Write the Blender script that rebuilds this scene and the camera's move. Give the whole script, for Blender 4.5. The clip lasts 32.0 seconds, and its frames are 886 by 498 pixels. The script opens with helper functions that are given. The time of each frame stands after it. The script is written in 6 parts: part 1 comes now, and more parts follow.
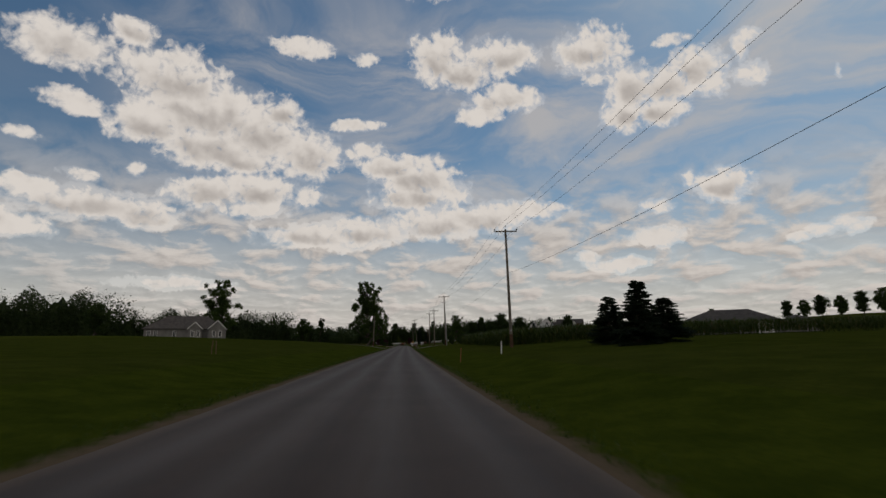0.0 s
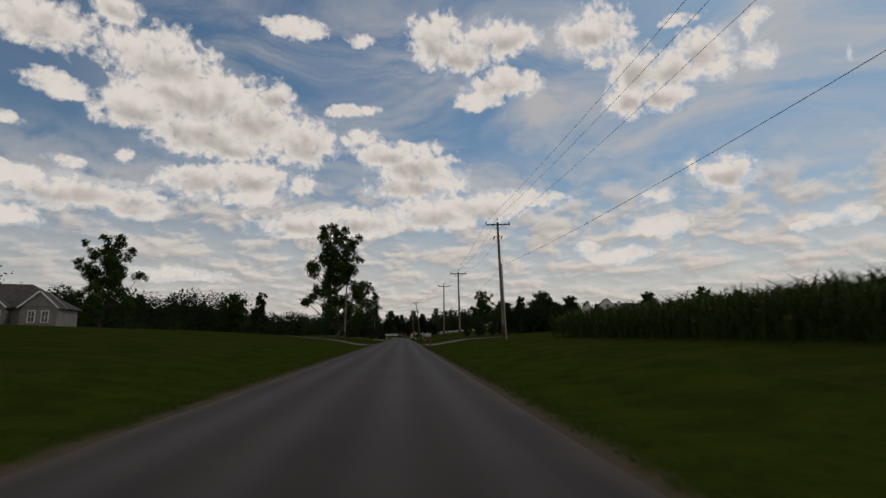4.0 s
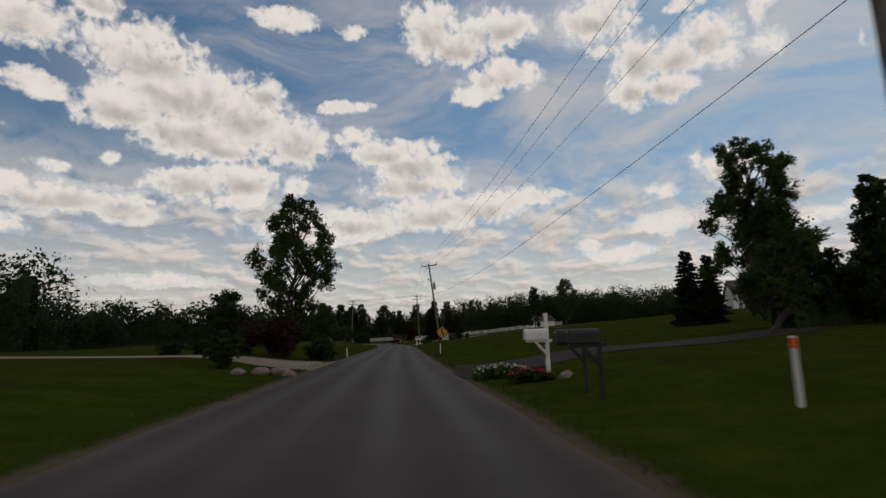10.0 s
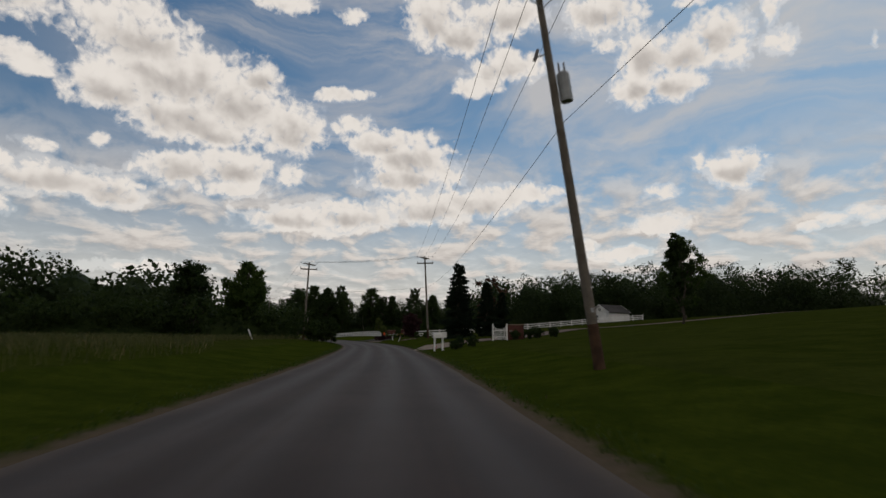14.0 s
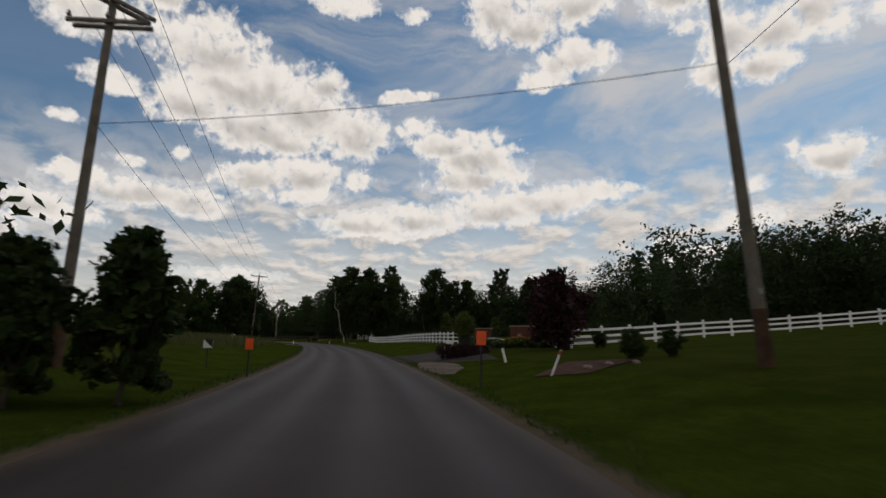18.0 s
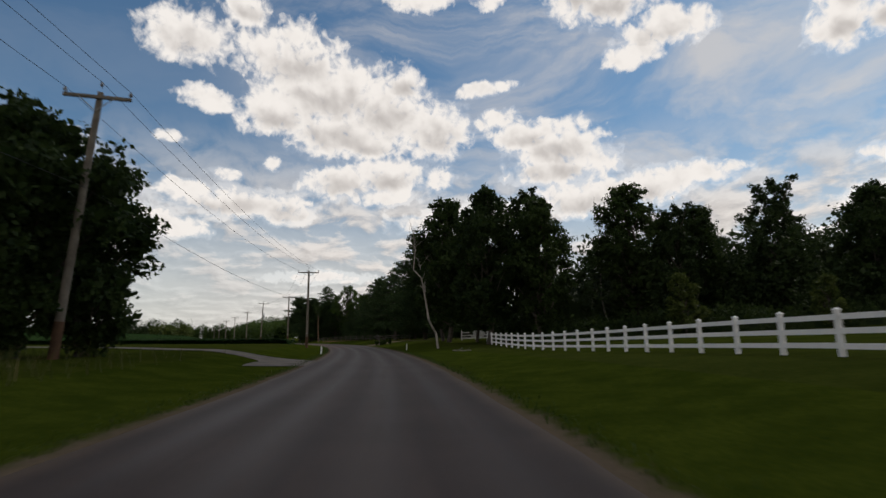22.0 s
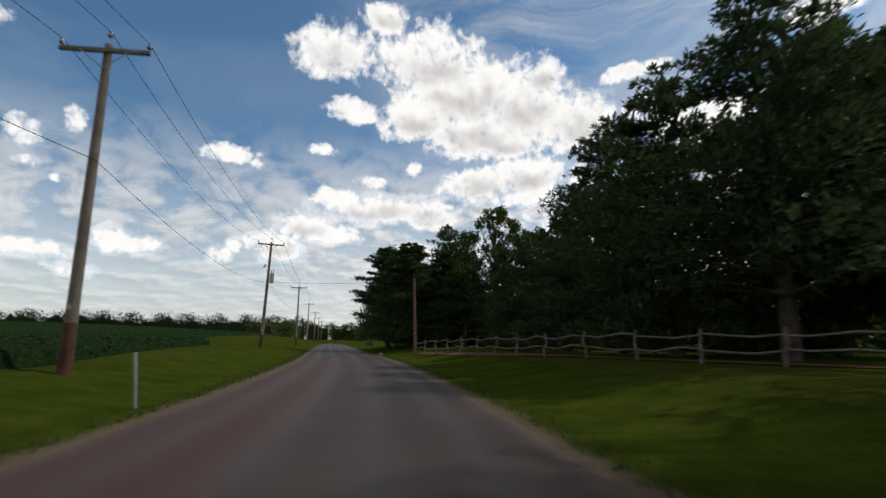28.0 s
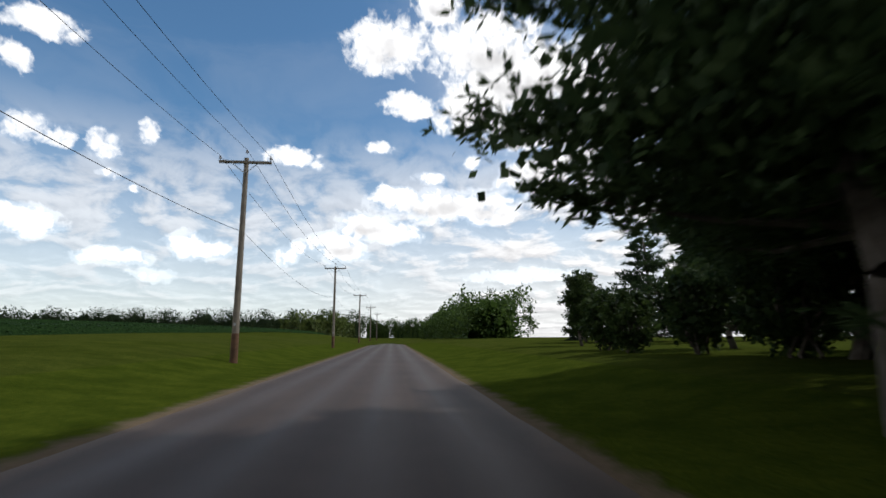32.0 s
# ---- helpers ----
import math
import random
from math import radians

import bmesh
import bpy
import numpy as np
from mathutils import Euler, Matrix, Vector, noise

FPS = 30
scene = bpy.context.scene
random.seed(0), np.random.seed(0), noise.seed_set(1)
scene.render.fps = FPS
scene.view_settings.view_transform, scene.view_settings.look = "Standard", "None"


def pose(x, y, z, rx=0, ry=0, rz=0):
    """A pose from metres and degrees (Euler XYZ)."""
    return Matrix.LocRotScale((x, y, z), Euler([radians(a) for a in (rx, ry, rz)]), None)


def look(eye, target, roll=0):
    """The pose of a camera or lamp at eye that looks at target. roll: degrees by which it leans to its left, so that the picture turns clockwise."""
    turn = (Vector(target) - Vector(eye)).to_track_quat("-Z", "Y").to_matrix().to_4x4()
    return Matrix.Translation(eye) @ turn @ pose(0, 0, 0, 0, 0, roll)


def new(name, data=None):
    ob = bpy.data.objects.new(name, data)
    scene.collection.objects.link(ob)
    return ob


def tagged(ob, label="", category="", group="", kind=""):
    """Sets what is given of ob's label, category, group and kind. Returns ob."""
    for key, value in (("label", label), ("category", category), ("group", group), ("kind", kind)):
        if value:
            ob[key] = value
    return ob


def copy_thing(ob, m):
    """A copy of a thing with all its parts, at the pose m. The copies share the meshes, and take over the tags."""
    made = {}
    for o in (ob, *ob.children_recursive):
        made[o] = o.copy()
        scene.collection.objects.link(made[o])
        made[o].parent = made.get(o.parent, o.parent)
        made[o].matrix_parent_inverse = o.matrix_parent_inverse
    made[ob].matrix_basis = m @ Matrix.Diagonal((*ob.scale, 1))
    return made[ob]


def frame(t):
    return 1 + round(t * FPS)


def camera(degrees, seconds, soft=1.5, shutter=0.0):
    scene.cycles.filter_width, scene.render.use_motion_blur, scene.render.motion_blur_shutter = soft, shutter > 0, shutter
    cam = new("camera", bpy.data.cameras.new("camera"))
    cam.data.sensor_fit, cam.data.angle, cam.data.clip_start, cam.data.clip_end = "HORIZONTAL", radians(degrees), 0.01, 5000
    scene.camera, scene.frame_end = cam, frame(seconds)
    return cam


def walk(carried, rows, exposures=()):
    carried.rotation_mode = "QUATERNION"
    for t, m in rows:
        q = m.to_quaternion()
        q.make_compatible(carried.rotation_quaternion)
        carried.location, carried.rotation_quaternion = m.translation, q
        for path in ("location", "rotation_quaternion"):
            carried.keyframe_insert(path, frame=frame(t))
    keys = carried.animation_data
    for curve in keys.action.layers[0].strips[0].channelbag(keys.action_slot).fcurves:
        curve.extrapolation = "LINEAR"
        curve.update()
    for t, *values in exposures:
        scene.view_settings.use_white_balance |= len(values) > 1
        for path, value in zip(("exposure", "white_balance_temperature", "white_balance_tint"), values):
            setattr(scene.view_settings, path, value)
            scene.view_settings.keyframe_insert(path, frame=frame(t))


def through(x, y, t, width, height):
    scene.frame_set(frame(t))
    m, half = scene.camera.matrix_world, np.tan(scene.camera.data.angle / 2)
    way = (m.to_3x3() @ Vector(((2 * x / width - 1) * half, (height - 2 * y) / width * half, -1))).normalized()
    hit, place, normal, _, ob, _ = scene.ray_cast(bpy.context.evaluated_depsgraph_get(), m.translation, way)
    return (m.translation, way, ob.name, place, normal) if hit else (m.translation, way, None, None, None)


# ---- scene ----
cam = camera(81.96, 32.0, soft=1.5, shutter=0.25)
PATH = [
    (0, (0.000, 0.000, 1.35), (1.137, 19.634, 4.982), -0.40),
    (0.5, (-0.260, 8.953, 1.35), (0.886, 28.606, 4.878), -0.33),
    (1, (-0.495, 17.851, 1.35), (0.620, 37.494, 4.942), 0.10),
    (1.5, (-0.705, 26.694, 1.35), (0.338, 46.339, 4.955), 0.56),
    (2, (-0.893, 35.483, 1.35), (0.193, 55.119, 4.991), 0.00),
    (2.5, (-1.066, 44.218, 1.35), (0.092, 63.846, 5.012), -1.04),
    (3, (-1.226, 52.902, 1.35), (-0.009, 72.517, 5.060), -1.30),
    (3.5, (-1.373, 61.535, 1.35), (-0.176, 81.153, 5.048), -0.51),
    (4, (-1.504, 70.116, 1.35), (-0.242, 89.800, 4.658), -0.46),
    (4.5, (-1.623, 78.647, 1.35), (-0.314, 98.330, 4.644), -0.47),
    (5, (-1.735, 87.124, 1.35), (-0.419, 106.806, 4.650), -0.57),
    (5.5, (-1.848, 95.547, 1.35), (-0.545, 115.198, 4.834), -0.79),
    (6, (-1.970, 103.915, 1.35), (-0.633, 123.552, 4.903), -1.15),
    (6.5, (-2.100, 112.226, 1.35), (-0.847, 131.893, 4.762), -0.37),
    (7, (-2.231, 120.479, 1.35), (-0.997, 140.147, 4.766), -0.49),
    (7.5, (-2.352, 128.673, 1.35), (-0.984, 148.325, 4.801), -1.19),
    (8, (-2.452, 136.805, 1.35), (-0.994, 156.429, 4.924), -0.96),
    (8.5, (-2.528, 144.873, 1.35), (-1.142, 164.513, 4.864), 0.25),
    (9, (-2.588, 152.877, 1.35), (-1.240, 172.530, 4.803), 0.15),
    (9.5, (-2.654, 160.815, 1.35), (-1.335, 180.458, 4.874), -0.91),
    (10, (-2.762, 168.691, 1.35), (-1.403, 188.348, 4.778), -1.52),
    (10.5, (-2.933, 176.511, 1.35), (-1.647, 196.158, 4.861), -0.43),
    (11, (-3.146, 184.283, 1.35), (-1.779, 203.929, 4.836), 0.31),
    (11.5, (-3.357, 192.019, 1.35), (-1.940, 211.664, 4.824), 0.14),
    (12, (-3.531, 199.732, 1.35), (-2.139, 219.403, 4.683), 0.61),
    (12.5, (-3.658, 207.434, 1.35), (-2.129, 227.089, 4.718), 0.55),
    (13, (-3.749, 215.134, 1.35), (-2.204, 234.783, 4.747), 0.45),
    (13.5, (-3.826, 222.840, 1.35), (-2.187, 242.495, 4.667), 0.68),
    (14, (-3.903, 230.557, 1.35), (-2.345, 250.223, 4.644), 0.20),
    (14.5, (-3.985, 238.291, 1.35), (-2.508, 257.962, 4.643), 0.01),
    (15, (-4.077, 246.043, 1.35), (-2.655, 265.717, 4.651), 0.00),
    (15.5, (-4.198, 253.815, 1.35), (-2.850, 273.460, 4.854), 0.19),
    (16, (-4.377, 261.608, 1.35), (-3.227, 281.271, 4.823), 0.63),
    (16.5, (-4.663, 269.419, 1.35), (-3.959, 289.099, 4.843), 0.83),
    (17, (-5.119, 277.241, 1.35), (-5.001, 296.923, 4.899), 0.17),
    (17.5, (-5.815, 285.061, 1.35), (-6.239, 304.751, 4.833), 1.47),
    (18, (-6.802, 292.860, 1.35), (-7.832, 312.535, 4.791), 0.33),
    (18.5, (-8.095, 300.618, 1.35), (-9.850, 320.233, 4.839), 0.89),
    (19, (-9.661, 308.318, 1.35), (-12.015, 327.873, 4.823), 0.01),
    (19.5, (-11.444, 315.955, 1.35), (-14.550, 335.434, 4.658), -0.22),
    (20, (-13.383, 323.528, 1.35), (-17.065, 342.881, 4.803), -0.60),
    (20.5, (-15.431, 331.037, 1.35), (-19.393, 350.347, 4.735), -0.71),
    (21, (-17.559, 338.486, 1.35), (-21.723, 357.747, 4.765), -0.67),
    (21.5, (-19.755, 345.877, 1.35), (-23.981, 365.143, 4.662), -0.91),
    (22, (-22.019, 353.218, 1.35), (-26.297, 372.461, 4.724), -0.75),
    (22.5, (-24.366, 360.511, 1.35), (-28.974, 379.675, 4.740), -1.15),
    (23, (-26.822, 367.756, 1.35), (-31.747, 386.853, 4.677), -1.02),
    (23.5, (-29.404, 374.952, 1.35), (-34.633, 393.971, 4.654), -1.77),
    (24, (-32.108, 382.102, 1.35), (-37.411, 401.088, 4.726), -1.60),
    (24.5, (-34.924, 389.212, 1.35), (-40.235, 408.189, 4.765), -1.45),
    (25, (-37.848, 396.284, 1.35), (-43.647, 415.139, 4.647), -0.79),
    (25.5, (-40.886, 403.316, 1.35), (-47.190, 422.008, 4.643), -0.38),
    (26, (-44.055, 410.297, 1.35), (-50.801, 428.833, 4.652), 0.00),
    (26.5, (-47.381, 417.212, 1.35), (-54.574, 435.535, 4.887), 0.57),
    (27, (-50.899, 424.037, 1.35), (-58.730, 442.079, 4.974), 0.60),
    (27.5, (-54.646, 430.743, 1.35), (-63.252, 448.452, 4.862), 0.60),
    (28, (-58.657, 437.295, 1.35), (-68.029, 454.605, 4.890), 0.60),
    (28.5, (-62.946, 443.668, 1.35), (-72.995, 460.593, 4.894), 0.30),
    (29, (-67.492, 449.856, 1.35), (-77.972, 466.532, 4.826), -0.30),
    (29.5, (-72.249, 455.879, 1.35), (-83.046, 472.375, 4.712), -0.50),
    (30, (-77.150, 461.781, 1.35), (-88.237, 478.089, 4.683), -0.30),
    (30.5, (-82.132, 467.611, 1.35), (-93.436, 483.796, 4.551), -0.40),
    (31, (-87.146, 473.409, 1.35), (-98.477, 489.530, 4.772), -0.30),
    (31.5, (-92.165, 479.198, 1.35), (-103.406, 495.357, 4.887), -0.30),
    (32, (-97.180, 484.987, 1.35), (-108.544, 501.086, 4.768), -0.20),
]
walk(cam, [(t, look(eye, target, roll)) for t, eye, target, roll in PATH],
     exposures=[(0, -0.48, 7080, 13), (8, -0.34, 7080, 13), (16, -0.24, 7000, 12), (22, -0.04, 6850, 12), (27, 0.15, 6600, 10), (29.5, 0.22, 6450, 10), (31, 0.42, 6350, 10), (32, 0.46, 6350, 10)])

# the road's centre line, from south to north, in metres
CENTRE = [
    (0.9, -60.0), (-0.9, -0.0), (-1.8, 35.5), (-2.4, 70.1), (-2.9, 103.9), (-3.4, 136.8), (-3.7, 168.7), (-4.4, 199.7), (-4.8, 230.5), (-5.3, 261.6), (-7.7, 292.7), (-14.3, 323.3), (-22.9, 352.9), (-32.9, 381.8), (-44.9, 409.9), (-59.4, 436.8), (-77.8, 461.2), (-97.9, 484.4), (-137.1, 529.8), (-189.5, 590.3), (-268.0, 681.0), (-372.7, 802.0),
]


def resample(points, step=2.0):
    """A smooth line through the points, as evenly spaced samples."""
    p = np.array(points, float)
    p = np.vstack([2 * p[0] - p[1], p, 2 * p[-1] - p[-2]])
    out = []
    for a, b, c, d in zip(p[:-3], p[1:-2], p[2:-1], p[3:]):
        n = max(2, int(np.linalg.norm(c - b) / 1.0))
        u = np.linspace(0, 1, n, endpoint=False)[:, None]
        out.append(0.5 * (2 * b + (c - a) * u + (2 * a - 5 * b + 4 * c - d) * u**2 + (3 * b - a - 3 * c + d) * u**3))
    q = np.vstack(out + [p[-2][None]])
    s = np.r_[0, np.cumsum(np.linalg.norm(np.diff(q, axis=0), axis=1))]
    t = np.arange(0, s[-1], step)
    return np.stack([np.interp(t, s, q[:, 0]), np.interp(t, s, q[:, 1])], 1)


ROAD = resample(CENTRE, 1.5)
ROAD_DIR = np.gradient(ROAD, axis=0)
ROAD_DIR /= np.linalg.norm(ROAD_DIR, axis=1)[:, None]
ROAD_RIGHT = np.stack([ROAD_DIR[:, 1], -ROAD_DIR[:, 0]], 1)


def across(x, y):
    """How far to the right of the road's centre line each place lies."""
    x, y = np.atleast_1d(np.asarray(x, float)), np.atleast_1d(np.asarray(y, float))
    best, side = np.full(x.shape, 1e9), np.zeros(x.shape)
    for p, r in zip(ROAD[::3], ROAD_RIGHT[::3]):
        dx, dy = x - p[0], y - p[1]
        far = dx * dx + dy * dy
        near = far < best
        best = np.where(near, far, best)
        side = np.where(near, dx * r[0] + dy * r[1], side)
    return np.sign(side + 1e-9) * np.where(np.sqrt(best) < 60, np.abs(side), np.sqrt(best))


def smooth(a, b, v):
    u = np.clip((v - a) / (b - a), 0, 1)
    return u * u * (3 - 2 * u)


# gentle rises of the land: x, y, height, spread
RISES = ((88, 285, 5.0, 42), (92, 215, 2.4, 36), (-80, 125, 2.6, 42), (45, 440, 3.0, 38), (-30, 347, 1.1, 13), (120, 60, 2.5, 60), (60, 350, 2.6, 26), (10, 85, 0.35, 40), (-265, 510, 4.2, 66), (165, 168, 9.0, 48))


def land(x, y):
    """The height of the ground, away from the road itself."""
    x, y = np.atleast_1d(np.asarray(x, float)), np.atleast_1d(np.asarray(y, float))
    d = across(x, y)
    z = 0.02 + 0.66 * smooth(3.2, 10.0, np.abs(d)) + 0.25 * smooth(10, 60, np.abs(d))
    for cx, cy, h, w in RISES:
        z = z + h * np.exp(-((x - cx) ** 2 + (y - cy) ** 2) / (2 * w * w)) * smooth(5, 25, np.abs(d))
    z = z + 0.06 * np.sin(x * 0.11 + 1.3) * np.sin(y * 0.07) * smooth(5, 20, np.abs(d))
    z = z - 0.42 * np.exp(-((x + 23) ** 2 + (y - 394) ** 2) / (2 * 13 * 13)) * smooth(3.2, 10.0, d)
    z = z + 0.35 * smooth(482, 496, y) * smooth(6, 14, -d)
    return z


def ground_z(x, y):
    return float(land(x, y)[0])


def surface(x, y):
    """The height of the road, its verge or the ground at a place."""
    d = abs(float(across(x, y)[0]))
    g = ground_z(x, y)
    if 5.4 < d < 7.6:
        g += 0.66 * float(smooth(3.2, 10.0, 7.6) - smooth(3.2, 10.0, d))
    return float(np.interp(d, (0, 1.6, 3.0, 3.3, 4.2, 5.4, 7.6, 8.0), (0.045, 0.03, 0.0, -0.005, 0.05, 0.15, g + 0.012, g)))


# ---- world, sun and clouds ----
SUN_AZ, SUN_EL = -45.0, 48.0
world = bpy.data.worlds.new("sky")
scene.world = world
world.use_nodes = True
wn = world.node_tree.nodes
sky = wn.new("ShaderNodeTexSky")
sky.sky_type = "NISHITA"
sky.sun_disc = False
sky.sun_elevation, sky.sun_rotation = radians(SUN_EL), radians(-SUN_AZ)
sky.air_density, sky.dust_density, sky.ozone_density = 1.0, 0.6, 2.0
tint = wn.new("ShaderNodeMix")
tint.data_type, tint.blend_type = "RGBA", "MULTIPLY"
tint.inputs[0].default_value = 1.0
tint.inputs[7].default_value = (0.72, 1.0, 1.08, 1.0)
world.node_tree.links.new(sky.outputs[0], tint.inputs[6])
world.node_tree.links.new(tint.outputs[2], wn["Background"].inputs[0])
wn["Background"].inputs[1].default_value = 0.083

sun_data = bpy.data.lights.new("sun", "SUN")
sun_data.energy, sun_data.angle, sun_data.color = 2.5, radians(1.5), (1.0, 0.95, 0.86)
sun = new("sun", sun_data)
sun_at = Vector((-math.sin(radians(SUN_AZ)) * math.cos(radians(SUN_EL)), math.cos(radians(SUN_AZ)) * math.cos(radians(SUN_EL)), math.sin(radians(SUN_EL))))
sun.matrix_world = look(sun_at * 400, (0, 0, 0))


# ---- material helpers ----
class Nodes:
    """A small hand for building node trees."""

    def __init__(self, name):
        self.mat = bpy.data.materials.new(name)
        self.mat.use_nodes = True
        self.tree = self.mat.node_tree
        self.bsdf = self.tree.nodes["Principled BSDF"]
        self.out = self.tree.nodes["Material Output"]

    def node(self, kind, operation="", interpolation_type="", data_type=""):
        n = self.tree.nodes.new(kind)
        if operation:
            n.operation = operation
        if interpolation_type:
            n.interpolation_type = interpolation_type
        if data_type:
            n.data_type = data_type
        return n

    def link(self, a, b):
        self.tree.links.new(a, b)

    def put(self, socket, v):
        if isinstance(v, (int, float, tuple)):
            socket.default_value = v
        else:
            self.link(v, socket)

    def math(self, op, a, b=0.0, c=0.0):
        n = self.node("ShaderNodeMath", operation=op)
        for i, v in enumerate((a, b, c)):
            self.put(n.inputs[i], v)
        return n.outputs[0]

    def vec(self, op, a, b=(0, 0, 0)):
        n = self.node("ShaderNodeVectorMath", operation=op)
        self.put(n.inputs[0], a)
        self.put(n.inputs[1], b)
        return n.outputs["Value"] if op in ("DOT_PRODUCT", "LENGTH") else n.outputs[0]

    def noise(self, scale, detail=4.0, rough=0.55, at=None, distort=0.0):
        n = self.node("ShaderNodeTexNoise")
        n.inputs["Scale"].default_value, n.inputs["Detail"].default_value = scale, detail
        n.inputs["Roughness"].default_value, n.inputs["Distortion"].default_value = rough, distort
        self.link(at if at is not None else self.place(), n.inputs["Vector"])
        return n.outputs[0]

    def place(self):
        return self.node("ShaderNodeNewGeometry").outputs["Position"]

    def local(self):
        return self.node("ShaderNodeTexCoord").outputs["Object"]

    def remap(self, v, a, b, c=0.0, d=1.0, soft=True):
        n = self.node("ShaderNodeMapRange", interpolation_type="SMOOTHSTEP" if soft else "LINEAR")
        self.put(n.inputs[0], v)
        for i, k in enumerate((a, b, c, d)):
            self.put(n.inputs[i + 1], k)
        return n.outputs[0]

    def mix(self, f, a, b):
        n = self.node("ShaderNodeMix", data_type="RGBA")
        self.put(n.inputs[0], f)
        for i, v in ((6, a), (7, b)):
            self.put(n.inputs[i], (*v, 1) if isinstance(v, tuple) else v)
        return n.outputs[2]

    def bump(self, height, strength=0.4, far=0.02):
        n = self.node("ShaderNodeBump")
        n.inputs["Strength"].default_value, n.inputs["Distance"].default_value = strength, far
        self.link(height, n.inputs["Height"])
        self.link(n.outputs[0], self.bsdf.inputs["Normal"])

    def done(self, colour, rough=0.8, metal=0.0, spec=0.5):
        b = self.bsdf.inputs
        self.put(b["Base Color"], (*colour, 1) if isinstance(colour, tuple) else colour)
        self.put(b["Roughness"], rough)
        self.put(b["Metallic"], metal)
        self.put(b["Specular IOR Level"], spec)
        return self.mat


def stained(name, a, b, scale=3.0, rough=0.7, metal=0.0, fine=40.0, relief=0.2, spec=0.4, local=True):
    """A surface of two near colours: large stains, fine grain and a little relief."""
    m = Nodes(name)
    at = m.local() if local else m.place()
    big = m.noise(scale, 5, 0.6, at)
    small = m.noise(fine, 3, 0.6, at)
    f = m.math("ADD", m.remap(big, 0.3, 0.7), m.math("MULTIPLY", m.math("SUBTRACT", small, 0.5), 0.7))
    m.bump(small, relief, 0.01)
    tone = m.node("ShaderNodeObjectInfo").outputs["Random"]
    col = m.mix(m.math("ADD", m.math("MULTIPLY", f, 0.8), m.math("MULTIPLY", tone, 0.2)), a, b)
    return m.done(col, m.math("ADD", rough - 0.1, m.math("MULTIPLY", big, 0.2)), metal, spec)


def foliage(name, dark, light, through=0.35, wilt=None):
    """Leaves: colour varies from leaf to leaf and from tree to tree, and light comes through."""
    m = Nodes(name)
    leaf = m.node("ShaderNodeNewGeometry").outputs["Random Per Island"]
    tree = m.node("ShaderNodeObjectInfo").outputs["Random"]
    clump = m.noise(0.9, 2, 0.5)
    f = m.math("ADD", m.math("MULTIPLY", leaf, 0.45), m.math("ADD", m.math("MULTIPLY", clump, 0.5), m.math("MULTIPLY", tree, 0.2)))
    col = m.mix(m.remap(f, 0.2, 0.85), dark, light)
    if wilt:
        col = m.mix(m.remap(leaf, 0.93, 0.97), col, wilt)
    m.done(col, 0.6, 0.0, 0.12)
    tr = m.node("ShaderNodeBsdfTranslucent")
    m.link(col, tr.inputs[0])
    mx = m.node("ShaderNodeMixShader")
    mx.inputs[0].default_value = through
    m.link(m.bsdf.outputs[0], mx.inputs[1])
    m.link(tr.outputs[0], mx.inputs[2])
    m.link(mx.outputs[0], m.out.inputs[0])
    return m.mat


# ---- materials ----
def grass_material():
    m = Nodes("mown_grass")
    at = m.place()
    big = m.noise(0.05, 5, 0.6, at)
    mid = m.noise(0.6, 5, 0.65, at)
    fine = m.noise(9.0, 4, 0.7, at)
    col = m.mix(m.remap(mid, 0.3, 0.7), (0.029, 0.037, 0.006), (0.052, 0.061, 0.010))
    col = m.mix(m.remap(big, 0.42, 0.66, 0.0, 0.55), col, (0.050, 0.056, 0.013))
    col = m.mix(m.remap(fine, 0.3, 0.75, 0.0, 0.6), col, (0.014, 0.028, 0.004))
    m.bump(m.math("ADD", fine, m.math("MULTIPLY", mid, 1.5)), 0.7, 0.08)
    return m.done(col, 0.95, 0.0, 0.0)


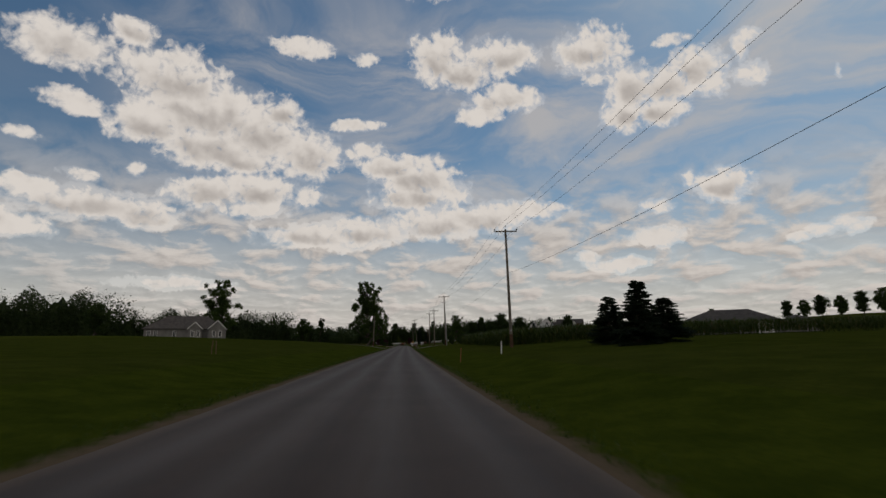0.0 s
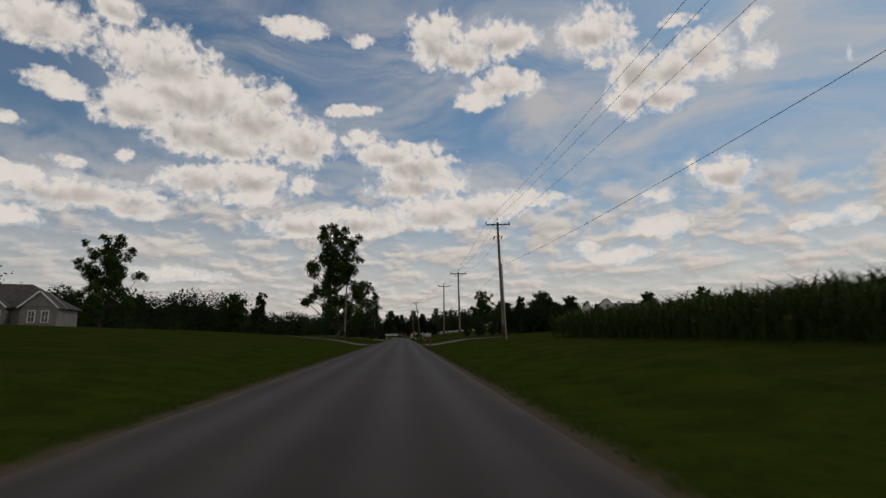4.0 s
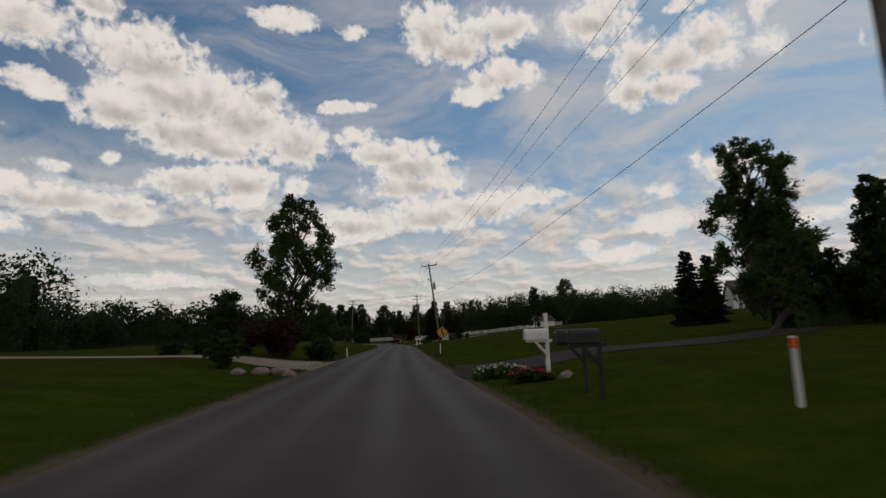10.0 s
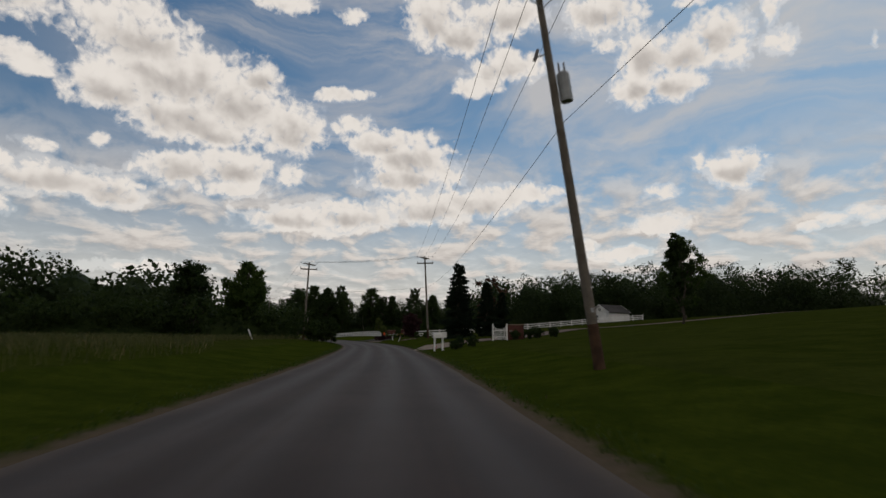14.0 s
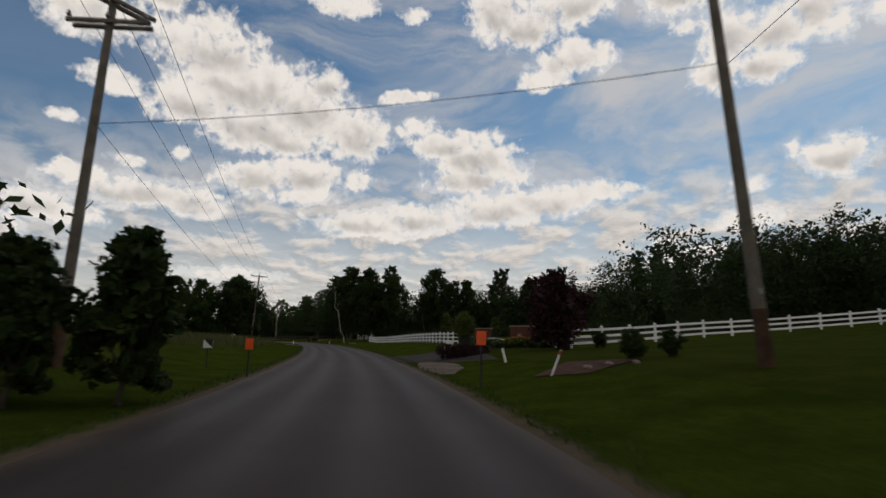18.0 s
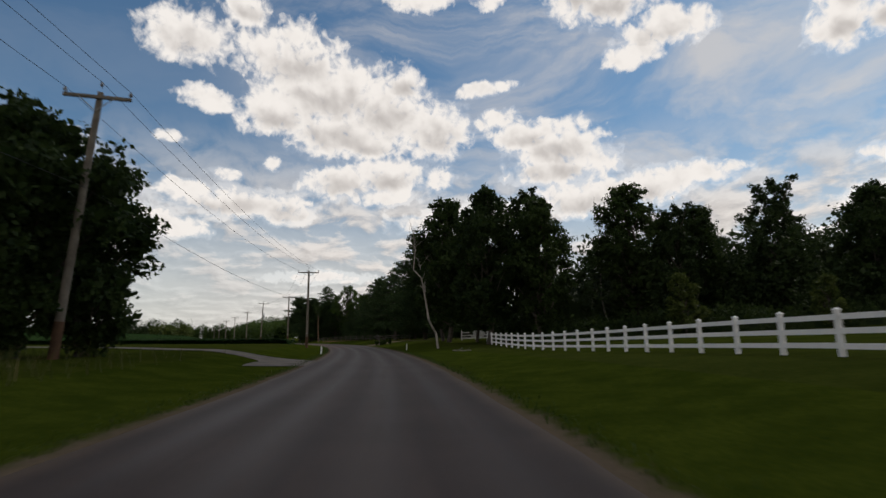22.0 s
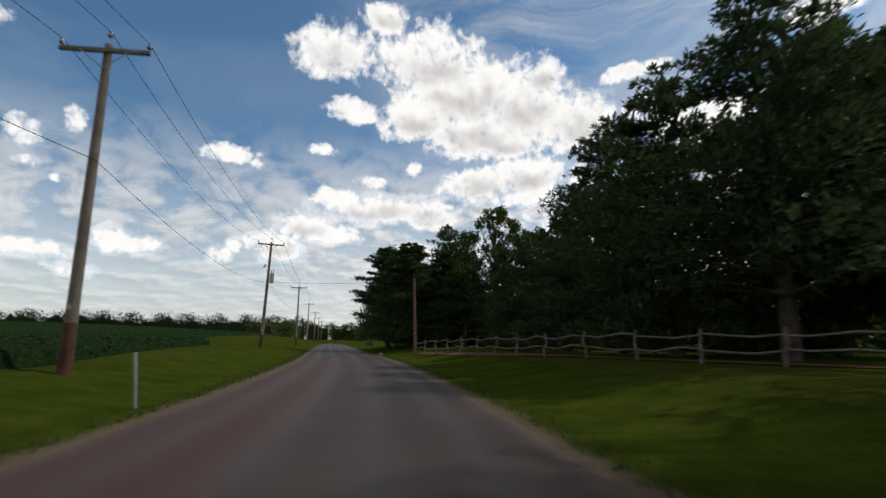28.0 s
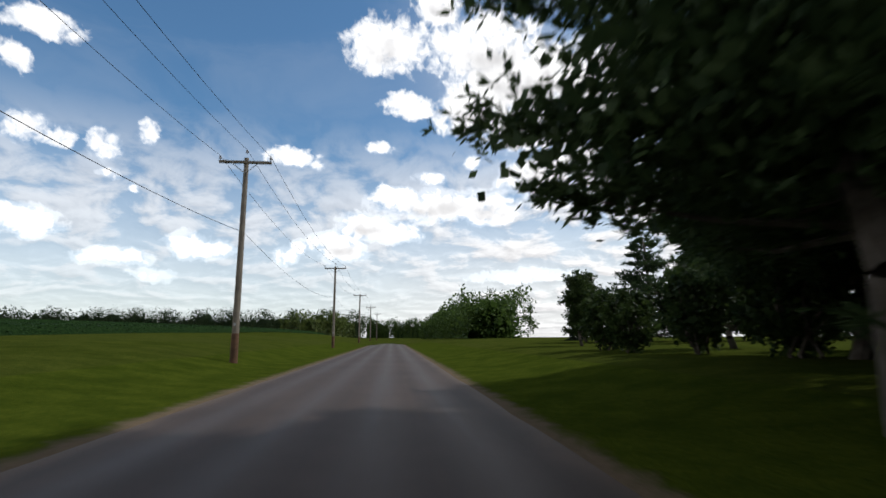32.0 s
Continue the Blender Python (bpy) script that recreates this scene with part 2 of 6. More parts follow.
def asphalt_material():
    m = Nodes("worn_asphalt")
    uv = m.node("ShaderNodeUVMap").outputs[0]
    part_ = m.node("ShaderNodeSeparateXYZ")
    m.link(uv, part_.inputs[0])
    d = part_.outputs[0]
    at = m.place()
    stone = m.noise(60.0, 3, 0.7, at)
    patch = m.noise(0.35, 5, 0.6, at)
    stretch = m.node("ShaderNodeMapping")
    stretch.inputs["Scale"].default_value = (1.2, 0.05, 1.0)
    m.link(uv, stretch.inputs[0])
    streak = m.noise(2.0, 4, 0.6, stretch.outputs[0])
    col = m.mix(m.remap(patch, 0.3, 0.7), (0.042, 0.031, 0.027), (0.058, 0.043, 0.038))
    col = m.mix(m.remap(streak, 0.35, 0.7, 0, 0.6), col, (0.033, 0.026, 0.025))
    # polished wheel tracks, some sheen put into the colour, the strip between them darker
    worn = 0.0
    for c in (-2.0, -0.7, 0.7, 2.0):
        w = m.remap(m.math("ABSOLUTE", m.math("SUBTRACT", d, c)), 0.0, 0.62, 1.0, 0.0)
        worn = w if worn == 0.0 else m.math("MAXIMUM", worn, w)
    worn = m.math("MULTIPLY", worn, m.remap(streak, 0.2, 0.7, 0.4, 1.0))
    col = m.mix(m.math("MULTIPLY", worn, 0.16), col, (0.072, 0.060, 0.056))
    # one lane resurfaced with redder stone round the bend
    wander = m.math("MULTIPLY", m.math("SUBTRACT", patch, 0.5), 1.2)
    relaid = m.math("MULTIPLY", m.remap(m.math("ADD", d, wander), -0.75, -0.45, 1.0, 0.0), m.math("MULTIPLY", m.remap(part_.outputs[1], 478.0, 486.0), m.remap(part_.outputs[1], 536.0, 548.0, 1.0, 0.0)))
    col = m.mix(m.math("MULTIPLY", relaid, 0.8), col, (0.062, 0.032, 0.026))
    dirt = m.remap(m.math("ADD", m.math("ABSOLUTE", d), m.math("MULTIPLY", patch, 0.8)), 3.05, 3.45)
    col = m.mix(m.math("MULTIPLY", dirt, 0.7), col, (0.09, 0.066, 0.048))
    m.bump(stone, 0.35, 0.006)
    rough = m.math("SUBTRACT", 0.72, m.math("MULTIPLY", worn, 0.14))
    return m.done(col, rough, 0.0, 0.12)


def verge_material():
    m = Nodes("verge_grass")
    uv = m.node("ShaderNodeUVMap").outputs[0]
    part_ = m.node("ShaderNodeSeparateXYZ")
    m.link(uv, part_.inputs[0])
    d = m.math("ABSOLUTE", part_.outputs[0])
    at = m.place()
    mid = m.noise(0.8, 5, 0.65, at)
    fine = m.noise(12.0, 4, 0.7, at)
    col = m.mix(m.remap(mid, 0.3, 0.7), (0.028, 0.039, 0.005), (0.050, 0.063, 0.008))
    col = m.mix(m.remap(fine, 0.35, 0.75, 0.0, 0.6), col, (0.015, 0.030, 0.004))
    edge = m.remap(m.math("ADD", d, m.math("MULTIPLY", m.math("SUBTRACT", m.noise(1.6, 5, 0.7, at), 0.5), 0.9)), 3.15, 3.6, 1.0, 0.0)
    col = m.mix(edge, col, m.mix(fine, (0.075, 0.054, 0.038), (0.14, 0.11, 0.076)))
    m.bump(m.math("ADD", fine, mid), 0.7, 0.06)
    return m.done(col, 0.95, 0.0, 0.0)


def crop_material():
    m = Nodes("crop_canopy")
    at = m.place()
    rows = m.noise(0.25, 4, 0.6, at)
    leaf = m.noise(7.0, 4, 0.7, at)
    col = m.mix(m.remap(leaf, 0.35, 0.7), (0.008, 0.020, 0.007), (0.026, 0.052, 0.017))
    col = m.mix(m.remap(rows, 0.35, 0.7, 0.0, 0.4), col, (0.020, 0.038, 0.012))
    m.bump(leaf, 1.0, 0.25)
    return m.done(col, 0.95, 0.0, 0.0)


SOY_MASS = crop_material()
GRASS, ASPHALT, VERGE = grass_material(), asphalt_material(), verge_material()
GRAVEL = stained("pale_gravel", (0.085, 0.069, 0.056), (0.16, 0.134, 0.112), 0.7, 0.9, 0, 25, 0.6, 0.2, False)
CONCRETE = stained("driveway_concrete", (0.19, 0.138, 0.098), (0.28, 0.21, 0.152), 0.4, 0.85, 0, 18, 0.3, 0.3, False)
BRICK_PAVE = stained("red_paver_drive", (0.11, 0.066, 0.048), (0.17, 0.105, 0.078), 0.6, 0.85, 0, 9, 0.4, 0.3, False)
BLACKTOP = stained("driveway_blacktop", (0.026, 0.020, 0.018), (0.048, 0.037, 0.031), 0.5, 0.92, 0, 30, 0.4, 0.08, False)
SANDY = stained("sandy_gravel", (0.075, 0.052, 0.036), (0.16, 0.12, 0.09), 1.1, 0.95, 0, 22, 0.7, 0.1, False)
MULCH = stained("bark_mulch", (0.05, 0.022, 0.014), (0.11, 0.055, 0.035), 2.0, 0.95, 0, 22, 0.9, 0.1, False)
PINE_STRAW = stained("pine_needle_litter", (0.075, 0.034, 0.016), (0.16, 0.080, 0.042), 1.2, 0.95, 0, 20, 0.7, 0.1, False)
SOY = foliage("soybean_leaf", (0.010, 0.028, 0.007), (0.022, 0.050, 0.013), 0.25)
CORN = foliage("corn_leaf", (0.018, 0.034, 0.006), (0.048, 0.070, 0.014), 0.35, (0.11, 0.09, 0.035))
TALL_GRASS = foliage("tall_grass", (0.050, 0.062, 0.016), (0.105, 0.105, 0.035), 0.35, (0.19, 0.15, 0.07))
TURF_BLADE = foliage("turf_blade", (0.020, 0.042, 0.006), (0.046, 0.076, 0.010), 0.35, (0.10, 0.085, 0.04))
LEAF = foliage("summer_leaf", (0.020, 0.043, 0.009), (0.062, 0.100, 0.021), 0.4)
LEAF_DARK = foliage("dark_leaf", (0.015, 0.030, 0.009), (0.042, 0.066, 0.017), 0.42)
LEAF_WOODS = foliage("woods_leaf", (0.014, 0.027, 0.009), (0.034, 0.054, 0.016), 0.3)
LEAF_PALE = foliage("pale_leaf", (0.040, 0.060, 0.014), (0.095, 0.120, 0.030), 0.42)
NEEDLE = foliage("pine_needle", (0.018, 0.037, 0.016), (0.055, 0.086, 0.030), 0.42)
SPRUCE = foliage("spruce_needle", (0.008, 0.018, 0.010), (0.022, 0.036, 0.019), 0.2)
PURPLE = foliage("purple_leaf", (0.018, 0.008, 0.010), (0.050, 0.020, 0.022), 0.3)
RUST = foliage("rusty_leaf", (0.045, 0.022, 0.012), (0.10, 0.05, 0.03), 0.3)
BARK = stained("grey_bark", (0.045, 0.036, 0.028), (0.11, 0.095, 0.08), 3.0, 0.95, 0, 25, 0.9, 0.1)
BARE_BARK = stained("bare_pale_wood", (0.16, 0.14, 0.12), (0.32, 0.29, 0.25), 3.0, 0.9, 0, 25, 0.5, 0.2)
POLE_WOOD = stained("weathered_pole_wood", (0.10, 0.085, 0.068), (0.19, 0.165, 0.135), 2.0, 0.9, 0, 30, 0.6, 0.2)
POLE_BROWN = stained("brown_treated_wood", (0.085, 0.05, 0.032), (0.16, 0.10, 0.065), 2.0, 0.9, 0, 30, 0.6, 0.2)
POLE_FOOT = stained("treated_pole_foot", (0.050, 0.030, 0.020), (0.115, 0.064, 0.038), 2.5, 0.9, 0, 30, 0.6, 0.15)
RAIL_WOOD = stained("grey_rail_wood", (0.075, 0.064, 0.054), (0.15, 0.132, 0.115), 4.0, 0.9, 0, 30, 0.6, 0.2)
VINYL = stained("white_vinyl", (0.70, 0.69, 0.67), (0.82, 0.81, 0.80), 1.5, 0.45, 0, 20, 0.05, 0.5)
WHITE_PAINT = stained("white_paint", (0.62, 0.61, 0.58), (0.80, 0.79, 0.77), 2.0, 0.55, 0, 25, 0.12, 0.4)
SIDING = stained("white_siding", (0.58, 0.57, 0.55), (0.74, 0.73, 0.71), 0.8, 0.6, 0, 18, 0.1, 0.4)
SIDING_GREY = stained("grey_siding", (0.14, 0.133, 0.125), (0.22, 0.21, 0.20), 0.8, 0.7, 0, 18, 0.1, 0.3)
SHINGLE = stained("dark_shingle", (0.035, 0.032, 0.031), (0.075, 0.068, 0.064), 1.2, 0.9, 0, 14, 0.5, 0.2)
GLASS_DARK = stained("window_glass", (0.012, 0.014, 0.017), (0.025, 0.028, 0.032), 1.0, 0.15, 0, 6, 0.02, 0.6)
WIRE = stained("wire", (0.02, 0.02, 0.02), (0.045, 0.045, 0.045), 2.0, 0.6, 0.3, 10, 0.0)
STEEL = stained("galvanised_steel", (0.26, 0.27, 0.28), (0.42, 0.43, 0.44), 4.0, 0.5, 0.7, 30, 0.1)
IRON = stained("dark_iron", (0.02, 0.018, 0.016), (0.05, 0.042, 0.036), 4.0, 0.7, 0.5, 30, 0.3)
CERAMIC = stained("grey_ceramic", (0.10, 0.10, 0.11), (0.18, 0.18, 0.19), 4.0, 0.35, 0, 30, 0.0)
TANK = stained("transformer_paint", (0.25, 0.26, 0.26), (0.36, 0.37, 0.37), 3.0, 0.5, 0.1, 30, 0.1)
YELLOW = stained("sign_yellow", (0.50, 0.22, 0.010), (0.60, 0.28, 0.018), 1.5, 0.45, 0, 30, 0.02)
ORANGE = stained("fluorescent_orange", (0.80, 0.085, 0.01), (0.88, 0.12, 0.02), 1.5, 0.5, 0, 30, 0.02)
OLD_BOX = stained("weathered_box_paint", (0.055, 0.075, 0.07), (0.11, 0.13, 0.12), 3.0, 0.6, 0.1, 30, 0.2)
BLACK = stained("black_paint", (0.012, 0.012, 0.012), (0.028, 0.027, 0.026), 2.0, 0.55, 0, 30, 0.05)
RED = stained("red_paint", (0.30, 0.025, 0.02), (0.42, 0.04, 0.03), 2.0, 0.5, 0, 30, 0.05)
GREEN_SIGN = stained("green_sign", (0.01, 0.12, 0.05), (0.02, 0.17, 0.07), 2.0, 0.5, 0, 30, 0.02)
RUST_PAINT = stained("faded_orange", (0.22, 0.05, 0.015), (0.32, 0.09, 0.03), 2.0, 0.6, 0, 30, 0.05)
BRICK_RED = stained("red_brick", (0.085, 0.030, 0.022), (0.14, 0.052, 0.038), 5.0, 0.9, 0, 30, 0.5)
STONE = stained("field_stone", (0.14, 0.10, 0.085), (0.28, 0.22, 0.19), 3.0, 0.9, 0, 14, 0.6)
RUBBER = stained("rubber", (0.012, 0.012, 0.012), (0.025, 0.025, 0.025), 3.0, 0.8)
PETAL_ORANGE = foliage("orange_petal", (0.55, 0.13, 0.01), (0.75, 0.30, 0.03), 0.3)
PETAL_WHITE = foliage("white_petal", (0.55, 0.55, 0.50), (0.75, 0.74, 0.70), 0.3)
PETAL_RED = foliage("red_petal", (0.30, 0.015, 0.02), (0.45, 0.04, 0.05), 0.3)


def cloud_material():
    """Fair-weather heaps over a low, streaky deck, laid out by bearing and height above the horizon."""
    m = Nodes("cloud")
    off = m.vec("SUBTRACT", m.place(), (-25.0, 280.0, 0.0))
    way = m.vec("NORMALIZE", off)
    s = m.node("ShaderNodeSeparateXYZ")
    m.link(way, s.inputs[0])
    az = m.math("MULTIPLY", m.math("ARCTAN2", m.math("MULTIPLY", s.outputs[0], -1.0), s.outputs[1]), 57.2958)
    el = m.math("MULTIPLY", m.math("ARCSINE", s.outputs[2]), 57.2958)
    c = m.node("ShaderNodeCombineXYZ")
    m.link(az, c.inputs[0])
    m.link(el, c.inputs[1])
    at = c.outputs[0]
    warp_n = m.node("ShaderNodeTexNoise")
    warp_n.inputs["Scale"].default_value, warp_n.inputs["Detail"].default_value, warp_n.inputs["Roughness"].default_value = 0.22, 4.0, 0.6
    m.link(at, warp_n.inputs["Vector"])
    warp = m.vec("MULTIPLY", m.vec("SUBTRACT", warp_n.outputs["Color"], (0.5, 0.5, 0.5)), (3.0, 2.2, 0.0))
    p = m.vec("ADD", at, warp)
    heap, base = [-3.0], [0.0]

    def cloud(a, e, w, h):
        q = m.vec("MULTIPLY", m.vec("SUBTRACT", p, (a, e, 0.0)), (1 / w, 1 / h, 0.0))
        # small clouds are thin and ragged
        full = 1.0 if w > 2.2 else 0.62
        r = m.math("SUBTRACT", full, m.vec("DOT_PRODUCT", q, q))
        heap[0] = m.math("SMOOTH_MAX", heap[0], r, 0.3) if not isinstance(heap[0], float) else r
        # the flat underside of a larger heap is painted grey as its own shade
        if w > 2.2 and h > 1.2:
            tall = m.math("MULTIPLY_ADD", m.vec("DOT_PRODUCT", q, (0.0, -0.55, 0.0)), 1.0, 0.42)
            under = m.math("MULTIPLY", m.math("MAXIMUM", r, 0.0), tall)
            base[0] = under if isinstance(base[0], float) else m.math("SMOOTH_MAX", base[0], under, 0.15)

    cloud(39.5, 29.0, 3.9, 2.4)
    cloud(33.5, 32.2, 2.6, 1.4)
    cloud(29.2, 28.5, 5.8, 2.9)
    cloud(24.8, 25.7, 6.9, 3.3)
    cloud(37.4, 23.8, 2.7, 1.0)
    cloud(30.2, 23.2, 4.1, 2.2)
    cloud(24.1, 21.8, 5.6, 2.6)
    cloud(18.4, 24.4, 4.9, 3.5)
    cloud(13.1, 22.2, 4.3, 2.7)
    cloud(16.4, 26.8, 2.3, 1.4)
    cloud(20.9, 20.8, 5.1, 1.5)
    cloud(23.4, 16.5, 4.0, 1.7)
    cloud(18.4, 17.3, 4.5, 1.9)
    cloud(12.2, 17.4, 2.0, 1.3)
    cloud(19.6, 15.1, 3.8, 0.9)
    cloud(5.8, 23.0, 2.6, 0.9)
    cloud(2.6, 21.4, 3.9, 1.5)
    cloud(-1.1, 19.9, 5.0, 2.4)
    cloud(-0.4, 17.6, 5.0, 1.7)
    cloud(-5.3, 18.1, 2.1, 2.0)
    cloud(7.0, 26.2, 3.0, 0.7)
    cloud(35.0, 13.9, 5.9, 1.5)
    cloud(39.2, 14.6, 2.5, 0.9)
    cloud(29.9, 13.4, 3.4, 1.3)
    cloud(40.7, 15.5, 0.9, 0.5)
    cloud(35.6, 16.5, 1.9, 0.7)
    cloud(42.4, 11.7, 2.6, 1.5)
    cloud(39.5, 11.2, 2.5, 1.0)
    cloud(30.8, 18.0, 0.9, 0.8)
    cloud(40.7, 19.5, 1.4, 0.7)
    cloud(45.4, 9.3, 2.6, 1.4)
    cloud(49.5, 9.4, 0.9, 0.7)
    cloud(51.0, 8.5, 1.1, 1.1)
    cloud(25.6, 6.4, 4.7, 0.7)
    cloud(-9.3, 15.0, 5.1, 1.7)
    cloud(-14.3, 15.6, 3.7, 1.2)
    cloud(-3.3, 14.4, 5.5, 1.8)
    cloud(5.5, 13.3, 5.1, 1.6)
    cloud(-17.5, 16.0, 1.0, 0.8)
    cloud(12.0, 12.4, 5.1, 1.4)
    cloud(15.1, 34.8, 3.9, 1.0)
    cloud(6.0, 34.3, 2.1, 0.8)
    cloud(-4.1, 34.7, 3.6, 2.8)
    cloud(-7.6, 32.7, 3.9, 2.0)
    cloud(-12.7, 34.4, 4.9, 2.1)
    cloud(-15.9, 34.5, 2.1, 1.4)
    cloud(-12.5, 29.3, 4.1, 1.6)
    cloud(-9.6, 27.7, 2.8, 1.2)
    cloud(-15.8, 28.5, 1.7, 0.9)
    cloud(-24.6, 33.7, 3.8, 2.4)
    cloud(-27.4, 32.7, 2.2, 1.6)
    cloud(-24.3, 30.2, 1.6, 0.7)
    cloud(-28.8, 28.6, 3.0, 2.4)
    cloud(-32.8, 28.1, 3.0, 2.1)
    cloud(-27.8, 25.7, 2.7, 2.0)
    cloud(-31.3, 25.3, 2.8, 1.6)
    cloud(-36.0, 29.2, 2.4, 2.0)
    cloud(-37.1, 27.3, 1.3, 1.8)
    cloud(-41.3, 27.2, 1.8, 1.4)
    cloud(-40.8, 29.9, 0.9, 1.4)
    cloud(-34.8, 32.6, 2.2, 0.7)
    cloud(-41.7, 30.8, 1.4, 0.9)
    cloud(-48.4, 25.0, 0.4, 0.7)
    cloud(-36.2, 16.3, 2.5, 1.6)
    cloud(-33.0, 17.6, 0.9, 0.9)
    cloud(-29.1, 14.9, 1.7, 0.9)
    cloud(-21.2, 9.7, 1.8, 0.7)
    cloud(-24.1, 8.7, 3.5, 0.7)
    cloud(-28.8, 11.4, 2.5, 1.1)
    cloud(-45.7, 10.6, 1.5, 0.9)
    cloud(-43.6, 10.4, 1.2, 0.7)
    cloud(-41.5, 9.8, 1.3, 0.5)
    cloud(71.3, 25.7, 2.4, 0.9)
    cloud(73.6, 22.7, 1.1, 1.3)
    cloud(72.6, 17.4, 1.7, 1.3)
    cloud(70.4, 17.1, 1.1, 1.0)
    cloud(67.1, 17.1, 1.4, 1.4)
    cloud(66.9, 14.7, 1.0, 0.4)
    cloud(63.7, 19.2, 1.1, 1.2)
    cloud(64.8, 14.0, 0.5, 0.5)
    cloud(50.2, 18.4, 2.9, 0.8)
    cloud(47.6, 17.7, 0.9, 0.7)
    cloud(72.7, 10.0, 2.4, 1.1)
    cloud(66.5, 7.2, 2.6, 0.8)
    cloud(63.4, 5.8, 2.1, 0.7)
    cloud(59.2, 8.9, 2.5, 1.1)
    # unseen heaps added above the view; the first two, sunward, shade the southern road
    cloud(-57.0, 52.0, 8.5, 4.5)
    cloud(-46.5, 48.5, 7.0, 3.8)
    cloud(-22.0, 47.0, 5.5, 3.0)
    cloud(-4.0, 45.0, 6.5, 3.0)
    cloud(14.0, 47.5, 7.0, 3.2)
    cloud(34.0, 44.0, 7.5, 3.4)
    cloud(56.0, 45.0, 7.0, 3.4)
    cloud(-66.0, 36.0, 6.0, 3.5)
    puff = m.noise(0.42, 6, 0.56, at, 0.5)
    fluff = m.noise(1.1, 3.5, 0.52, at, 0.5)
    d = m.math("ADD", m.math("MAXIMUM", heap[0], -2.4), m.math("ADD", m.math("MULTIPLY", m.math("SUBTRACT", puff, 0.5), 3.4), m.math("MULTIPLY", m.math("SUBTRACT", fluff, 0.5), 2.2)))
    # the heaps go on all round, beyond those laid out above
    far_n = m.noise(0.085, 6, 0.6, m.vec("ADD", at, (13.0, 4.0, 0.0)))
    far = m.math("MULTIPLY", m.remap(far_n, 0.40, 0.50), m.math("MAXIMUM", m.remap(az, -88.0, -76.0, 1.0, 0.0), m.remap(az, 84.0, 92.0)))
    solid = m.math("MAXIMUM", m.remap(d, -0.85, 0.65), far)
    # billows are painted lit on the side of the sun and grey on the other
    billow = m.noise(0.45, 2.2, 0.5, at, 0.3)
    billow_sun = m.noise(0.45, 2.2, 0.5, m.vec("ADD", at, (-0.6, 0.9, 0.0)), 0.3)
    lit = m.math("SUBTRACT", billow, billow_sun)
    shade = m.math("ADD", m.math("MULTIPLY", base[0], 1.35), m.math("ADD", m.math("MULTIPLY", lit, -0.8), m.math("MULTIPLY", m.math("SUBTRACT", fluff, 0.5), -0.3)))
    shade = m.math("MULTIPLY", m.remap(shade, 0.05, 1.0), m.remap(m.math("ADD", heap[0], m.math("MULTIPLY", m.math("SUBTRACT", puff, 0.5), 1.2)), 0.0, 0.95))
    # a deck of small flat clouds that runs to the horizon, seen ever more edge-on, in a pale haze
    rows_ = m.node("ShaderNodeCombineXYZ")
    m.link(m.math("MULTIPLY", az, 0.21), rows_.inputs[0])
    m.link(m.math("MULTIPLY", m.math("LOGARITHM", m.math("ADD", m.math("MAXIMUM", el, 0.0), 5.0), 2.718), 7.0), rows_.inputs[1])
    deck_n = m.noise(1.0, 5, 0.56, rows_.outputs[0], 0.3)
    deck_shift = m.noise(1.0, 5, 0.56, m.vec("ADD", rows_.outputs[0], (-0.08, 0.22, 0.0)), 0.3)
    low = m.math("MULTIPLY", m.remap(el, 11.0, 24.0, 1.0, 0.0), m.remap(az, 22.0, 50.0, 1.0, 0.72))
    deck = m.math("MULTIPLY", m.remap(deck_n, 0.30, 0.60), low)
    haze = m.math("MULTIPLY", m.remap(el, 0.0, 22.0, 0.95, 0.0), m.remap(az, 25.0, 55.0, 1.0, 0.75))
    streak = m.noise(0.9, 5, 0.58, m.vec("MULTIPLY", p, (0.045, 0.13, 1.0)), 0.9)
    veil = m.math("MULTIPLY", m.remap(streak, 0.36, 0.70), m.math("MULTIPLY", m.remap(el, 30.0, 46.0, 0.72, 0.2), m.remap(az, 18.0, 40.0, 1.0, 0.10)))
    thin = m.math("MAXIMUM", haze, veil)
    cover = m.math("MAXIMUM", solid, m.math("MAXIMUM", deck, thin))
    heap_col = m.mix(shade, (0.97, 0.96, 0.945), (0.56, 0.545, 0.54))
    # the deck's sunward sides are painted lighter, its far sides greyer
    deck_col = m.mix(m.remap(m.math("SUBTRACT", deck_n, deck_shift), -0.15, 0.15), (0.60, 0.585, 0.58), (0.86, 0.845, 0.83))
    deck_col = m.mix(m.math("MULTIPLY", m.remap(deck_n, 0.30, 0.50), low), (0.73, 0.715, 0.70), deck_col)
    col = m.mix(m.remap(d, -0.9, -0.2), deck_col, heap_col)
    em = m.node("ShaderNodeEmission")
    m.link(col, em.inputs[0])
    em.inputs[1].default_value = 0.92
    clear = m.node("ShaderNodeBsdfTransparent")
    mx = m.node("ShaderNodeMixShader")
    m.link(cover, mx.inputs[0])
    m.link(clear.outputs[0], mx.inputs[1])
    m.link(em.outputs[0], mx.inputs[2])
    m.link(mx.outputs[0], m.out.inputs[0])
    return m.mat


# ---- mesh helpers ----
def mesh_of(name, verts, faces, material=None, smooth_faces=False):
    me = bpy.data.meshes.new(name)
    me.from_pydata([tuple(v) for v in verts], [], [tuple(int(i) for i in f) for f in faces])
    if material:
        me.materials.append(material)
    if smooth_faces:
        me.polygons.foreach_set("use_smooth", [True] * len(me.polygons))
    me.update()
    return me


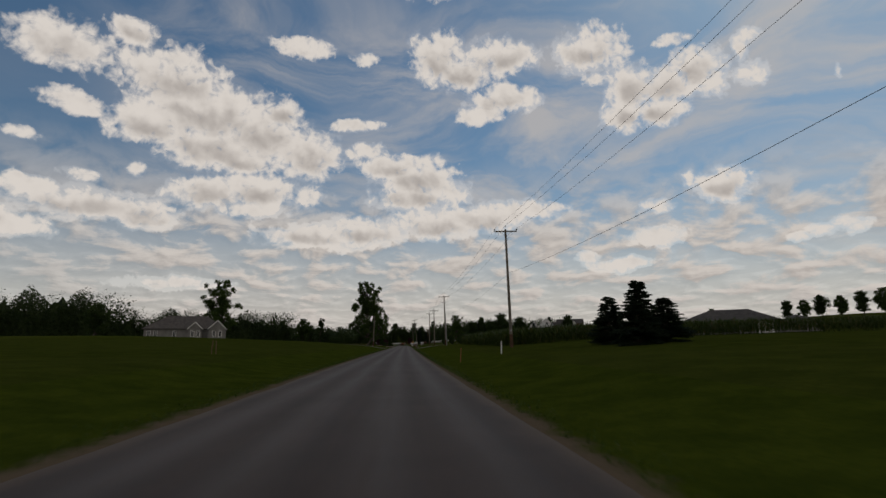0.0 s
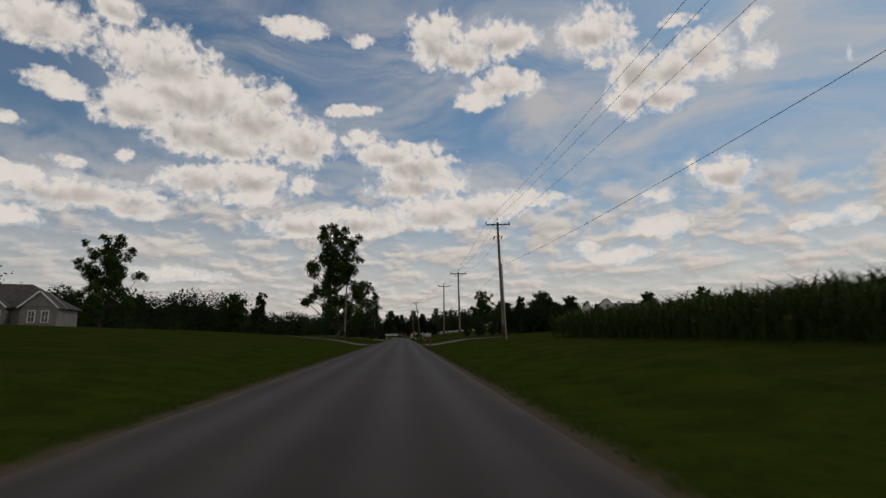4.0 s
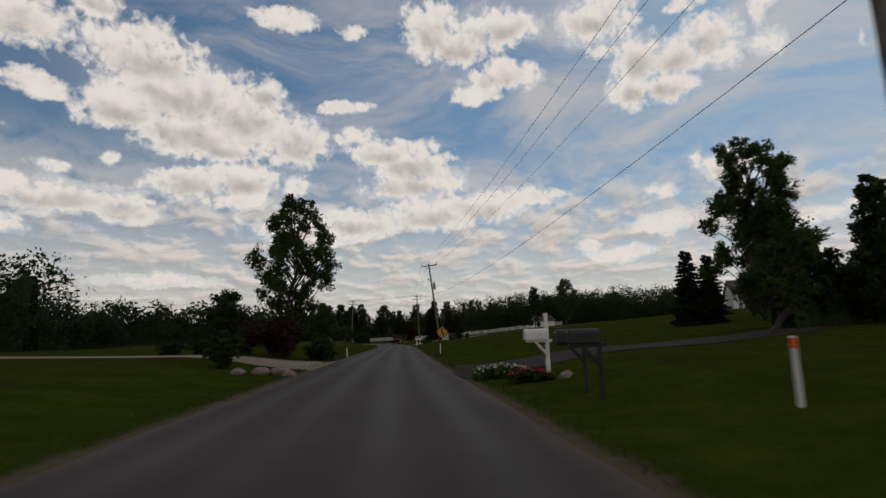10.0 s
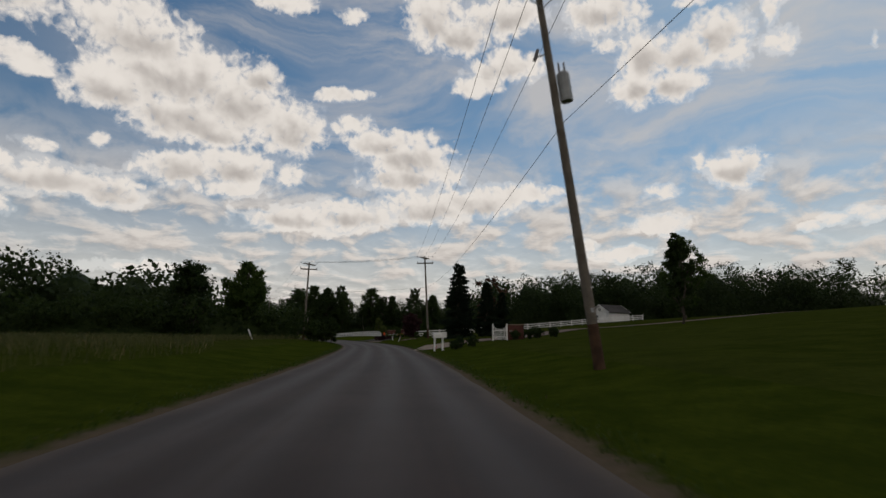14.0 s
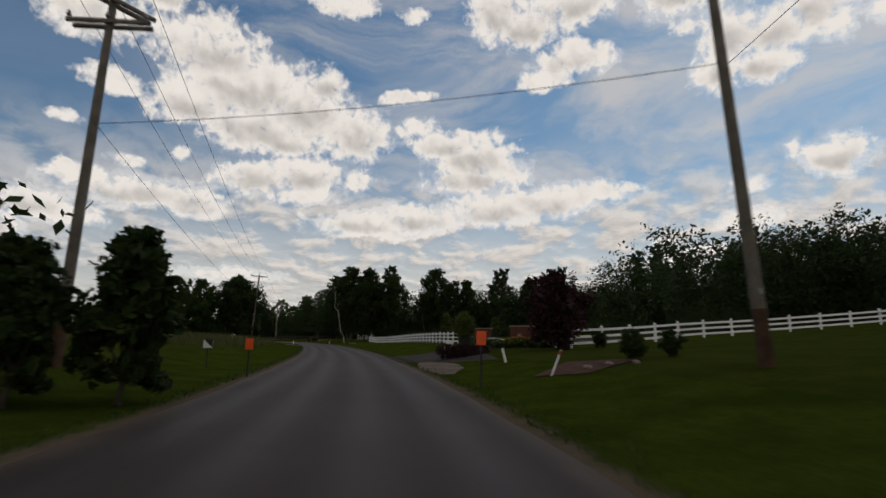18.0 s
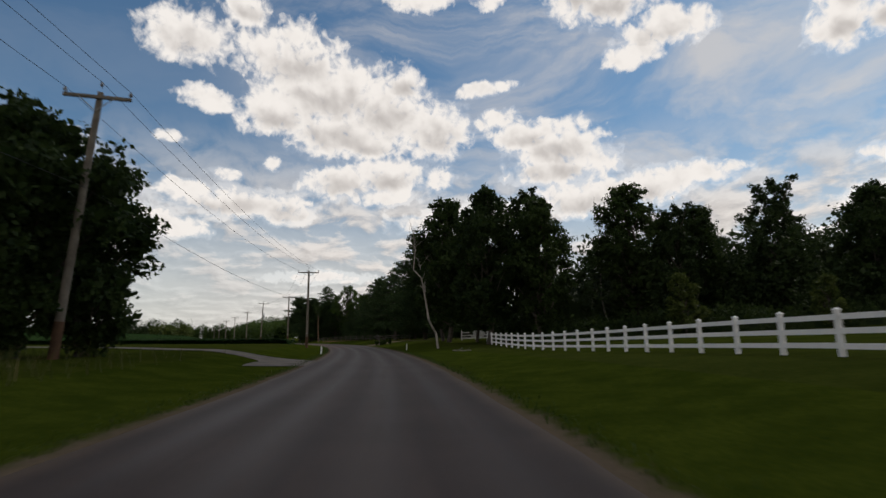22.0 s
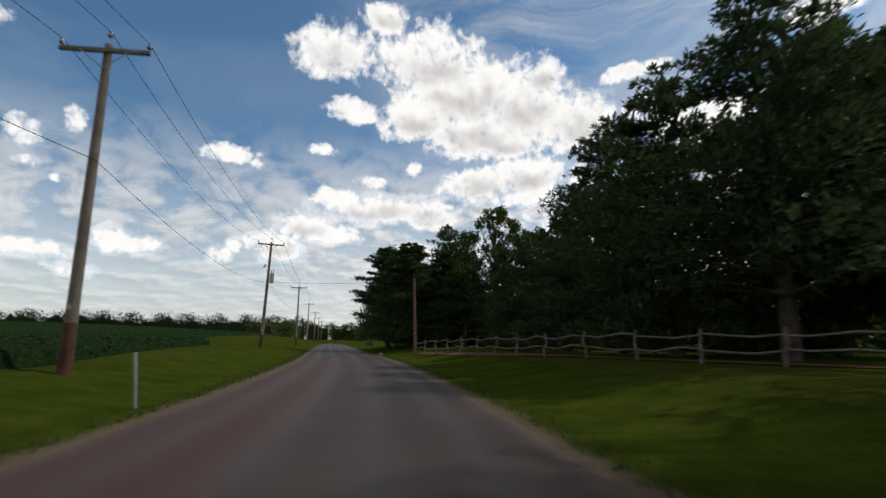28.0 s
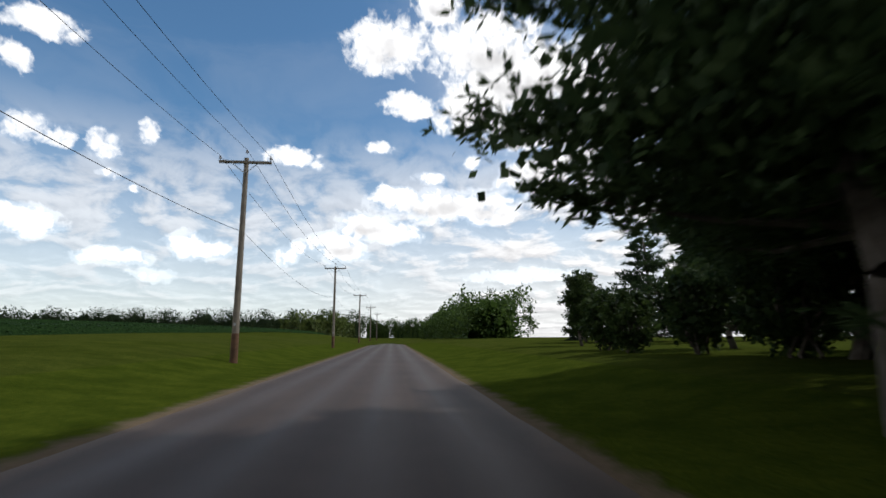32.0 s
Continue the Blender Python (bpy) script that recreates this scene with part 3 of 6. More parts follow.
def quads_mesh(name, corners, material):
    """Loose quads from an array of n x 4 x 3 corners."""
    corners = np.asarray(corners, np.float32)
    n = len(corners)
    me = bpy.data.meshes.new(name)
    me.vertices.add(4 * n)
    me.vertices.foreach_set("co", corners.reshape(-1))
    me.loops.add(4 * n)
    me.loops.foreach_set("vertex_index", np.arange(4 * n, dtype=np.int32))
    me.polygons.add(n)
    me.polygons.foreach_set("loop_start", np.arange(0, 4 * n, 4, dtype=np.int32))
    me.materials.append(material)
    me.update(calc_edges=True)
    me.validate()
    return me


def part(name, bm, material, parent, label=""):
    """Links a bmesh or a mesh as one object under a thing or a part."""
    if isinstance(bm, bmesh.types.BMesh):
        me = bpy.data.meshes.new(name)
        bm.to_mesh(me)
        bm.free()
        me.materials.append(material)
    else:
        me = bm
    ob = new(name, me)
    ob.parent = parent
    if label:
        ob["label"] = label
    return ob


def thing(name, at, label, category, group="", kind="", turn=0.0):
    ob = new(name)
    ob.empty_display_size = 0.2
    ob.matrix_basis = pose(*at, 0, 0, turn)
    return tagged(ob, label, category, group, kind)


def add_box(bm, size, at=(0, 0, 0), turn=(0, 0, 0), bevel=0.0):
    m = pose(*at, *turn) @ Matrix.Diagonal((*size, 1))
    made = bmesh.ops.create_cube(bm, size=1.0, matrix=m)["verts"]
    if bevel:
        edges = list({e for v in made for e in v.link_edges})
        bmesh.ops.bevel(bm, geom=edges, offset=bevel, segments=1, affect="EDGES", profile=0.5)
    return bm


def box(size, at=(0, 0, 0), turn=(0, 0, 0), bevel=0.0):
    return add_box(bmesh.new(), size, at, turn, bevel)


def add_tube(bm, a, b, ra, rb=None, sides=8, caps=True):
    """A tapered round bar from a to b."""
    a, b = Vector(a), Vector(b)
    turn = (b - a).to_track_quat("Z", "Y").to_matrix().to_4x4()
    m = Matrix.Translation((a + b) / 2) @ turn
    bmesh.ops.create_cone(bm, cap_ends=caps, segments=sides, radius1=ra, radius2=ra if rb is None else rb, depth=(b - a).length, matrix=m)
    return bm


def tube(a, b, ra, rb=None, sides=8):
    return add_tube(bmesh.new(), a, b, ra, rb, sides)


def add_ball(bm, at, size, detail=1):
    m = Matrix.Translation(at) @ Matrix.Diagonal((*size, 1))
    bmesh.ops.create_icosphere(bm, subdivisions=detail, radius=1.0, matrix=m)
    return bm


def prism(outline, depth, axis="y"):
    """A solid from an outline in x and z, as deep as told along y, centred."""
    bm = bmesh.new()
    rows = [[bm.verts.new((x, y, z)) for x, z in outline] for y in (-depth / 2, depth / 2)]
    bm.faces.new(rows[0])
    bm.faces.new(rows[1][::-1])
    n = len(outline)
    for i in range(n):
        bm.faces.new((rows[0][i], rows[1][i], rows[1][(i + 1) % n], rows[0][(i + 1) % n]))
    bmesh.ops.recalc_face_normals(bm, faces=bm.faces)
    return bm


# ---- the clouds' layer ----
def cloud_layer():
    rings, sides = 26, 64
    verts, faces = [], []
    for i in range(rings):
        e = math.pi / 2 * (i / (rings - 1)) ** 1.0
        for j in range(sides):
            a = 2 * math.pi * j / sides
            verts.append((-25 + 4800 * math.cos(e) * math.cos(a), 280 + 4800 * math.cos(e) * math.sin(a), 1350 * math.sin(e)))
    for i in range(rings - 1):
        for j in range(sides):
            k = (j + 1) % sides
            faces.append((i * sides + j, i * sides + k, (i + 1) * sides + k, (i + 1) * sides + j))
    ob = new("backdrop", mesh_of("backdrop", verts, faces, cloud_material()))
    tagged(ob, "broken white cumulus clouds over a pale cloud deck", "clouds", kind="structure")


cloud_layer()


# ---- ground, road, verges ----
def ground_sheet():
    xs = np.r_[-4700, -3000, -1800, -1000, -600, -400, np.arange(-300, -160, 10), np.arange(-160, -112, 2.0), np.arange(-112, 18, 1.0), np.arange(18, 70, 2.0), np.arange(70, 160, 8), 180, 240, 340, 520, 900, 1800, 3000, 4700]
    ys = np.r_[-4400, -2500, -1200, -500, -250, -140, np.arange(-90, -30, 8), np.arange(-30, 520, 1.0), np.arange(520, 570, 2.0), np.arange(570, 800, 12), 860, 1000, 1300, 1900, 3000, 4900]
    gx, gy = np.meshgrid(xs, ys)
    d = np.abs(across(gx.ravel(), gy.ravel()))
    z = land(gx.ravel(), gy.ravel()) - 0.16 * (1 - smooth(4.8, 7.5, d))
    nx, ny = len(xs), len(ys)
    verts = np.stack([gx.ravel(), gy.ravel(), z], 1)
    i, j = np.meshgrid(np.arange(nx - 1), np.arange(ny - 1))
    a = (j * nx + i).ravel()
    me = mesh_of("ground", verts, np.stack([a, a + 1, a + nx + 1, a + nx], 1), GRASS, True)
    tagged(new("ground", me), "mown green lawn rising gently from the road", "lawn", kind="structure")


def ribbon(name, offsets, heights, material, label, category, wobble=0.0):
    """A strip along the road: places across it and the heights there; its outer edge may wander."""
    n, k = len(ROAD), len(offsets)
    verts, uvs = [], []
    for i in range(n):
        for o, h in zip(offsets, heights):
            w = wobble * noise.noise((ROAD[i][0] * 0.35, ROAD[i][1] * 0.35, o)) if o in (offsets[0], offsets[-1]) else 0.0
            p = ROAD[i] + ROAD_RIGHT[i] * (o + w)
            z = h if h is not None else ground_z(*p) + 0.012
            verts.append((p[0], p[1], z))
            uvs.append((o + w, i * 1.5))
    faces = [(i * k + j, i * k + j + 1, (i + 1) * k + j + 1, (i + 1) * k + j) for i in range(n - 1) for j in range(k - 1)]
    me = mesh_of(name, verts, faces, material, True)
    layer = me.uv_layers.new(name="across")
    layer.data.foreach_set("uv", np.array([uvs[v] for f in faces for v in f], np.float32).ravel())
    return tagged(new(name, me), label, category, kind="structure")


ground_sheet()
ribbon("road", (-3.15, -3.0, -1.6, 0.0, 1.6, 3.0, 3.15), (-0.03, 0.0, 0.03, 0.045, 0.03, 0.0, -0.03), ASPHALT, "worn reddish-grey asphalt lane without markings", "road", 0.12)
ribbon("verge_right", (2.9, 3.3, 4.2, 5.4, 7.6), (-0.05, -0.005, 0.05, 0.15, None), VERGE, "grassy road verge with a dusty gravel edge", "verge")
ribbon("verge_left", (-7.6, -5.4, -4.2, -3.3, -2.9), (None, 0.15, 0.05, -0.005, -0.05), VERGE, "grassy road verge with a dusty gravel edge", "verge")


def sheet(name, centre, widths, material, label, category, lift=0.022, step=1.0):
    """A paved or planted strip on the ground: a line of places and the half width at each."""
    p = np.array(centre, float)
    s = np.r_[0, np.cumsum(np.linalg.norm(np.diff(p, axis=0), axis=1))]
    t = np.linspace(0, s[-1], max(3, int(s[-1] / step)))
    q = np.stack([np.interp(t, s, p[:, 0]), np.interp(t, s, p[:, 1])], 1)
    w = np.interp(t, s, widths)
    g = np.gradient(q, axis=0)
    g /= np.linalg.norm(g, axis=1)[:, None]
    r = np.stack([g[:, 1], -g[:, 0]], 1)
    cols = np.linspace(-1, 1, 9)
    sgn = float(np.sign(across(*p[-1])[0]))
    verts = []
    for i in range(len(q)):
        for c in cols:
            jig = 0.12 * noise.noise((q[i][0] * 0.8, q[i][1] * 0.8, c)) if abs(c) > 0.9 else 0
            x, y = q[i] + r[i] * (w[i] * c + jig)
            dd = float(across(x, y)[0])
            if abs(dd) < 3.06 or dd * sgn < 0:
                k = int(np.argmin(((ROAD - (x, y)) ** 2).sum(1)))
                x, y = ROAD[k] + ROAD_RIGHT[k] * sgn * 3.06
            verts.append((x, y, surface(x, y) + (lift if abs(dd) > 3.6 else 0.012)))
    k = len(cols)
    faces = [(i * k + j, i * k + j + 1, (i + 1) * k + j + 1, (i + 1) * k + j) for i in range(len(q) - 1) for j in range(k - 1)]
    return tagged(new(name, mesh_of(name, verts, faces, material, True)), label, category, kind="structure")


sheet("driveway_left", [(-5.6, 140.5), (-8.2, 141.6), (-11.5, 143.4), (-15.8, 148.5), (-24.0, 160.0)], [5.2, 3.2, 1.8, 1.4, 1.3], GRAVEL, "pale gravel driveway meeting the road", "driveway")
sheet("driveway_right", [(-0.8, 136.4), (2.2, 136.2), (5.5, 137.4), (11.9, 140.0)], [7.2, 4.6, 2.8, 1.7], GRAVEL, "pale gravel driveway meeting the road", "driveway")
sheet("concrete_drive", [(-6.6, 198.2), (-9.0, 198.0), (-12.5, 197.4), (-22.0, 197.8), (-41.0, 203.9)], [5.2, 3.6, 2.0, 1.8, 1.8], CONCRETE, "wide tan concrete driveway", "driveway")
sheet("blacktop_drive", [(-1.0, 189.6), (2.0, 189.3), (8.0, 190.2), (16.0, 194.4), (35.1, 211.3), (61.2, 248.9)], [3.8, 2.3, 1.9, 1.8, 1.7, 1.7], BLACKTOP, "narrow dark blacktop driveway curving over the lawn", "driveway")
sheet("apron", [(-2.3, 279.6), (0.4, 279.2), (2.4, 279.0)], [6.0, 4.5, 3.6], CONCRETE, "pale concrete driveway apron", "driveway", 0.024)
sheet("paver_drive", [(1.8, 279.0), (7.3, 281.4), (15.4, 290.2), (37.4, 298.9), (69.5, 304.6)], [3.5, 3.0, 2.4, 2.2, 2.2], BRICK_PAVE, "reddish paver driveway", "driveway", 0.034)
sheet("flower_house_drive", [(-12.2, 323.0), (-9.4, 326.0), (-4.6, 329.8), (-0.6, 334.4), (7.0, 344.0)], [9.2, 4.6, 2.0, 1.7, 1.6], BLACKTOP, "dark driveway with a crumbled dusty edge", "driveway", 0.014)
sheet("dirt_shoulder", [(-7.6, 312.0), (-7.9, 315.0), (-8.5, 318.2), (-9.2, 320.6)], [0.2, 0.9, 0.9, 0.3], SANDY, "worn dusty soil beside the driveway mouth", "soil", 0.02)
sheet("farm_drive", [(-33.5, 378.4), (-36.6, 379.9), (-40.5, 380.6), (-46.5, 382.6), (-57.5, 388.0), (-89.4, 402.0)], [5.2, 2.2, 1.25, 1.15, 1.2, 1.4], GRAVEL, "pale gravel farm drive across the grass", "driveway")
sheet("gravel_drive", [(-52.3, 432.0), (-49.5, 433.8), (-43.0, 439.6), (-32.9, 444.2)], [2.8, 1.6, 1.2, 1.1], SANDY, "sandy brown gravel driveway", "driveway", 0.012)
sheet("needle_litter", [(-51.2, 453.0), (-59.2, 457.6), (-70.2, 465.2), (-80.6, 474.4)], [0.5, 0.75, 0.75, 0.5], PINE_STRAW, "rust-brown pine needle litter under the fence", "litter", 0.03)


# ---- trees ----
def leaves(points, size, rng, flat=0.0):
    """Leaf-shaped quads at the points, turned at random."""
    n = len(points)
    u = rng.normal(size=(n, 3))
    u /= np.linalg.norm(u, axis=1)[:, None]
    v = rng.normal(size=(n, 3))
    v -= (v * u).sum(1)[:, None] * u
    v /= np.linalg.norm(v, axis=1)[:, None]
    if flat:
        u[:, 2] *= 1 - flat
        v[:, 2] *= 1 - flat
    a = size * rng.uniform(0.6, 1.3, n)[:, None]
    b = a * rng.uniform(0.45, 0.7, n)[:, None]
    p = np.asarray(points)
    return np.stack([p - u * a, p + v * b + u * a * 0.1, p + u * a, p - v * b + u * a * 0.1], 1)


def in_blobs(blobs, n, rng, shell=0.55):
    """Points in a set of ellipsoids (x, y, z, rx, ry, rz), loose at their skins."""
    blobs = np.array(blobs, float)
    vol = blobs[:, 3] * blobs[:, 4] * blobs[:, 5]
    area = vol ** (2 / 3)
    pick = rng.choice(len(blobs), n, p=area / area.sum())
    w = rng.normal(size=(n, 3))
    w /= np.linalg.norm(w, axis=1)[:, None]
    r = rng.uniform(0, 1, n) ** (shell * 0.9) * (1 + 0.10 * rng.normal(size=n))
    return blobs[pick, :3] + w * r[:, None] * blobs[pick, 3:]


def limb(bm, a, b, ra, rb, rng, bends=3, sides=6):
    """A bent, tapering limb."""
    a, b = Vector(a), Vector(b)
    last, far = a, (b - a).length
    for i in range(1, bends + 1):
        u = i / bends
        q = a.lerp(b, u) + Vector(rng.normal(size=3)) * far * 0.04 * (1 if i < bends else 0)
        add_tube(bm, last, q, ra + (rb - ra) * (u - 1 / bends), ra + (rb - ra) * u, sides, caps=False)
        last = q


def make_tree(name, label, height, blobs, count, size, material, seed, trunk=0.2, bark=None, category="tree", limbs=True, stems=1, dense=0.14):
    rng = np.random.default_rng(seed)
    ob = thing(name, (0, 0, 0), label, category)
    bm = bmesh.new()
    for k in range(stems):
        ox, oy = (0, 0) if stems == 1 else rng.uniform(-0.4, 0.4, 2)
        limb(bm, (ox, oy, -0.3), (ox * 2, oy * 2, height * 0.86), trunk, trunk * 0.2, rng, 6, 8)
    if limbs:
        for x, y, z, rx, ry, rz in blobs:
            start = min(max(height * 0.12, z - 1.2 * math.hypot(x, y) - 0.5), height * 0.7)
            limb(bm, (0, 0, start), (x, y, z), trunk * 0.38, 0.025, rng, 3, 5)
    part("trunk", bm, bark or BARK, ob)
    outer = leaves(in_blobs(ragged(blobs, rng), int(count * 1.15), rng), size * 0.8, rng)
    inner = leaves(in_blobs([(x, y, z, a * 0.7, b * 0.7, c * 0.7) for x, y, z, a, b, c in blobs], int(count * dense * 1.4), rng), size * 1.7, rng)
    part("crown", quads_mesh("crown", np.concatenate([outer, inner]), material), material, ob)
    return ob


def ragged(blobs, rng, n=7):
    """Breaks each lump of a crown into a core and smaller sprays round it."""
    out = []
    for x, y, z, a, b, c in blobs:
        out.append((x, y, z, a * 0.62, b * 0.62, c * 0.62))
        for k in range(n):
            w = rng.normal(size=3)
            w /= np.linalg.norm(w)
            s = rng.uniform(0.25, 0.48)
            out.append((x + w[0] * a * 0.85, y + w[1] * b * 0.85, z + w[2] * c * 0.85, a * s, b * s, c * s))
    return out


def lumps(height, low, radius, n, seed, shape="round", size=0.42):
    """The lumps of a crown, laid inside an outline."""
    rng = np.random.default_rng(seed)
    out = []
    for i in range(n):
        u = (i + 0.5) / n
        z = low + (height - low) * u
        if shape == "round":
            r = radius * math.sin(math.pi * min(0.97, 0.12 + 0.86 * u)) ** 0.7
        elif shape == "cone":
            r = radius * (1 - u) ** 0.8 + 0.2
        elif shape == "column":
            r = radius * (0.65 + 0.35 * math.sin(math.pi * u))
        else:
            r = radius * (0.55 + 0.45 * math.sin(2.6 * u + 0.5)) * rng.uniform(0.7, 1.15)
        a = i * 2.4 + rng.uniform(-0.5, 0.5)
        k = rng.uniform(0.12, 0.85)
        s = radius * size * rng.uniform(0.7, 1.2) * (0.6 + 0.4 * math.sin(math.pi * u))
        out.append((r * k * math.cos(a), r * k * math.sin(a), min(z, height - 0.6 * s), s, s, s * rng.uniform(0.75, 1.1)))
    return out


def make_pine(name, label, height, radius, seed, material, droop=0.1, low=0.08, tufts=1500, needle=0.30, gap=1.0, category="pine tree", spikes=4, thick=0.42, inner=900, wide=0.13, power=0.75, flake=0.15):
    """Whorls of near-level boughs that carry tufts of needles."""
    rng = np.random.default_rng(seed)
    ob = thing(name, (0, 0, 0), label, category)
    bm = bmesh.new()
    limb(bm, (0, 0, -0.3), (0, 0, height * 0.98), 0.02 * height + 0.04, 0.03, rng, 6, 8)
    points, ways = [], []
    z = height * low
    while z < height * 0.97:
        u = (z - height * low) / (height * (1 - low))
        reach = radius * (1 - u) ** power * rng.uniform(0.75, 1.1) + 0.25
        for j in range(rng.integers(5, 8)):
            a = rng.uniform(0, 2 * math.pi)
            r = reach * rng.uniform(0.7, 1.1)
            tip = np.array([r * math.cos(a), r * math.sin(a), r * (0.18 - droop) + rng.uniform(-0.2, 0.2)])
            limb(bm, (0, 0, z), (tip[0], tip[1], z + tip[2]), 0.05 * (1 - u) + 0.012, 0.008, rng, 2, 4)
            n = max(3, int(0.62 * tufts * r / (radius * 26 * height / 10 * gap)))
            along = rng.uniform(0.25, 1.02, n) ** 0.8
            side = rng.normal(size=(n, 3)) * (0.065 + 0.10 * (1 - along))[:, None] * r * np.array([1, 1, 0.35])
            points.append(np.array([0, 0, z]) + along[:, None] * tip + side)
            ways.append(np.tile(tip / np.linalg.norm(tip), (n, 1)))
        z += gap * rng.uniform(0.35, 0.6) * (1.1 - 0.5 * u)
    p, w = np.concatenate(points), np.concatenate(ways)
    blades = []
    for k in range(spikes):
        v = w * 0.8 + rng.normal(size=p.shape) * 0.6 + np.array([0, 0, 0.25])
        v /= np.linalg.norm(v, axis=1)[:, None]
        s = np.cross(v, rng.normal(size=p.shape))
        s /= np.linalg.norm(s, axis=1)[:, None]
        ln = needle * rng.uniform(0.7, 1.3, len(p))[:, None]
        blades.append(np.stack([p, p + v * ln * 0.55 + s * ln * wide, p + v * ln, p + v * ln * 0.55 - s * ln * wide], 1))
    core = [(0, 0, height * (low + 0.1 + 0.085 * k), *(2 * [thick * radius * (1 - 0.1 * k)]), height * 0.08) for k in range(9)]
    blades.append(leaves(in_blobs(core, inner, rng), flake, rng))
    part("trunk", bm, BARK, ob)
    part("crown", quads_mesh("crown", np.concatenate(blades), material), material, ob)
    return ob


def plant(proto, x, y, scale=1.0, turn=0.0, label="", group="", tall=None, sink=0.0):
    """A copy of a plant that stands on the ground at x, y."""
    k = tall if tall is not None else scale
    m = pose(x, y, surface(x, y) - sink, 0, 0, turn) @ Matrix.Diagonal((scale, scale, k, 1))
    ob = copy_thing(proto, m)
    return tagged(ob, label, "", group)


def retire(*protos):
    """Takes the first-made pattern plants out again, once their copies stand."""
    for p in protos:
        for o in (*p.children_recursive, p):
            bpy.data.objects.remove(o)


poplar = make_tree("cottonwood_tree", "tall open cottonwood with dark green leaves", 16, lumps(16, 2.2, 6.2, 70, 3, "open", 0.19), 26000, 0.125, LEAF, 3, 0.26)
poplar_b = make_tree("cottonwood_tree", "tall cottonwood with an open uneven crown", 15, lumps(15, 2.2, 5.8, 66, 8, "round", 0.20), 20000, 0.125, LEAF, 9, 0.24)
maple = make_tree("maple_tree", "dense dark green maple on the lawn", 10, lumps(10, 1.6, 3.9, 34, 21, "round", 0.40), 8500, 0.19, LEAF_DARK, 22, 0.24)
maple_b = make_tree("maple_tree", "broad leafy green maple tree", 10, lumps(10, 1.2, 3.6, 34, 31, "round", 0.36), 8500, 0.19, LEAF, 32, 0.22)
oak = make_tree("woodland_tree", "tall dark woodland tree at the wood's edge", 16, lumps(16, 2.0, 4.6, 46, 41, "round", 0.34), 14000, 0.20, LEAF_DARK, 42, 0.28)
oak_b = make_tree("woodland_tree", "tall thin-crowned tree above the wood's edge", 17, lumps(17, 3.0, 4.2, 46, 51, "open", 0.30), 12000, 0.18, LEAF_WOODS, 52, 0.24)
maple_big = make_tree("maple_tree", "very large round dark maple by the driveway", 19, lumps(19, 2.4, 8.0, 70, 25, "round", 0.30), 34000, 0.18, LEAF_DARK, 26, 0.42)
column = make_tree("columnar_tree", "slim upright dark green tree", 8, lumps(8, 0.8, 1.2, 18, 61, "column", 0.6), 3000, 0.17, LEAF_DARK, 62, 0.12)
pine = make_pine("white_pine", "big feathery white pine with long needle tufts", 12, 5.4, 71, NEEDLE, 0.04, 0.15, 4200, 0.26, thick=0.5, inner=1800)
pine_near = make_pine("white_pine", "big feathery white pine overhanging the lawn", 11.6, 5.2, 73, NEEDLE, 0.0, 0.17, 14000, 0.19, spikes=7, thick=0.74, inner=24000, wide=0.12, power=0.45, flake=0.11)
pine_low = make_pine("white_pine", "broad dark white pine with boughs down to the ground", 12.2, 5.3, 77, NEEDLE, 0.05, 0.03, 13000, 0.22, spikes=5, thick=0.66, inner=12000, wide=0.15, power=0.5)
pine_big = make_pine("white_pine", "giant dark round-topped white pine by the driveway", 19.5, 8.8, 75, NEEDLE, 0.05, 0.05, 13000, 0.30, thick=0.85, inner=20000, wide=0.17, power=0.45)
pine_b = make_pine("white_pine", "dark dense pine in the roadside row", 10, 4.2, 81, NEEDLE, 0.10, 0.04, 3600, 0.26, thick=0.5, inner=1600)
spruce = make_pine("spruce_tree", "dark conical spruce on the lawn", 9, 2.1, 91, SPRUCE, 0.26, 0.03, 4200, 0.20, 0.6, "spruce")
cone_bush = make_tree("conical_bush", "dense dark conical bush beside the pole", 3.2, lumps(3.2, 0.35, 1.0, 20, 151, "cone", 0.55), 3000, 0.11, LEAF_DARK, 152, 0.06, category="bush", dense=0.2)
tall_column = make_tree("columnar_tree", "tall slim pointed dark tree", 13.5, lumps(13.5, 1.0, 1.5, 30, 65, "column", 0.5), 4200, 0.19, LEAF_DARK, 66, 0.16)
shrub = make_tree("shrub", "low rounded dark shrub", 1.6, lumps(1.6, 0.25, 1.0, 14, 101, "round", 0.5), 1500, 0.10, LEAF_DARK, 102, 0.05, category="shrub")
scrub = make_tree("scrub_bush", "loose scrubby roadside bush", 3.2, lumps(3.2, 0.3, 1.7, 18, 111, "round", 0.45), 2400, 0.13, LEAF_DARK, 112, 0.06, category="bush", stems=4)
plum = make_tree("purple_plum", "dark purple-leaved ornamental tree", 5.5, lumps(5.5, 0.6, 3.2, 24, 121, "round", 0.42), 4500, 0.17, PURPLE, 122, 0.14)
rusty = make_tree("rusty_tree", "thin reddish-brown ornamental tree", 7.0, lumps(7.0, 1.0, 2.0, 20, 131, "open", 0.35), 1700, 0.13, RUST, 132, 0.12)
willow = make_tree("pale_tree", "young pale green tree at the wood's edge", 6, lumps(6, 0.5, 2.2, 18, 141, "round", 0.42), 2600, 0.16, LEAF_PALE, 142, 0.1)
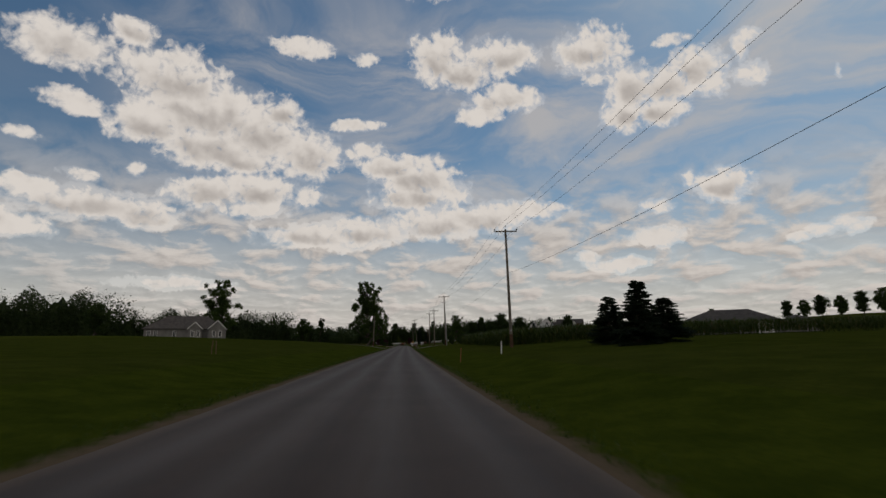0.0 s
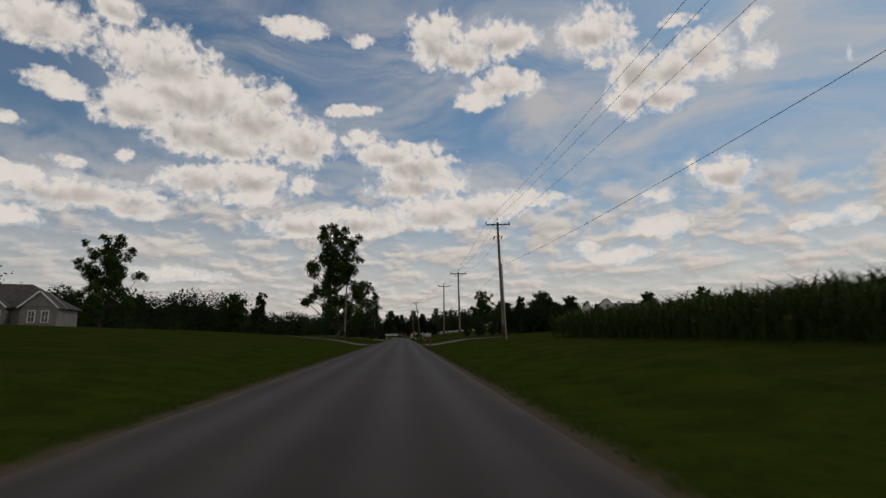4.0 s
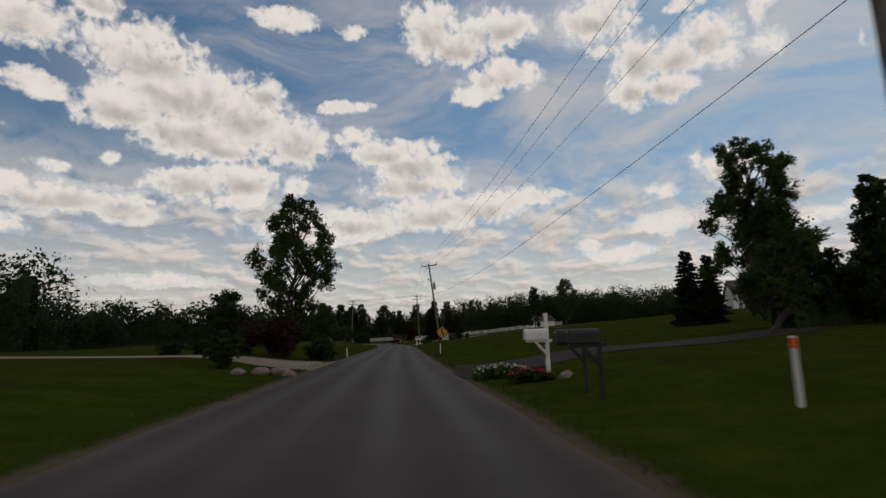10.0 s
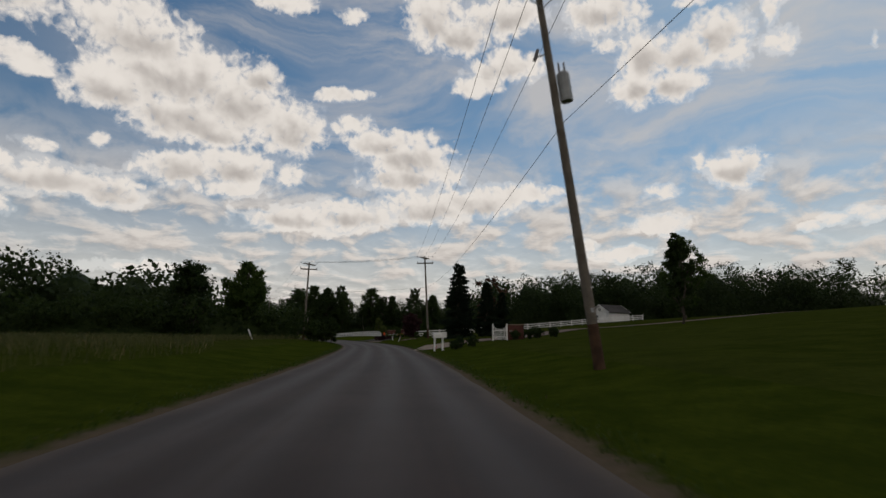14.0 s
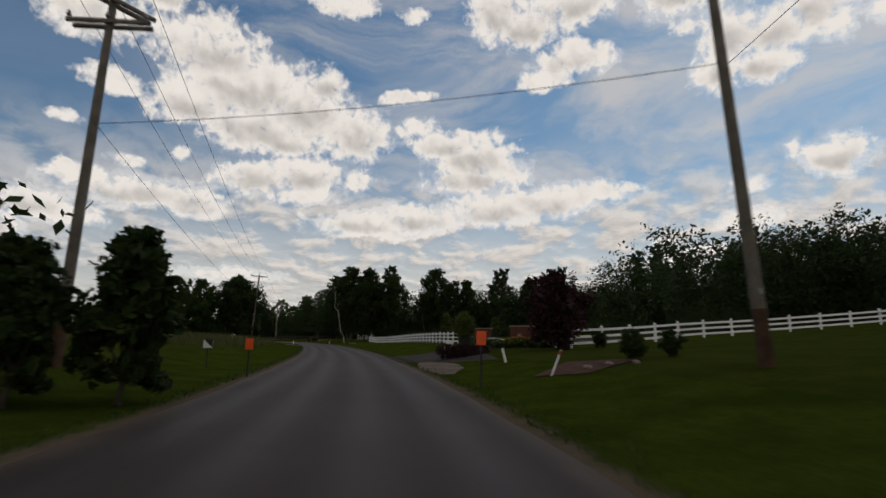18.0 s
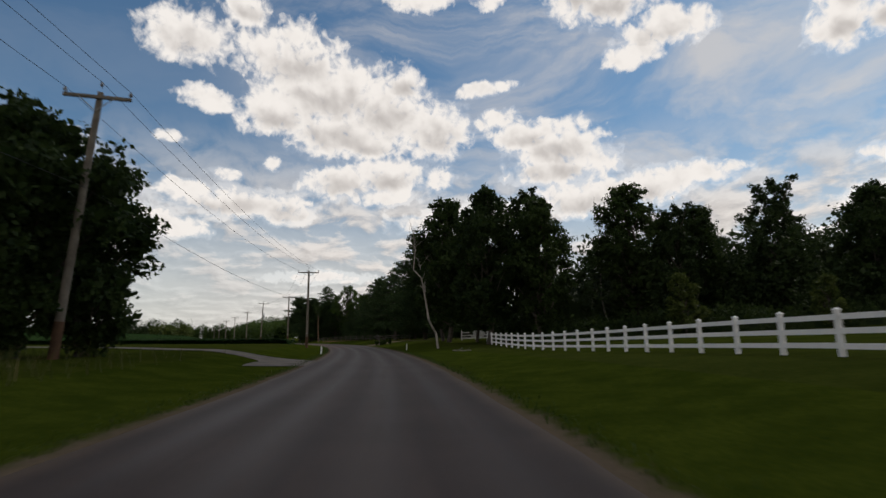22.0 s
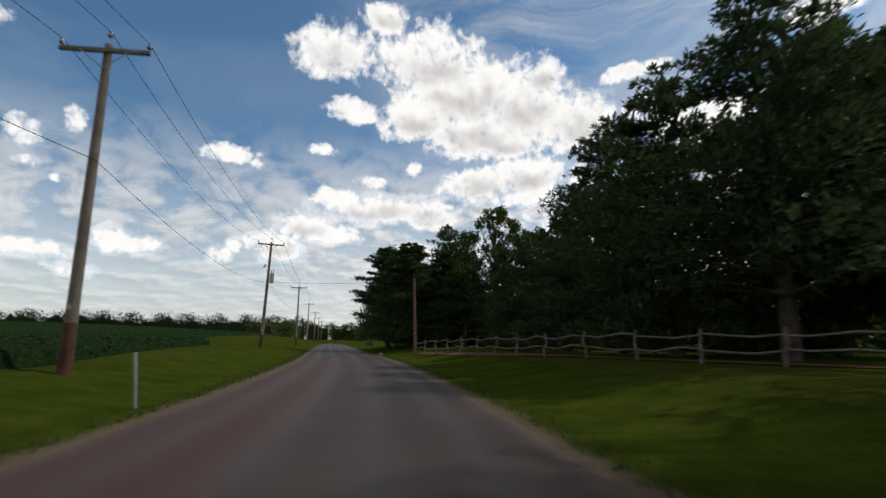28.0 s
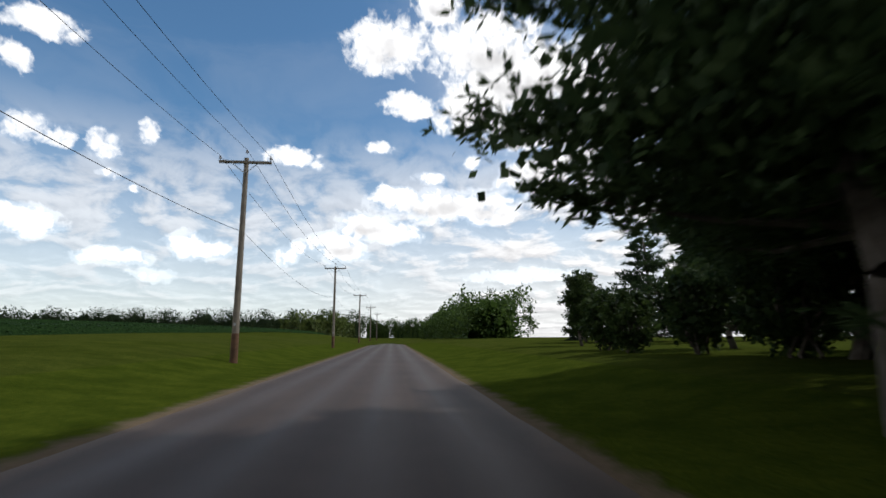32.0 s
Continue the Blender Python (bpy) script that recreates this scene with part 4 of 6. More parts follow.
PROTOS = (pine_low, tall_column, cone_bush, maple_big, pine_big, pine_near, poplar, poplar_b, maple, maple_b, oak, oak_b, column, pine, pine_b, spruce, shrub, scrub, plum, rusty, willow)


def woods(name, line, depth, low, high, count, material, label, seed, size=0.5, each=260, spread=0.33, fill=0.6, off=15.0):
    """A belt of wood, one mesh: many crowns of loose leaf clumps along a line, with thick growth under them."""
    rng = np.random.default_rng(seed)
    p = np.array(line, float)
    s = np.r_[0, np.cumsum(np.linalg.norm(np.diff(p, axis=0), axis=1))]

    def scatter(n, deep):
        g = rng.uniform(0, s[-1], n)
        x, y = np.interp(g, s, p[:, 0]), np.interp(g, s, p[:, 1])
        x, y = x + rng.uniform(-0.5, 0.5, n) * deep, y + rng.uniform(-0.5, 0.5, n) * deep
        keep = np.abs(across(x, y)) > off
        return x[keep], y[keep]

    x, y = scatter(count, depth)
    z0 = land(x, y)
    out = []
    for i in range(len(x)):
        h = rng.uniform(low, high)
        r = h * spread * rng.uniform(0.75, 1.2)
        n = rng.integers(5, 9)
        blobs = []
        for k in range(n):
            a, q = rng.uniform(0, 6.283), rng.uniform(0.1, 0.75) * r
            zz = h * rng.uniform(0.12, 0.86)
            b = r * rng.uniform(0.35, 0.62)
            blobs.append((x[i] + q * math.cos(a), y[i] + q * math.sin(a), z0[i] + min(zz, h - b), b, b, b * 0.95))
        blobs.append((x[i], y[i], z0[i] + h * 0.4, r * 0.7, r * 0.7, h * 0.38))
        fine = size * rng.uniform(0.55, 0.8)
        out.append(leaves(in_blobs(ragged(blobs, rng, 3), int(each * 1.5), rng), fine * 0.8, rng))
        out.append(leaves(in_blobs([(*b[:3], b[3] * 0.72, b[4] * 0.72, b[5] * 0.72) for b in blobs], int(each * 0.3), rng), fine * 1.4, rng))
    # the undergrowth and inner boughs that close the belt
    n = int(s[-1] * high * fill * 16.0 / (4 * size * size + 0.4))
    x, y = scatter(n, depth * 0.6)
    top = 0.5 * (low + high) * (0.80 + 0.16 * np.sin(x * 0.31 + y * 0.23) + 0.1 * np.sin(x * 0.9 - y * 0.7))
    z = land(x, y) + rng.uniform(0, 1, len(x)) ** 0.8 * top
    out.append(leaves(np.column_stack([x, y, z]), 0.95 * size + 0.10, rng))
    # the dense heart of the belt, which no sky shows through: a lumpy ridge
    t = np.arange(0, s[-1], 1.2)
    cx, cy = np.interp(t, s, p[:, 0]), np.interp(t, s, p[:, 1])
    gx, gy = np.gradient(cx), np.gradient(cy)
    ln = np.hypot(gx, gy)
    fold = [(-0.5, 0.0), (-0.42, 0.45), (-0.22, 0.85), (0.0, 1.0), (0.22, 0.85), (0.42, 0.45), (0.5, 0.0)]
    rows = []
    for o, h in fold:
        wx, wy = cx + gy / ln * o * depth * 0.45, cy - gx / ln * o * depth * 0.45
        k = np.array([0.80 + 0.5 * noise.noise((u * 0.16, v * 0.16, o)) + 0.25 * noise.noise((u * 0.6, v * 0.6, o * 3)) for u, v in zip(wx, wy)])
        rows.append(np.stack([wx, wy, land(wx, wy) - 0.1 + h * low * np.clip(k, 0.45, 1.08)], 1))
    grid = np.array(rows)
    keep = (np.abs(across(grid[:, :, 0].ravel(), grid[:, :, 1].ravel())) > off + 1).reshape(grid.shape[:2]).all(0)
    hull = np.stack([grid[:-1, :-1], grid[:-1, 1:], grid[1:, 1:], grid[1:, :-1]], 2)[:, keep[:-1] & keep[1:]]
    out.append(hull.reshape(-1, 4, 3))
    ob = new(name, quads_mesh(name, np.concatenate(out), material))
    return tagged(ob, label, "woods", kind="stuff")


woods("woods", [(-300, 90), (-240, 150), (-185, 190), (-128, 222)], 30, 19, 25, 110, LEAF_WOODS, "tall dark belt of mixed trees behind the lawns", 201, 0.40, 312, fill=1.3)
woods("woods", [(-128, 222), (-85, 246), (-62, 256)], 22, 13, 18, 60, LEAF_WOODS, "dark belt of mixed trees behind the lawns", 213, 0.40, 299)
woods("woods", [(-36, 318), (-46, 306), (-62, 290), (-90, 274), (-140, 290), (-240, 330)], 20, 8.5, 12, 130, LEAF_WOODS, "dark hedgerow of mixed trees", 202, 0.40, 286)
woods("woods", [(18, 362), (50, 356), (80, 348), (104, 340)], 26, 11, 15, 150, LEAF_WOODS, "dark leafy wood beyond the paddock", 203, 0.29, 620)
woods("woods", [(-24, 418), (0, 416), (30, 412), (60, 404)], 22, 9, 13, 110, LEAF_WOODS, "dark leafy wood behind the white fence", 204, 0.29, 561)
woods("woods", [(-20, 450), (-28, 462), (-42, 478), (-58, 496), (-80, 514)], 14, 6, 9.5, 70, LEAF_WOODS, "dark wood behind the roadside pines", 205, 0.29, 510)
woods("woods", [(-300, 705), (-395, 610), (-465, 480), (-520, 340)], 26, 12, 19, 150, LEAF_WOODS, "far green tree line beyond the crop field", 206, 0.40, 286)
woods("woods", [(-280, 700), (-235, 680), (-190, 630), (-165, 600), (-150, 577)], 22, 9, 14, 80, LEAF, "green trees far along the road", 207, 0.40, 312)
woods("woods", [(-262, 640), (-225, 640), (-235, 600)], 22, 6, 10, 36, LEAF_PALE, "sunlit pale green trees beside the field", 211, 0.5, 200)
woods("woods", [(-420, 200), (-380, 60), (-380, -80)], 60, 12, 19, 90, LEAF_WOODS, "far dark tree line", 210, 0.8, 140)
woods("woods", [(-31, 413), (-20, 405), (-8, 403), (10, 402), (30, 400)], 6, 1.4, 3.4, 70, LEAF_DARK, "low dark brush at the wood's foot", 212, 0.2, 170, 0.8, 0.4)
woods("woods", [(-16.5, 303.5), (-20, 300.5), (-26, 297), (-34, 293), (-46, 288)], 5, 3.4, 6.0, 34, LEAF_DARK, "dark scrubby thicket beside the road", 214, 0.22, 420, 0.42, 0.55, 8.5)
woods("woods", [(-41, 364), (-48, 360), (-58, 354), (-72, 346)], 4, 3.2, 6.2, 26, LEAF_DARK, "dark undergrowth beneath the roadside trees", 215, 0.24, 330, 0.42, 0.5, 9.0)
woods("woods", [(-54, 470), (-62, 477), (-72, 487), (-84, 499), (-92, 508)], 4, 3.0, 6.0, 26, LEAF_DARK, "dark undergrowth behind the pines", 217, 0.3, 260, 0.42, 0.6, 8.0)
woods("woods", [(-352, 752), (-330, 772), (-300, 790)], 12, 12, 17, 30, LEAF, "green trees where the road runs out of sight", 218, 0.45, 300, 0.40, 0.6, 0.0)
woods("woods", [(21, 200), (29, 202), (40, 203)], 4, 4.2, 6.6, 14, LEAF_DARK, "dark hedge of small trees on the lawn", 216, 0.26, 400, 0.36, 0.5)

TREES = (
    (spruce, 27.5, 62.5, 0.55, 80, ""),
    (maple, 121.0, 160.0, 0.62, 0, "round tree in a row on the hill"),
    (maple_b, 124.5, 157.0, 0.60, 40, "round tree in a row on the hill"),
    (maple, 128.5, 155.0, 0.70, 80, "round tree in a row on the hill"),
    (maple_b, 132.0, 151.0, 0.64, 120, "round tree in a row on the hill"),
    (maple, 137.0, 149.0, 0.72, 160, "round tree in a row on the hill"),
    (maple_b, 141.5, 146.0, 0.78, 200, "round tree in a row on the hill"),
    (maple, 146.0, 142.0, 0.75, 240, "round tree in a row on the hill"),
    (maple_b, 122.0, 204.0, 0.66, 30, "round tree on the hill"),
    (maple, 131.0, 214.0, 0.60, 70, "round tree on the hill"),
    (maple_b, -24.8, 300.5, 1.0, 20, ""),
    (maple, -29.5, 294.0, 0.9, 60, ""),
    (pine_big, -46.8, 449.0, 1.0, 40, ""),
    (poplar, -14.1, 155.9, 1.18, 40, "tall open cottonwood beside the road"),
    (poplar_b, -15.4, 225.6, 1.12, 100, "tall leafy cottonwood beside the driveway"),
    (poplar, -70.0, 190.0, 1.42, 200, "very tall cottonwood above the far woods"),
    (maple, -89.1, 150.4, 1.00, 10, ""),
    (maple_b, -37.0, 175.0, 0.80, 70, ""),
    (column, -30.1, 170.0, 1.00, 0, ""),
    (maple, -40.9, 204.9, 0.75, 50, ""),
    (maple, -52.9, 214.9, 0.80, 90, ""),
    (scrub, -25.7, 286.5, 1.40, 0, ""),
    (poplar, 16.0, 194.6, 0.66, 10, "tall slim tree on the lawn"),
    (maple, 23.0, 202.5, 0.80, 30, ""),
    (column, 26.1, 197.5, 1.15, 0, ""),
    (maple, 30.0, 199.4, 0.80, 0, ""),
    (column, 33.0, 195.4, 1.10, 40, ""),
    (maple, 36.0, 200.4, 0.72, 70, ""),
    (spruce, 27.6, 222.4, 0.92, 0, ""),
    (spruce, 30.6, 223.4, 0.86, 0, ""),
    (maple, 38.0, 222.5, 1.12, 0, ""),
    (spruce, 3.4, 296.4, 1.08, 20, "tall dark spruce beside the driveway"),
    (spruce, 7.0, 296.2, 0.78, 70, ""),
    (spruce, 9.2, 297.2, 0.62, 130, ""),
    (rusty, 7.8, 299.2, 1.12, 0, ""),
    (spruce, 81.4, 306.0, 1.2, 0, "dark conical spruce beside the white house"),
    (column, 25.3, 282.1, 1.20, 20, ""),
    (spruce, 48.0, 204.3, 0.70, 0, ""),
    (poplar_b, 40.5, 308.0, 0.86, 70, "tall leafy tree on the rising lawn"),
    (maple, 61.0, 201.3, 0.80, 0, ""),
    (maple_b, 79.0, 207.1, 0.85, 0, ""),
    (maple, 45.1, 217.3, 0.90, 0, ""),
    (plum, -2.3, 320.2, 0.74, 0, ""),
    (maple_b, 1.2, 338.0, 0.42, 0, ""),
    (tall_column, 19.2, 372.0, 0.95, 0, ""),
    (tall_column, 22.0, 371.6, 1.02, 0, ""),
    (tall_column, 24.8, 371.0, 0.98, 90, ""),
    (maple, -40.6, 364.6, 0.88, 0, ""),
    (maple, -41.4, 368.0, 0.95, 130, ""),
    (maple, -42.0, 371.4, 0.84, 200, ""),
    (scrub, -40.4, 370.4, 1.20, 40, ""),
    (scrub, -39.9, 366.6, 0.90, 110, ""),
    (scrub, -42.6, 366.4, 1.20, 160, ""),
    (maple_b, -44.0, 361.5, 0.82, 40, ""),
    (maple_b, -47.8, 360.0, 0.68, 80, ""),
    (oak, -52.4, 357.0, 0.48, 0, ""),
    (maple, -59.0, 353.3, 0.75, 30, ""),
    (maple_b, -67.0, 347.4, 0.8, 0, ""),
    (oak_b, -25.4, 411.5, 1.00, 0, ""),
    (oak, -34.8, 413.1, 1.08, 50, ""),
    (oak, -28.9, 404.6, 1.00, 120, ""),
    (oak, -14.4, 408.5, 0.98, 200, ""),
    (oak_b, -10.2, 406.5, 0.74, 0, ""),
    (oak, -7.4, 409.4, 0.80, 60, ""),
    (oak_b, 0.6, 411.4, 0.90, 10, ""),
    (oak, 6.5, 406.4, 0.78, 90, ""),
    (oak_b, 15.9, 422.1, 0.95, 0, ""),
    (oak, -36.8, 419.5, 0.85, 300, ""),
    (oak, -31.0, 410.5, 0.72, 20, ""),
    (oak, -23.6, 405.6, 0.92, 250, ""),
    (willow, -11.5, 400.5, 0.90, 0, ""),
    (willow, -1.5, 398.5, 0.70, 60, ""),
    (maple, -113.6, 531.0, 0.55, 0, ""),
    (spruce, -117.5, 539.1, 0.55, 0, ""),
    (maple_b, -103.6, 525.9, 0.70, 0, ""),
    (maple, -109.7, 519.0, 0.50, 50, ""),
    (scrub, 13.5, 181.2, 0.80, 0, ""),
    (scrub, 16.5, 182.6, 0.75, 50, ""),
    (scrub, 10.6, 180.5, 0.70, 90, ""),
    (shrub, -15.6, 300.6, 1.7, 0, ""),
    (cone_bush, -13.5, 302.8, 1.08, 40, ""),
    (cone_bush, -14.6, 301.4, 0.9, 80, ""),
    (pine_low, -90.0, 487.2, 1.0, 30, ""),
    (pine_b, -92.6, 492.5, 1.15, 60, ""),
    (pine_near, -96.3, 492.5, 1.13, 120, ""),
    (pine_b, -108.6, 532.0, 1.0, 20, ""),
    (oak, -103.6, 535.2, 0.62, 80, ""),
    (pine_b, -98.4, 539.0, 1.2, 140, ""),
    (maple_b, -106.0, 533.0, 0.62, 30, ""),
    (scrub, -101.0, 535.5, 1.2, 60, ""),
    (scrub, -112.0, 529.5, 1.1, 10, ""),
    (pine, -90.5, 497.5, 1.35, 210, ""),
    (pine_low, -86.5, 490.5, 0.95, 200, ""),
    (pine_near, -96.2, 502.5, 0.95, 250, ""),
    (pine_b, -92.0, 506.0, 1.30, 90, ""),
    (pine, -83.5, 488.0, 0.90, 300, ""),
    (pine, -56.5, 459.5, 1.30, 0, ""),
    (pine_b, -60.5, 463.5, 1.45, 50, ""),
    (pine, -63.5, 468.0, 1.20, 100, ""),
    (pine_b, -67.5, 471.0, 1.0, 200, ""),
    (pine_b, -71.5, 475.5, 0.9, 20, ""),
    (pine_b, -75.2, 480.0, 0.78, 70, ""),
    (poplar_b, -79.6, 487.6, 1.0, 20, "tall open-crowned tree behind the pines"),
    (maple_b, -75.5, 489.8, 1.25, 90, "leafy green tree behind the pines"),
    (oak_b, -69.0, 485.0, 0.95, 200, ""),
    (maple_b, -54.0, 466.0, 1.50, 10, ""),
    (willow, -72.0, 477.5, 0.55, 0, ""),
    (maple, -11.9, 195.1, 0.34, 20, "dense dark rounded bush beside the driveway"),
    (scrub, -10.6, 191.2, 0.50, 90, ""),
    (shrub, -8.6, 204.6, 0.90, 10, ""),
    (shrub, 5.2, 276.9, 0.50, 0, ""),
    (shrub, 5.9, 274.6, 0.5, 100, ""),
    (shrub, 7.2, 274.8, 0.5, 140, ""),
    (shrub, 6.6, 275.2, 0.55, 40, ""),
    (shrub, 7.8, 274.2, 0.55, 80, ""),
    (shrub, 9.0, 273.4, 0.52, 10, ""),
    (scrub, 0.6, 270.4, 0.28, 20, ""),
    (shrub, 1.4, 269.0, 0.48, 60, ""),
    (shrub, 0.1, 269.3, 0.44, 20, ""),
    (shrub, 8.6, 284.4, 0.5, 0, ""),
    (shrub, 10.5, 285.5, 0.5, 50, ""),
    (shrub, -49.4, 428.7, 0.42, 0, ""),
    (shrub, -48.1, 428.6, 0.45, 70, ""),
    (shrub, -47.4, 429.1, 0.38, 30, ""),
    (shrub, -48.7, 428.8, 0.42, 110, ""),
    (scrub, -1.6, 309.6, 0.30, 0, ""),
    (scrub, -0.2, 310.2, 0.28, 60, ""),
    (shrub, -2.0, 324.8, 0.55, 30, ""),
    (shrub, 0.4, 321.6, 0.50, 0, ""),
    (scrub, -103.0, 506.5, 0.80, 0, ""),
    (scrub, -105.0, 510.0, 0.90, 60, ""),
    (maple, -100.0, 512.5, 0.70, 30, ""),
    (willow, -96.0, 509.5, 0.70, 80, ""),
    (oak, -51.0, 465.0, 0.90, 150, ""),
    (maple_big, -36.4, 436.6, 0.72, 60, "broad olive-green tree beside the driveway"),
    (maple_big, -34.5, 441.0, 0.75, 160, "broad olive-green tree beside the driveway"),
    (scrub, -42.6, 452.0, 0.9, 0, ""),
    (scrub, -39.6, 452.6, 0.8, 70, ""),
    (scrub, -41.0, 455.0, 0.9, 30, ""),
    (scrub, -100.4, 505.6, 1.0, 130, ""),
    (scrub, -97.5, 503.0, 1.1, 200, ""),
    (maple_b, -93.0, 504.0, 0.75, 20, ""),
    (scrub, -94.0, 499.8, 1.1, 20, ""),
)
for proto, x, y, k, turn, label in TREES:
    plant(proto, x, y, k, turn, label)


for x, y, k, tall, turn in ((15.6, 34.9, 0.78, 0.50, 0), (15.6, 40.3, 0.80, 0.42, 30), (18.4, 36.8, 0.85, 0.36, 70)):
    plant(spruce, x, y, k, turn, "young dark spruce beside the corn", tall=tall)

# the purple bushes and low hedge beside the concrete driveway
for proto, x, y, k, tall, turn, label in ((plum, -11.2, 203.4, 0.62, 0.47, 0, "broad dark purple bush beside the driveway"), (plum, -13.4, 202.5, 0.56, 0.40, 60, "broad dark purple bush beside the driveway"),
                                          (shrub, -9.2, 205.2, 0.95, 0.60, 10, ""), (shrub, -15.2, 201.3, 0.90, 0.50, 40, ""), (shrub, -16.9, 200.8, 0.90, 0.48, 100, ""), (shrub, -8.5, 206.3, 0.70, 0.45, 80, "")):
    plant(proto, x, y, k, turn, label, tall=tall)


# ---- utility poles and wires ----
def pole(x, y, tall, turn, arm=0.0, lean=(0.0, 0.0), tank=False, twin=False, riser=False, brown=False):
    """A wooden utility pole with its crossarm turned to the line; returns where its wires hang."""
    z = surface(x, y)
    label = "weathered wooden utility pole with a crossarm" if arm else "brown wooden service pole"
    if tank:
        label = "leaning wooden utility pole with a grey transformer" if abs(lean[0]) > 0.5 else "wooden utility pole with a grey transformer"
    ob = thing("utility_pole", (x, y, z), label, "utility pole", "roadside poles")
    ob.matrix_basis = pose(x, y, z, lean[1], lean[0], turn)
    wood = POLE_BROWN if brown else POLE_WOOD
    bm = bmesh.new()
    bmesh.ops.create_cone(bm, cap_ends=True, segments=14, radius1=0.165, radius2=0.105, depth=tall + 0.6, matrix=Matrix.Translation((0, 0, (tall - 0.6) / 2)))
    part("shaft", bm, wood, ob)
    if not brown:
        foot = bmesh.new()
        bmesh.ops.create_cone(foot, cap_ends=False, segments=14, radius1=0.172, radius2=0.162, depth=1.7, matrix=Matrix.Translation((0, 0, 0.45)))
        part("foot_wrap", foot, POLE_FOOT, ob, "reddish-brown treated foot of the pole")
    hang = []
    for k in range(2 if twin else 1 if arm else 0):
        w, zz = arm, tall - 0.25 - 0.75 * k
        sides = (-0.16, 0.16) if twin else (-0.15,)
        spin = 55 if (twin and k == 0) else 0
        for o in sides:
            turnm = Matrix.Rotation(radians(spin), 4, "Z")
            a = part("crossarm", box((w, 0.10, 0.13), (0, 0, 0), (0, 0, 0), 0.01), POLE_WOOD, ob)
            a.matrix_basis = Matrix.Translation((0, 0, zz)) @ turnm @ Matrix.Translation((0, o, 0))
        for sx in (-1, 1):
            if not twin:
                part("brace", tube((sx * 0.62, -0.21, zz - 0.05), (0, -0.17, zz - 0.55), 0.018, sides=5), STEEL, ob)
        for u in (-0.48, 0.0, 0.48):
            bm = bmesh.new()
            up = 0.38 if u == 0.0 and not twin else 0.0
            oy = 0 if u == 0.0 and not twin else -0.15
            add_tube(bm, (u * w, oy, zz + 0.06 + up), (u * w, oy, zz + 0.17 + up), 0.02, 0.02, 6)
            add_tube(bm, (u * w, oy, zz + 0.15 + up), (u * w, oy, zz + 0.22 + up), 0.075, 0.05, 8)
            add_tube(bm, (u * w, oy, zz + 0.22 + up), (u * w, oy, zz + 0.29 + up), 0.055, 0.035, 8)
            part("insulator", bm, CERAMIC, ob)
            if k == 0:
                hang.append((u * w, oy, zz + 0.29 + up))
    if tank:
        bm = bmesh.new()
        add_tube(bm, (0.36, 0, tall - 3.9), (0.36, 0, tall - 3.0), 0.2, 0.2, 12)
        add_tube(bm, (0.36, 0, tall - 3.0), (0.36, 0, tall - 2.92), 0.2, 0.12, 12)
        t = part("transformer", bm, TANK, ob, "grey cylindrical transformer")
        for o in (-0.09, 0.09):
            part("bushing", tube((0.36 + o, 0, tall - 2.95), (0.36 + o, 0, tall - 2.6), 0.04, 0.025, 6), CERAMIC, t)
        part("cutout", box((0.1, 0.1, 0.42), (-0.4, 0, tall - 2.3), (0, 25, 0), 0.02), CERAMIC, ob, "fuse cutout on a bracket")
        part("bracket", tube((0, 0, tall - 2.3), (-0.42, 0, tall - 2.35), 0.025, sides=5), STEEL, ob)
    if riser:
        bm = bmesh.new()
        add_tube(bm, (0.20, -0.1, 0.0), (0.17, -0.1, tall - 4.2), 0.055, 0.055, 8)
        add_tube(bm, (0.17, -0.1, tall - 4.2), (0.30, -0.1, tall - 3.6), 0.03, 0.02, 6)
        part("conduit", bm, STEEL, ob, "grey cable conduit up the pole")
        for o in (-0.45, 0.3):
            part("cutout", box((0.09, 0.09, 0.40), (o, -0.2, tall - 1.55), (0, 20, 0), 0.02), IRON, ob, "dark fuse cutout")
        part("bracket", tube((-0.5, -0.18, tall - 1.4), (0.35, -0.18, tall - 1.5), 0.025, sides=5), IRON, ob)
    part("tag", box((0.09, 0.012, 0.13), (0, -0.165, 1.7), (0, 0, 0), 0.002), STEEL, ob)
    m = ob.matrix_basis
    low = m @ Vector((0.12, -0.12, tall * 0.62))
    return [m @ Vector(h) for h in hang] + [low]


def span(a, b, sag=0.9):
    """The wires between two poles, each one hanging in a shallow bow."""
    ob = thing("overhead_wires", tuple(a[-1]), "thin dark overhead power wires between poles", "power line", "overhead wires")
    inv = ob.matrix_basis.inverted()
    for p, q in zip(a, b):
        n, r = 16, 0.011
        pts = [inv @ (p.lerp(q, i / n) - Vector((0, 0, 4 * sag * (i / n) * (1 - i / n)))) for i in range(n + 1)]
        verts, faces = [], []
        way = (q - p).normalized()
        side = way.cross(Vector((0, 0, 1))).normalized()
        for c in pts:
            for k in range(4):
                g = math.pi / 2 * k
                verts.append(c + side * r * math.cos(g) + Vector((0, 0, 1)) * r * math.sin(g))
        for i in range(n):
            for k in range(4):
                faces.append((i * 4 + k, i * 4 + (k + 1) % 4, (i + 1) * 4 + (k + 1) % 4, (i + 1) * 4 + k))
        part("wire", mesh_of("wire", verts, faces, WIRE), WIRE, ob)


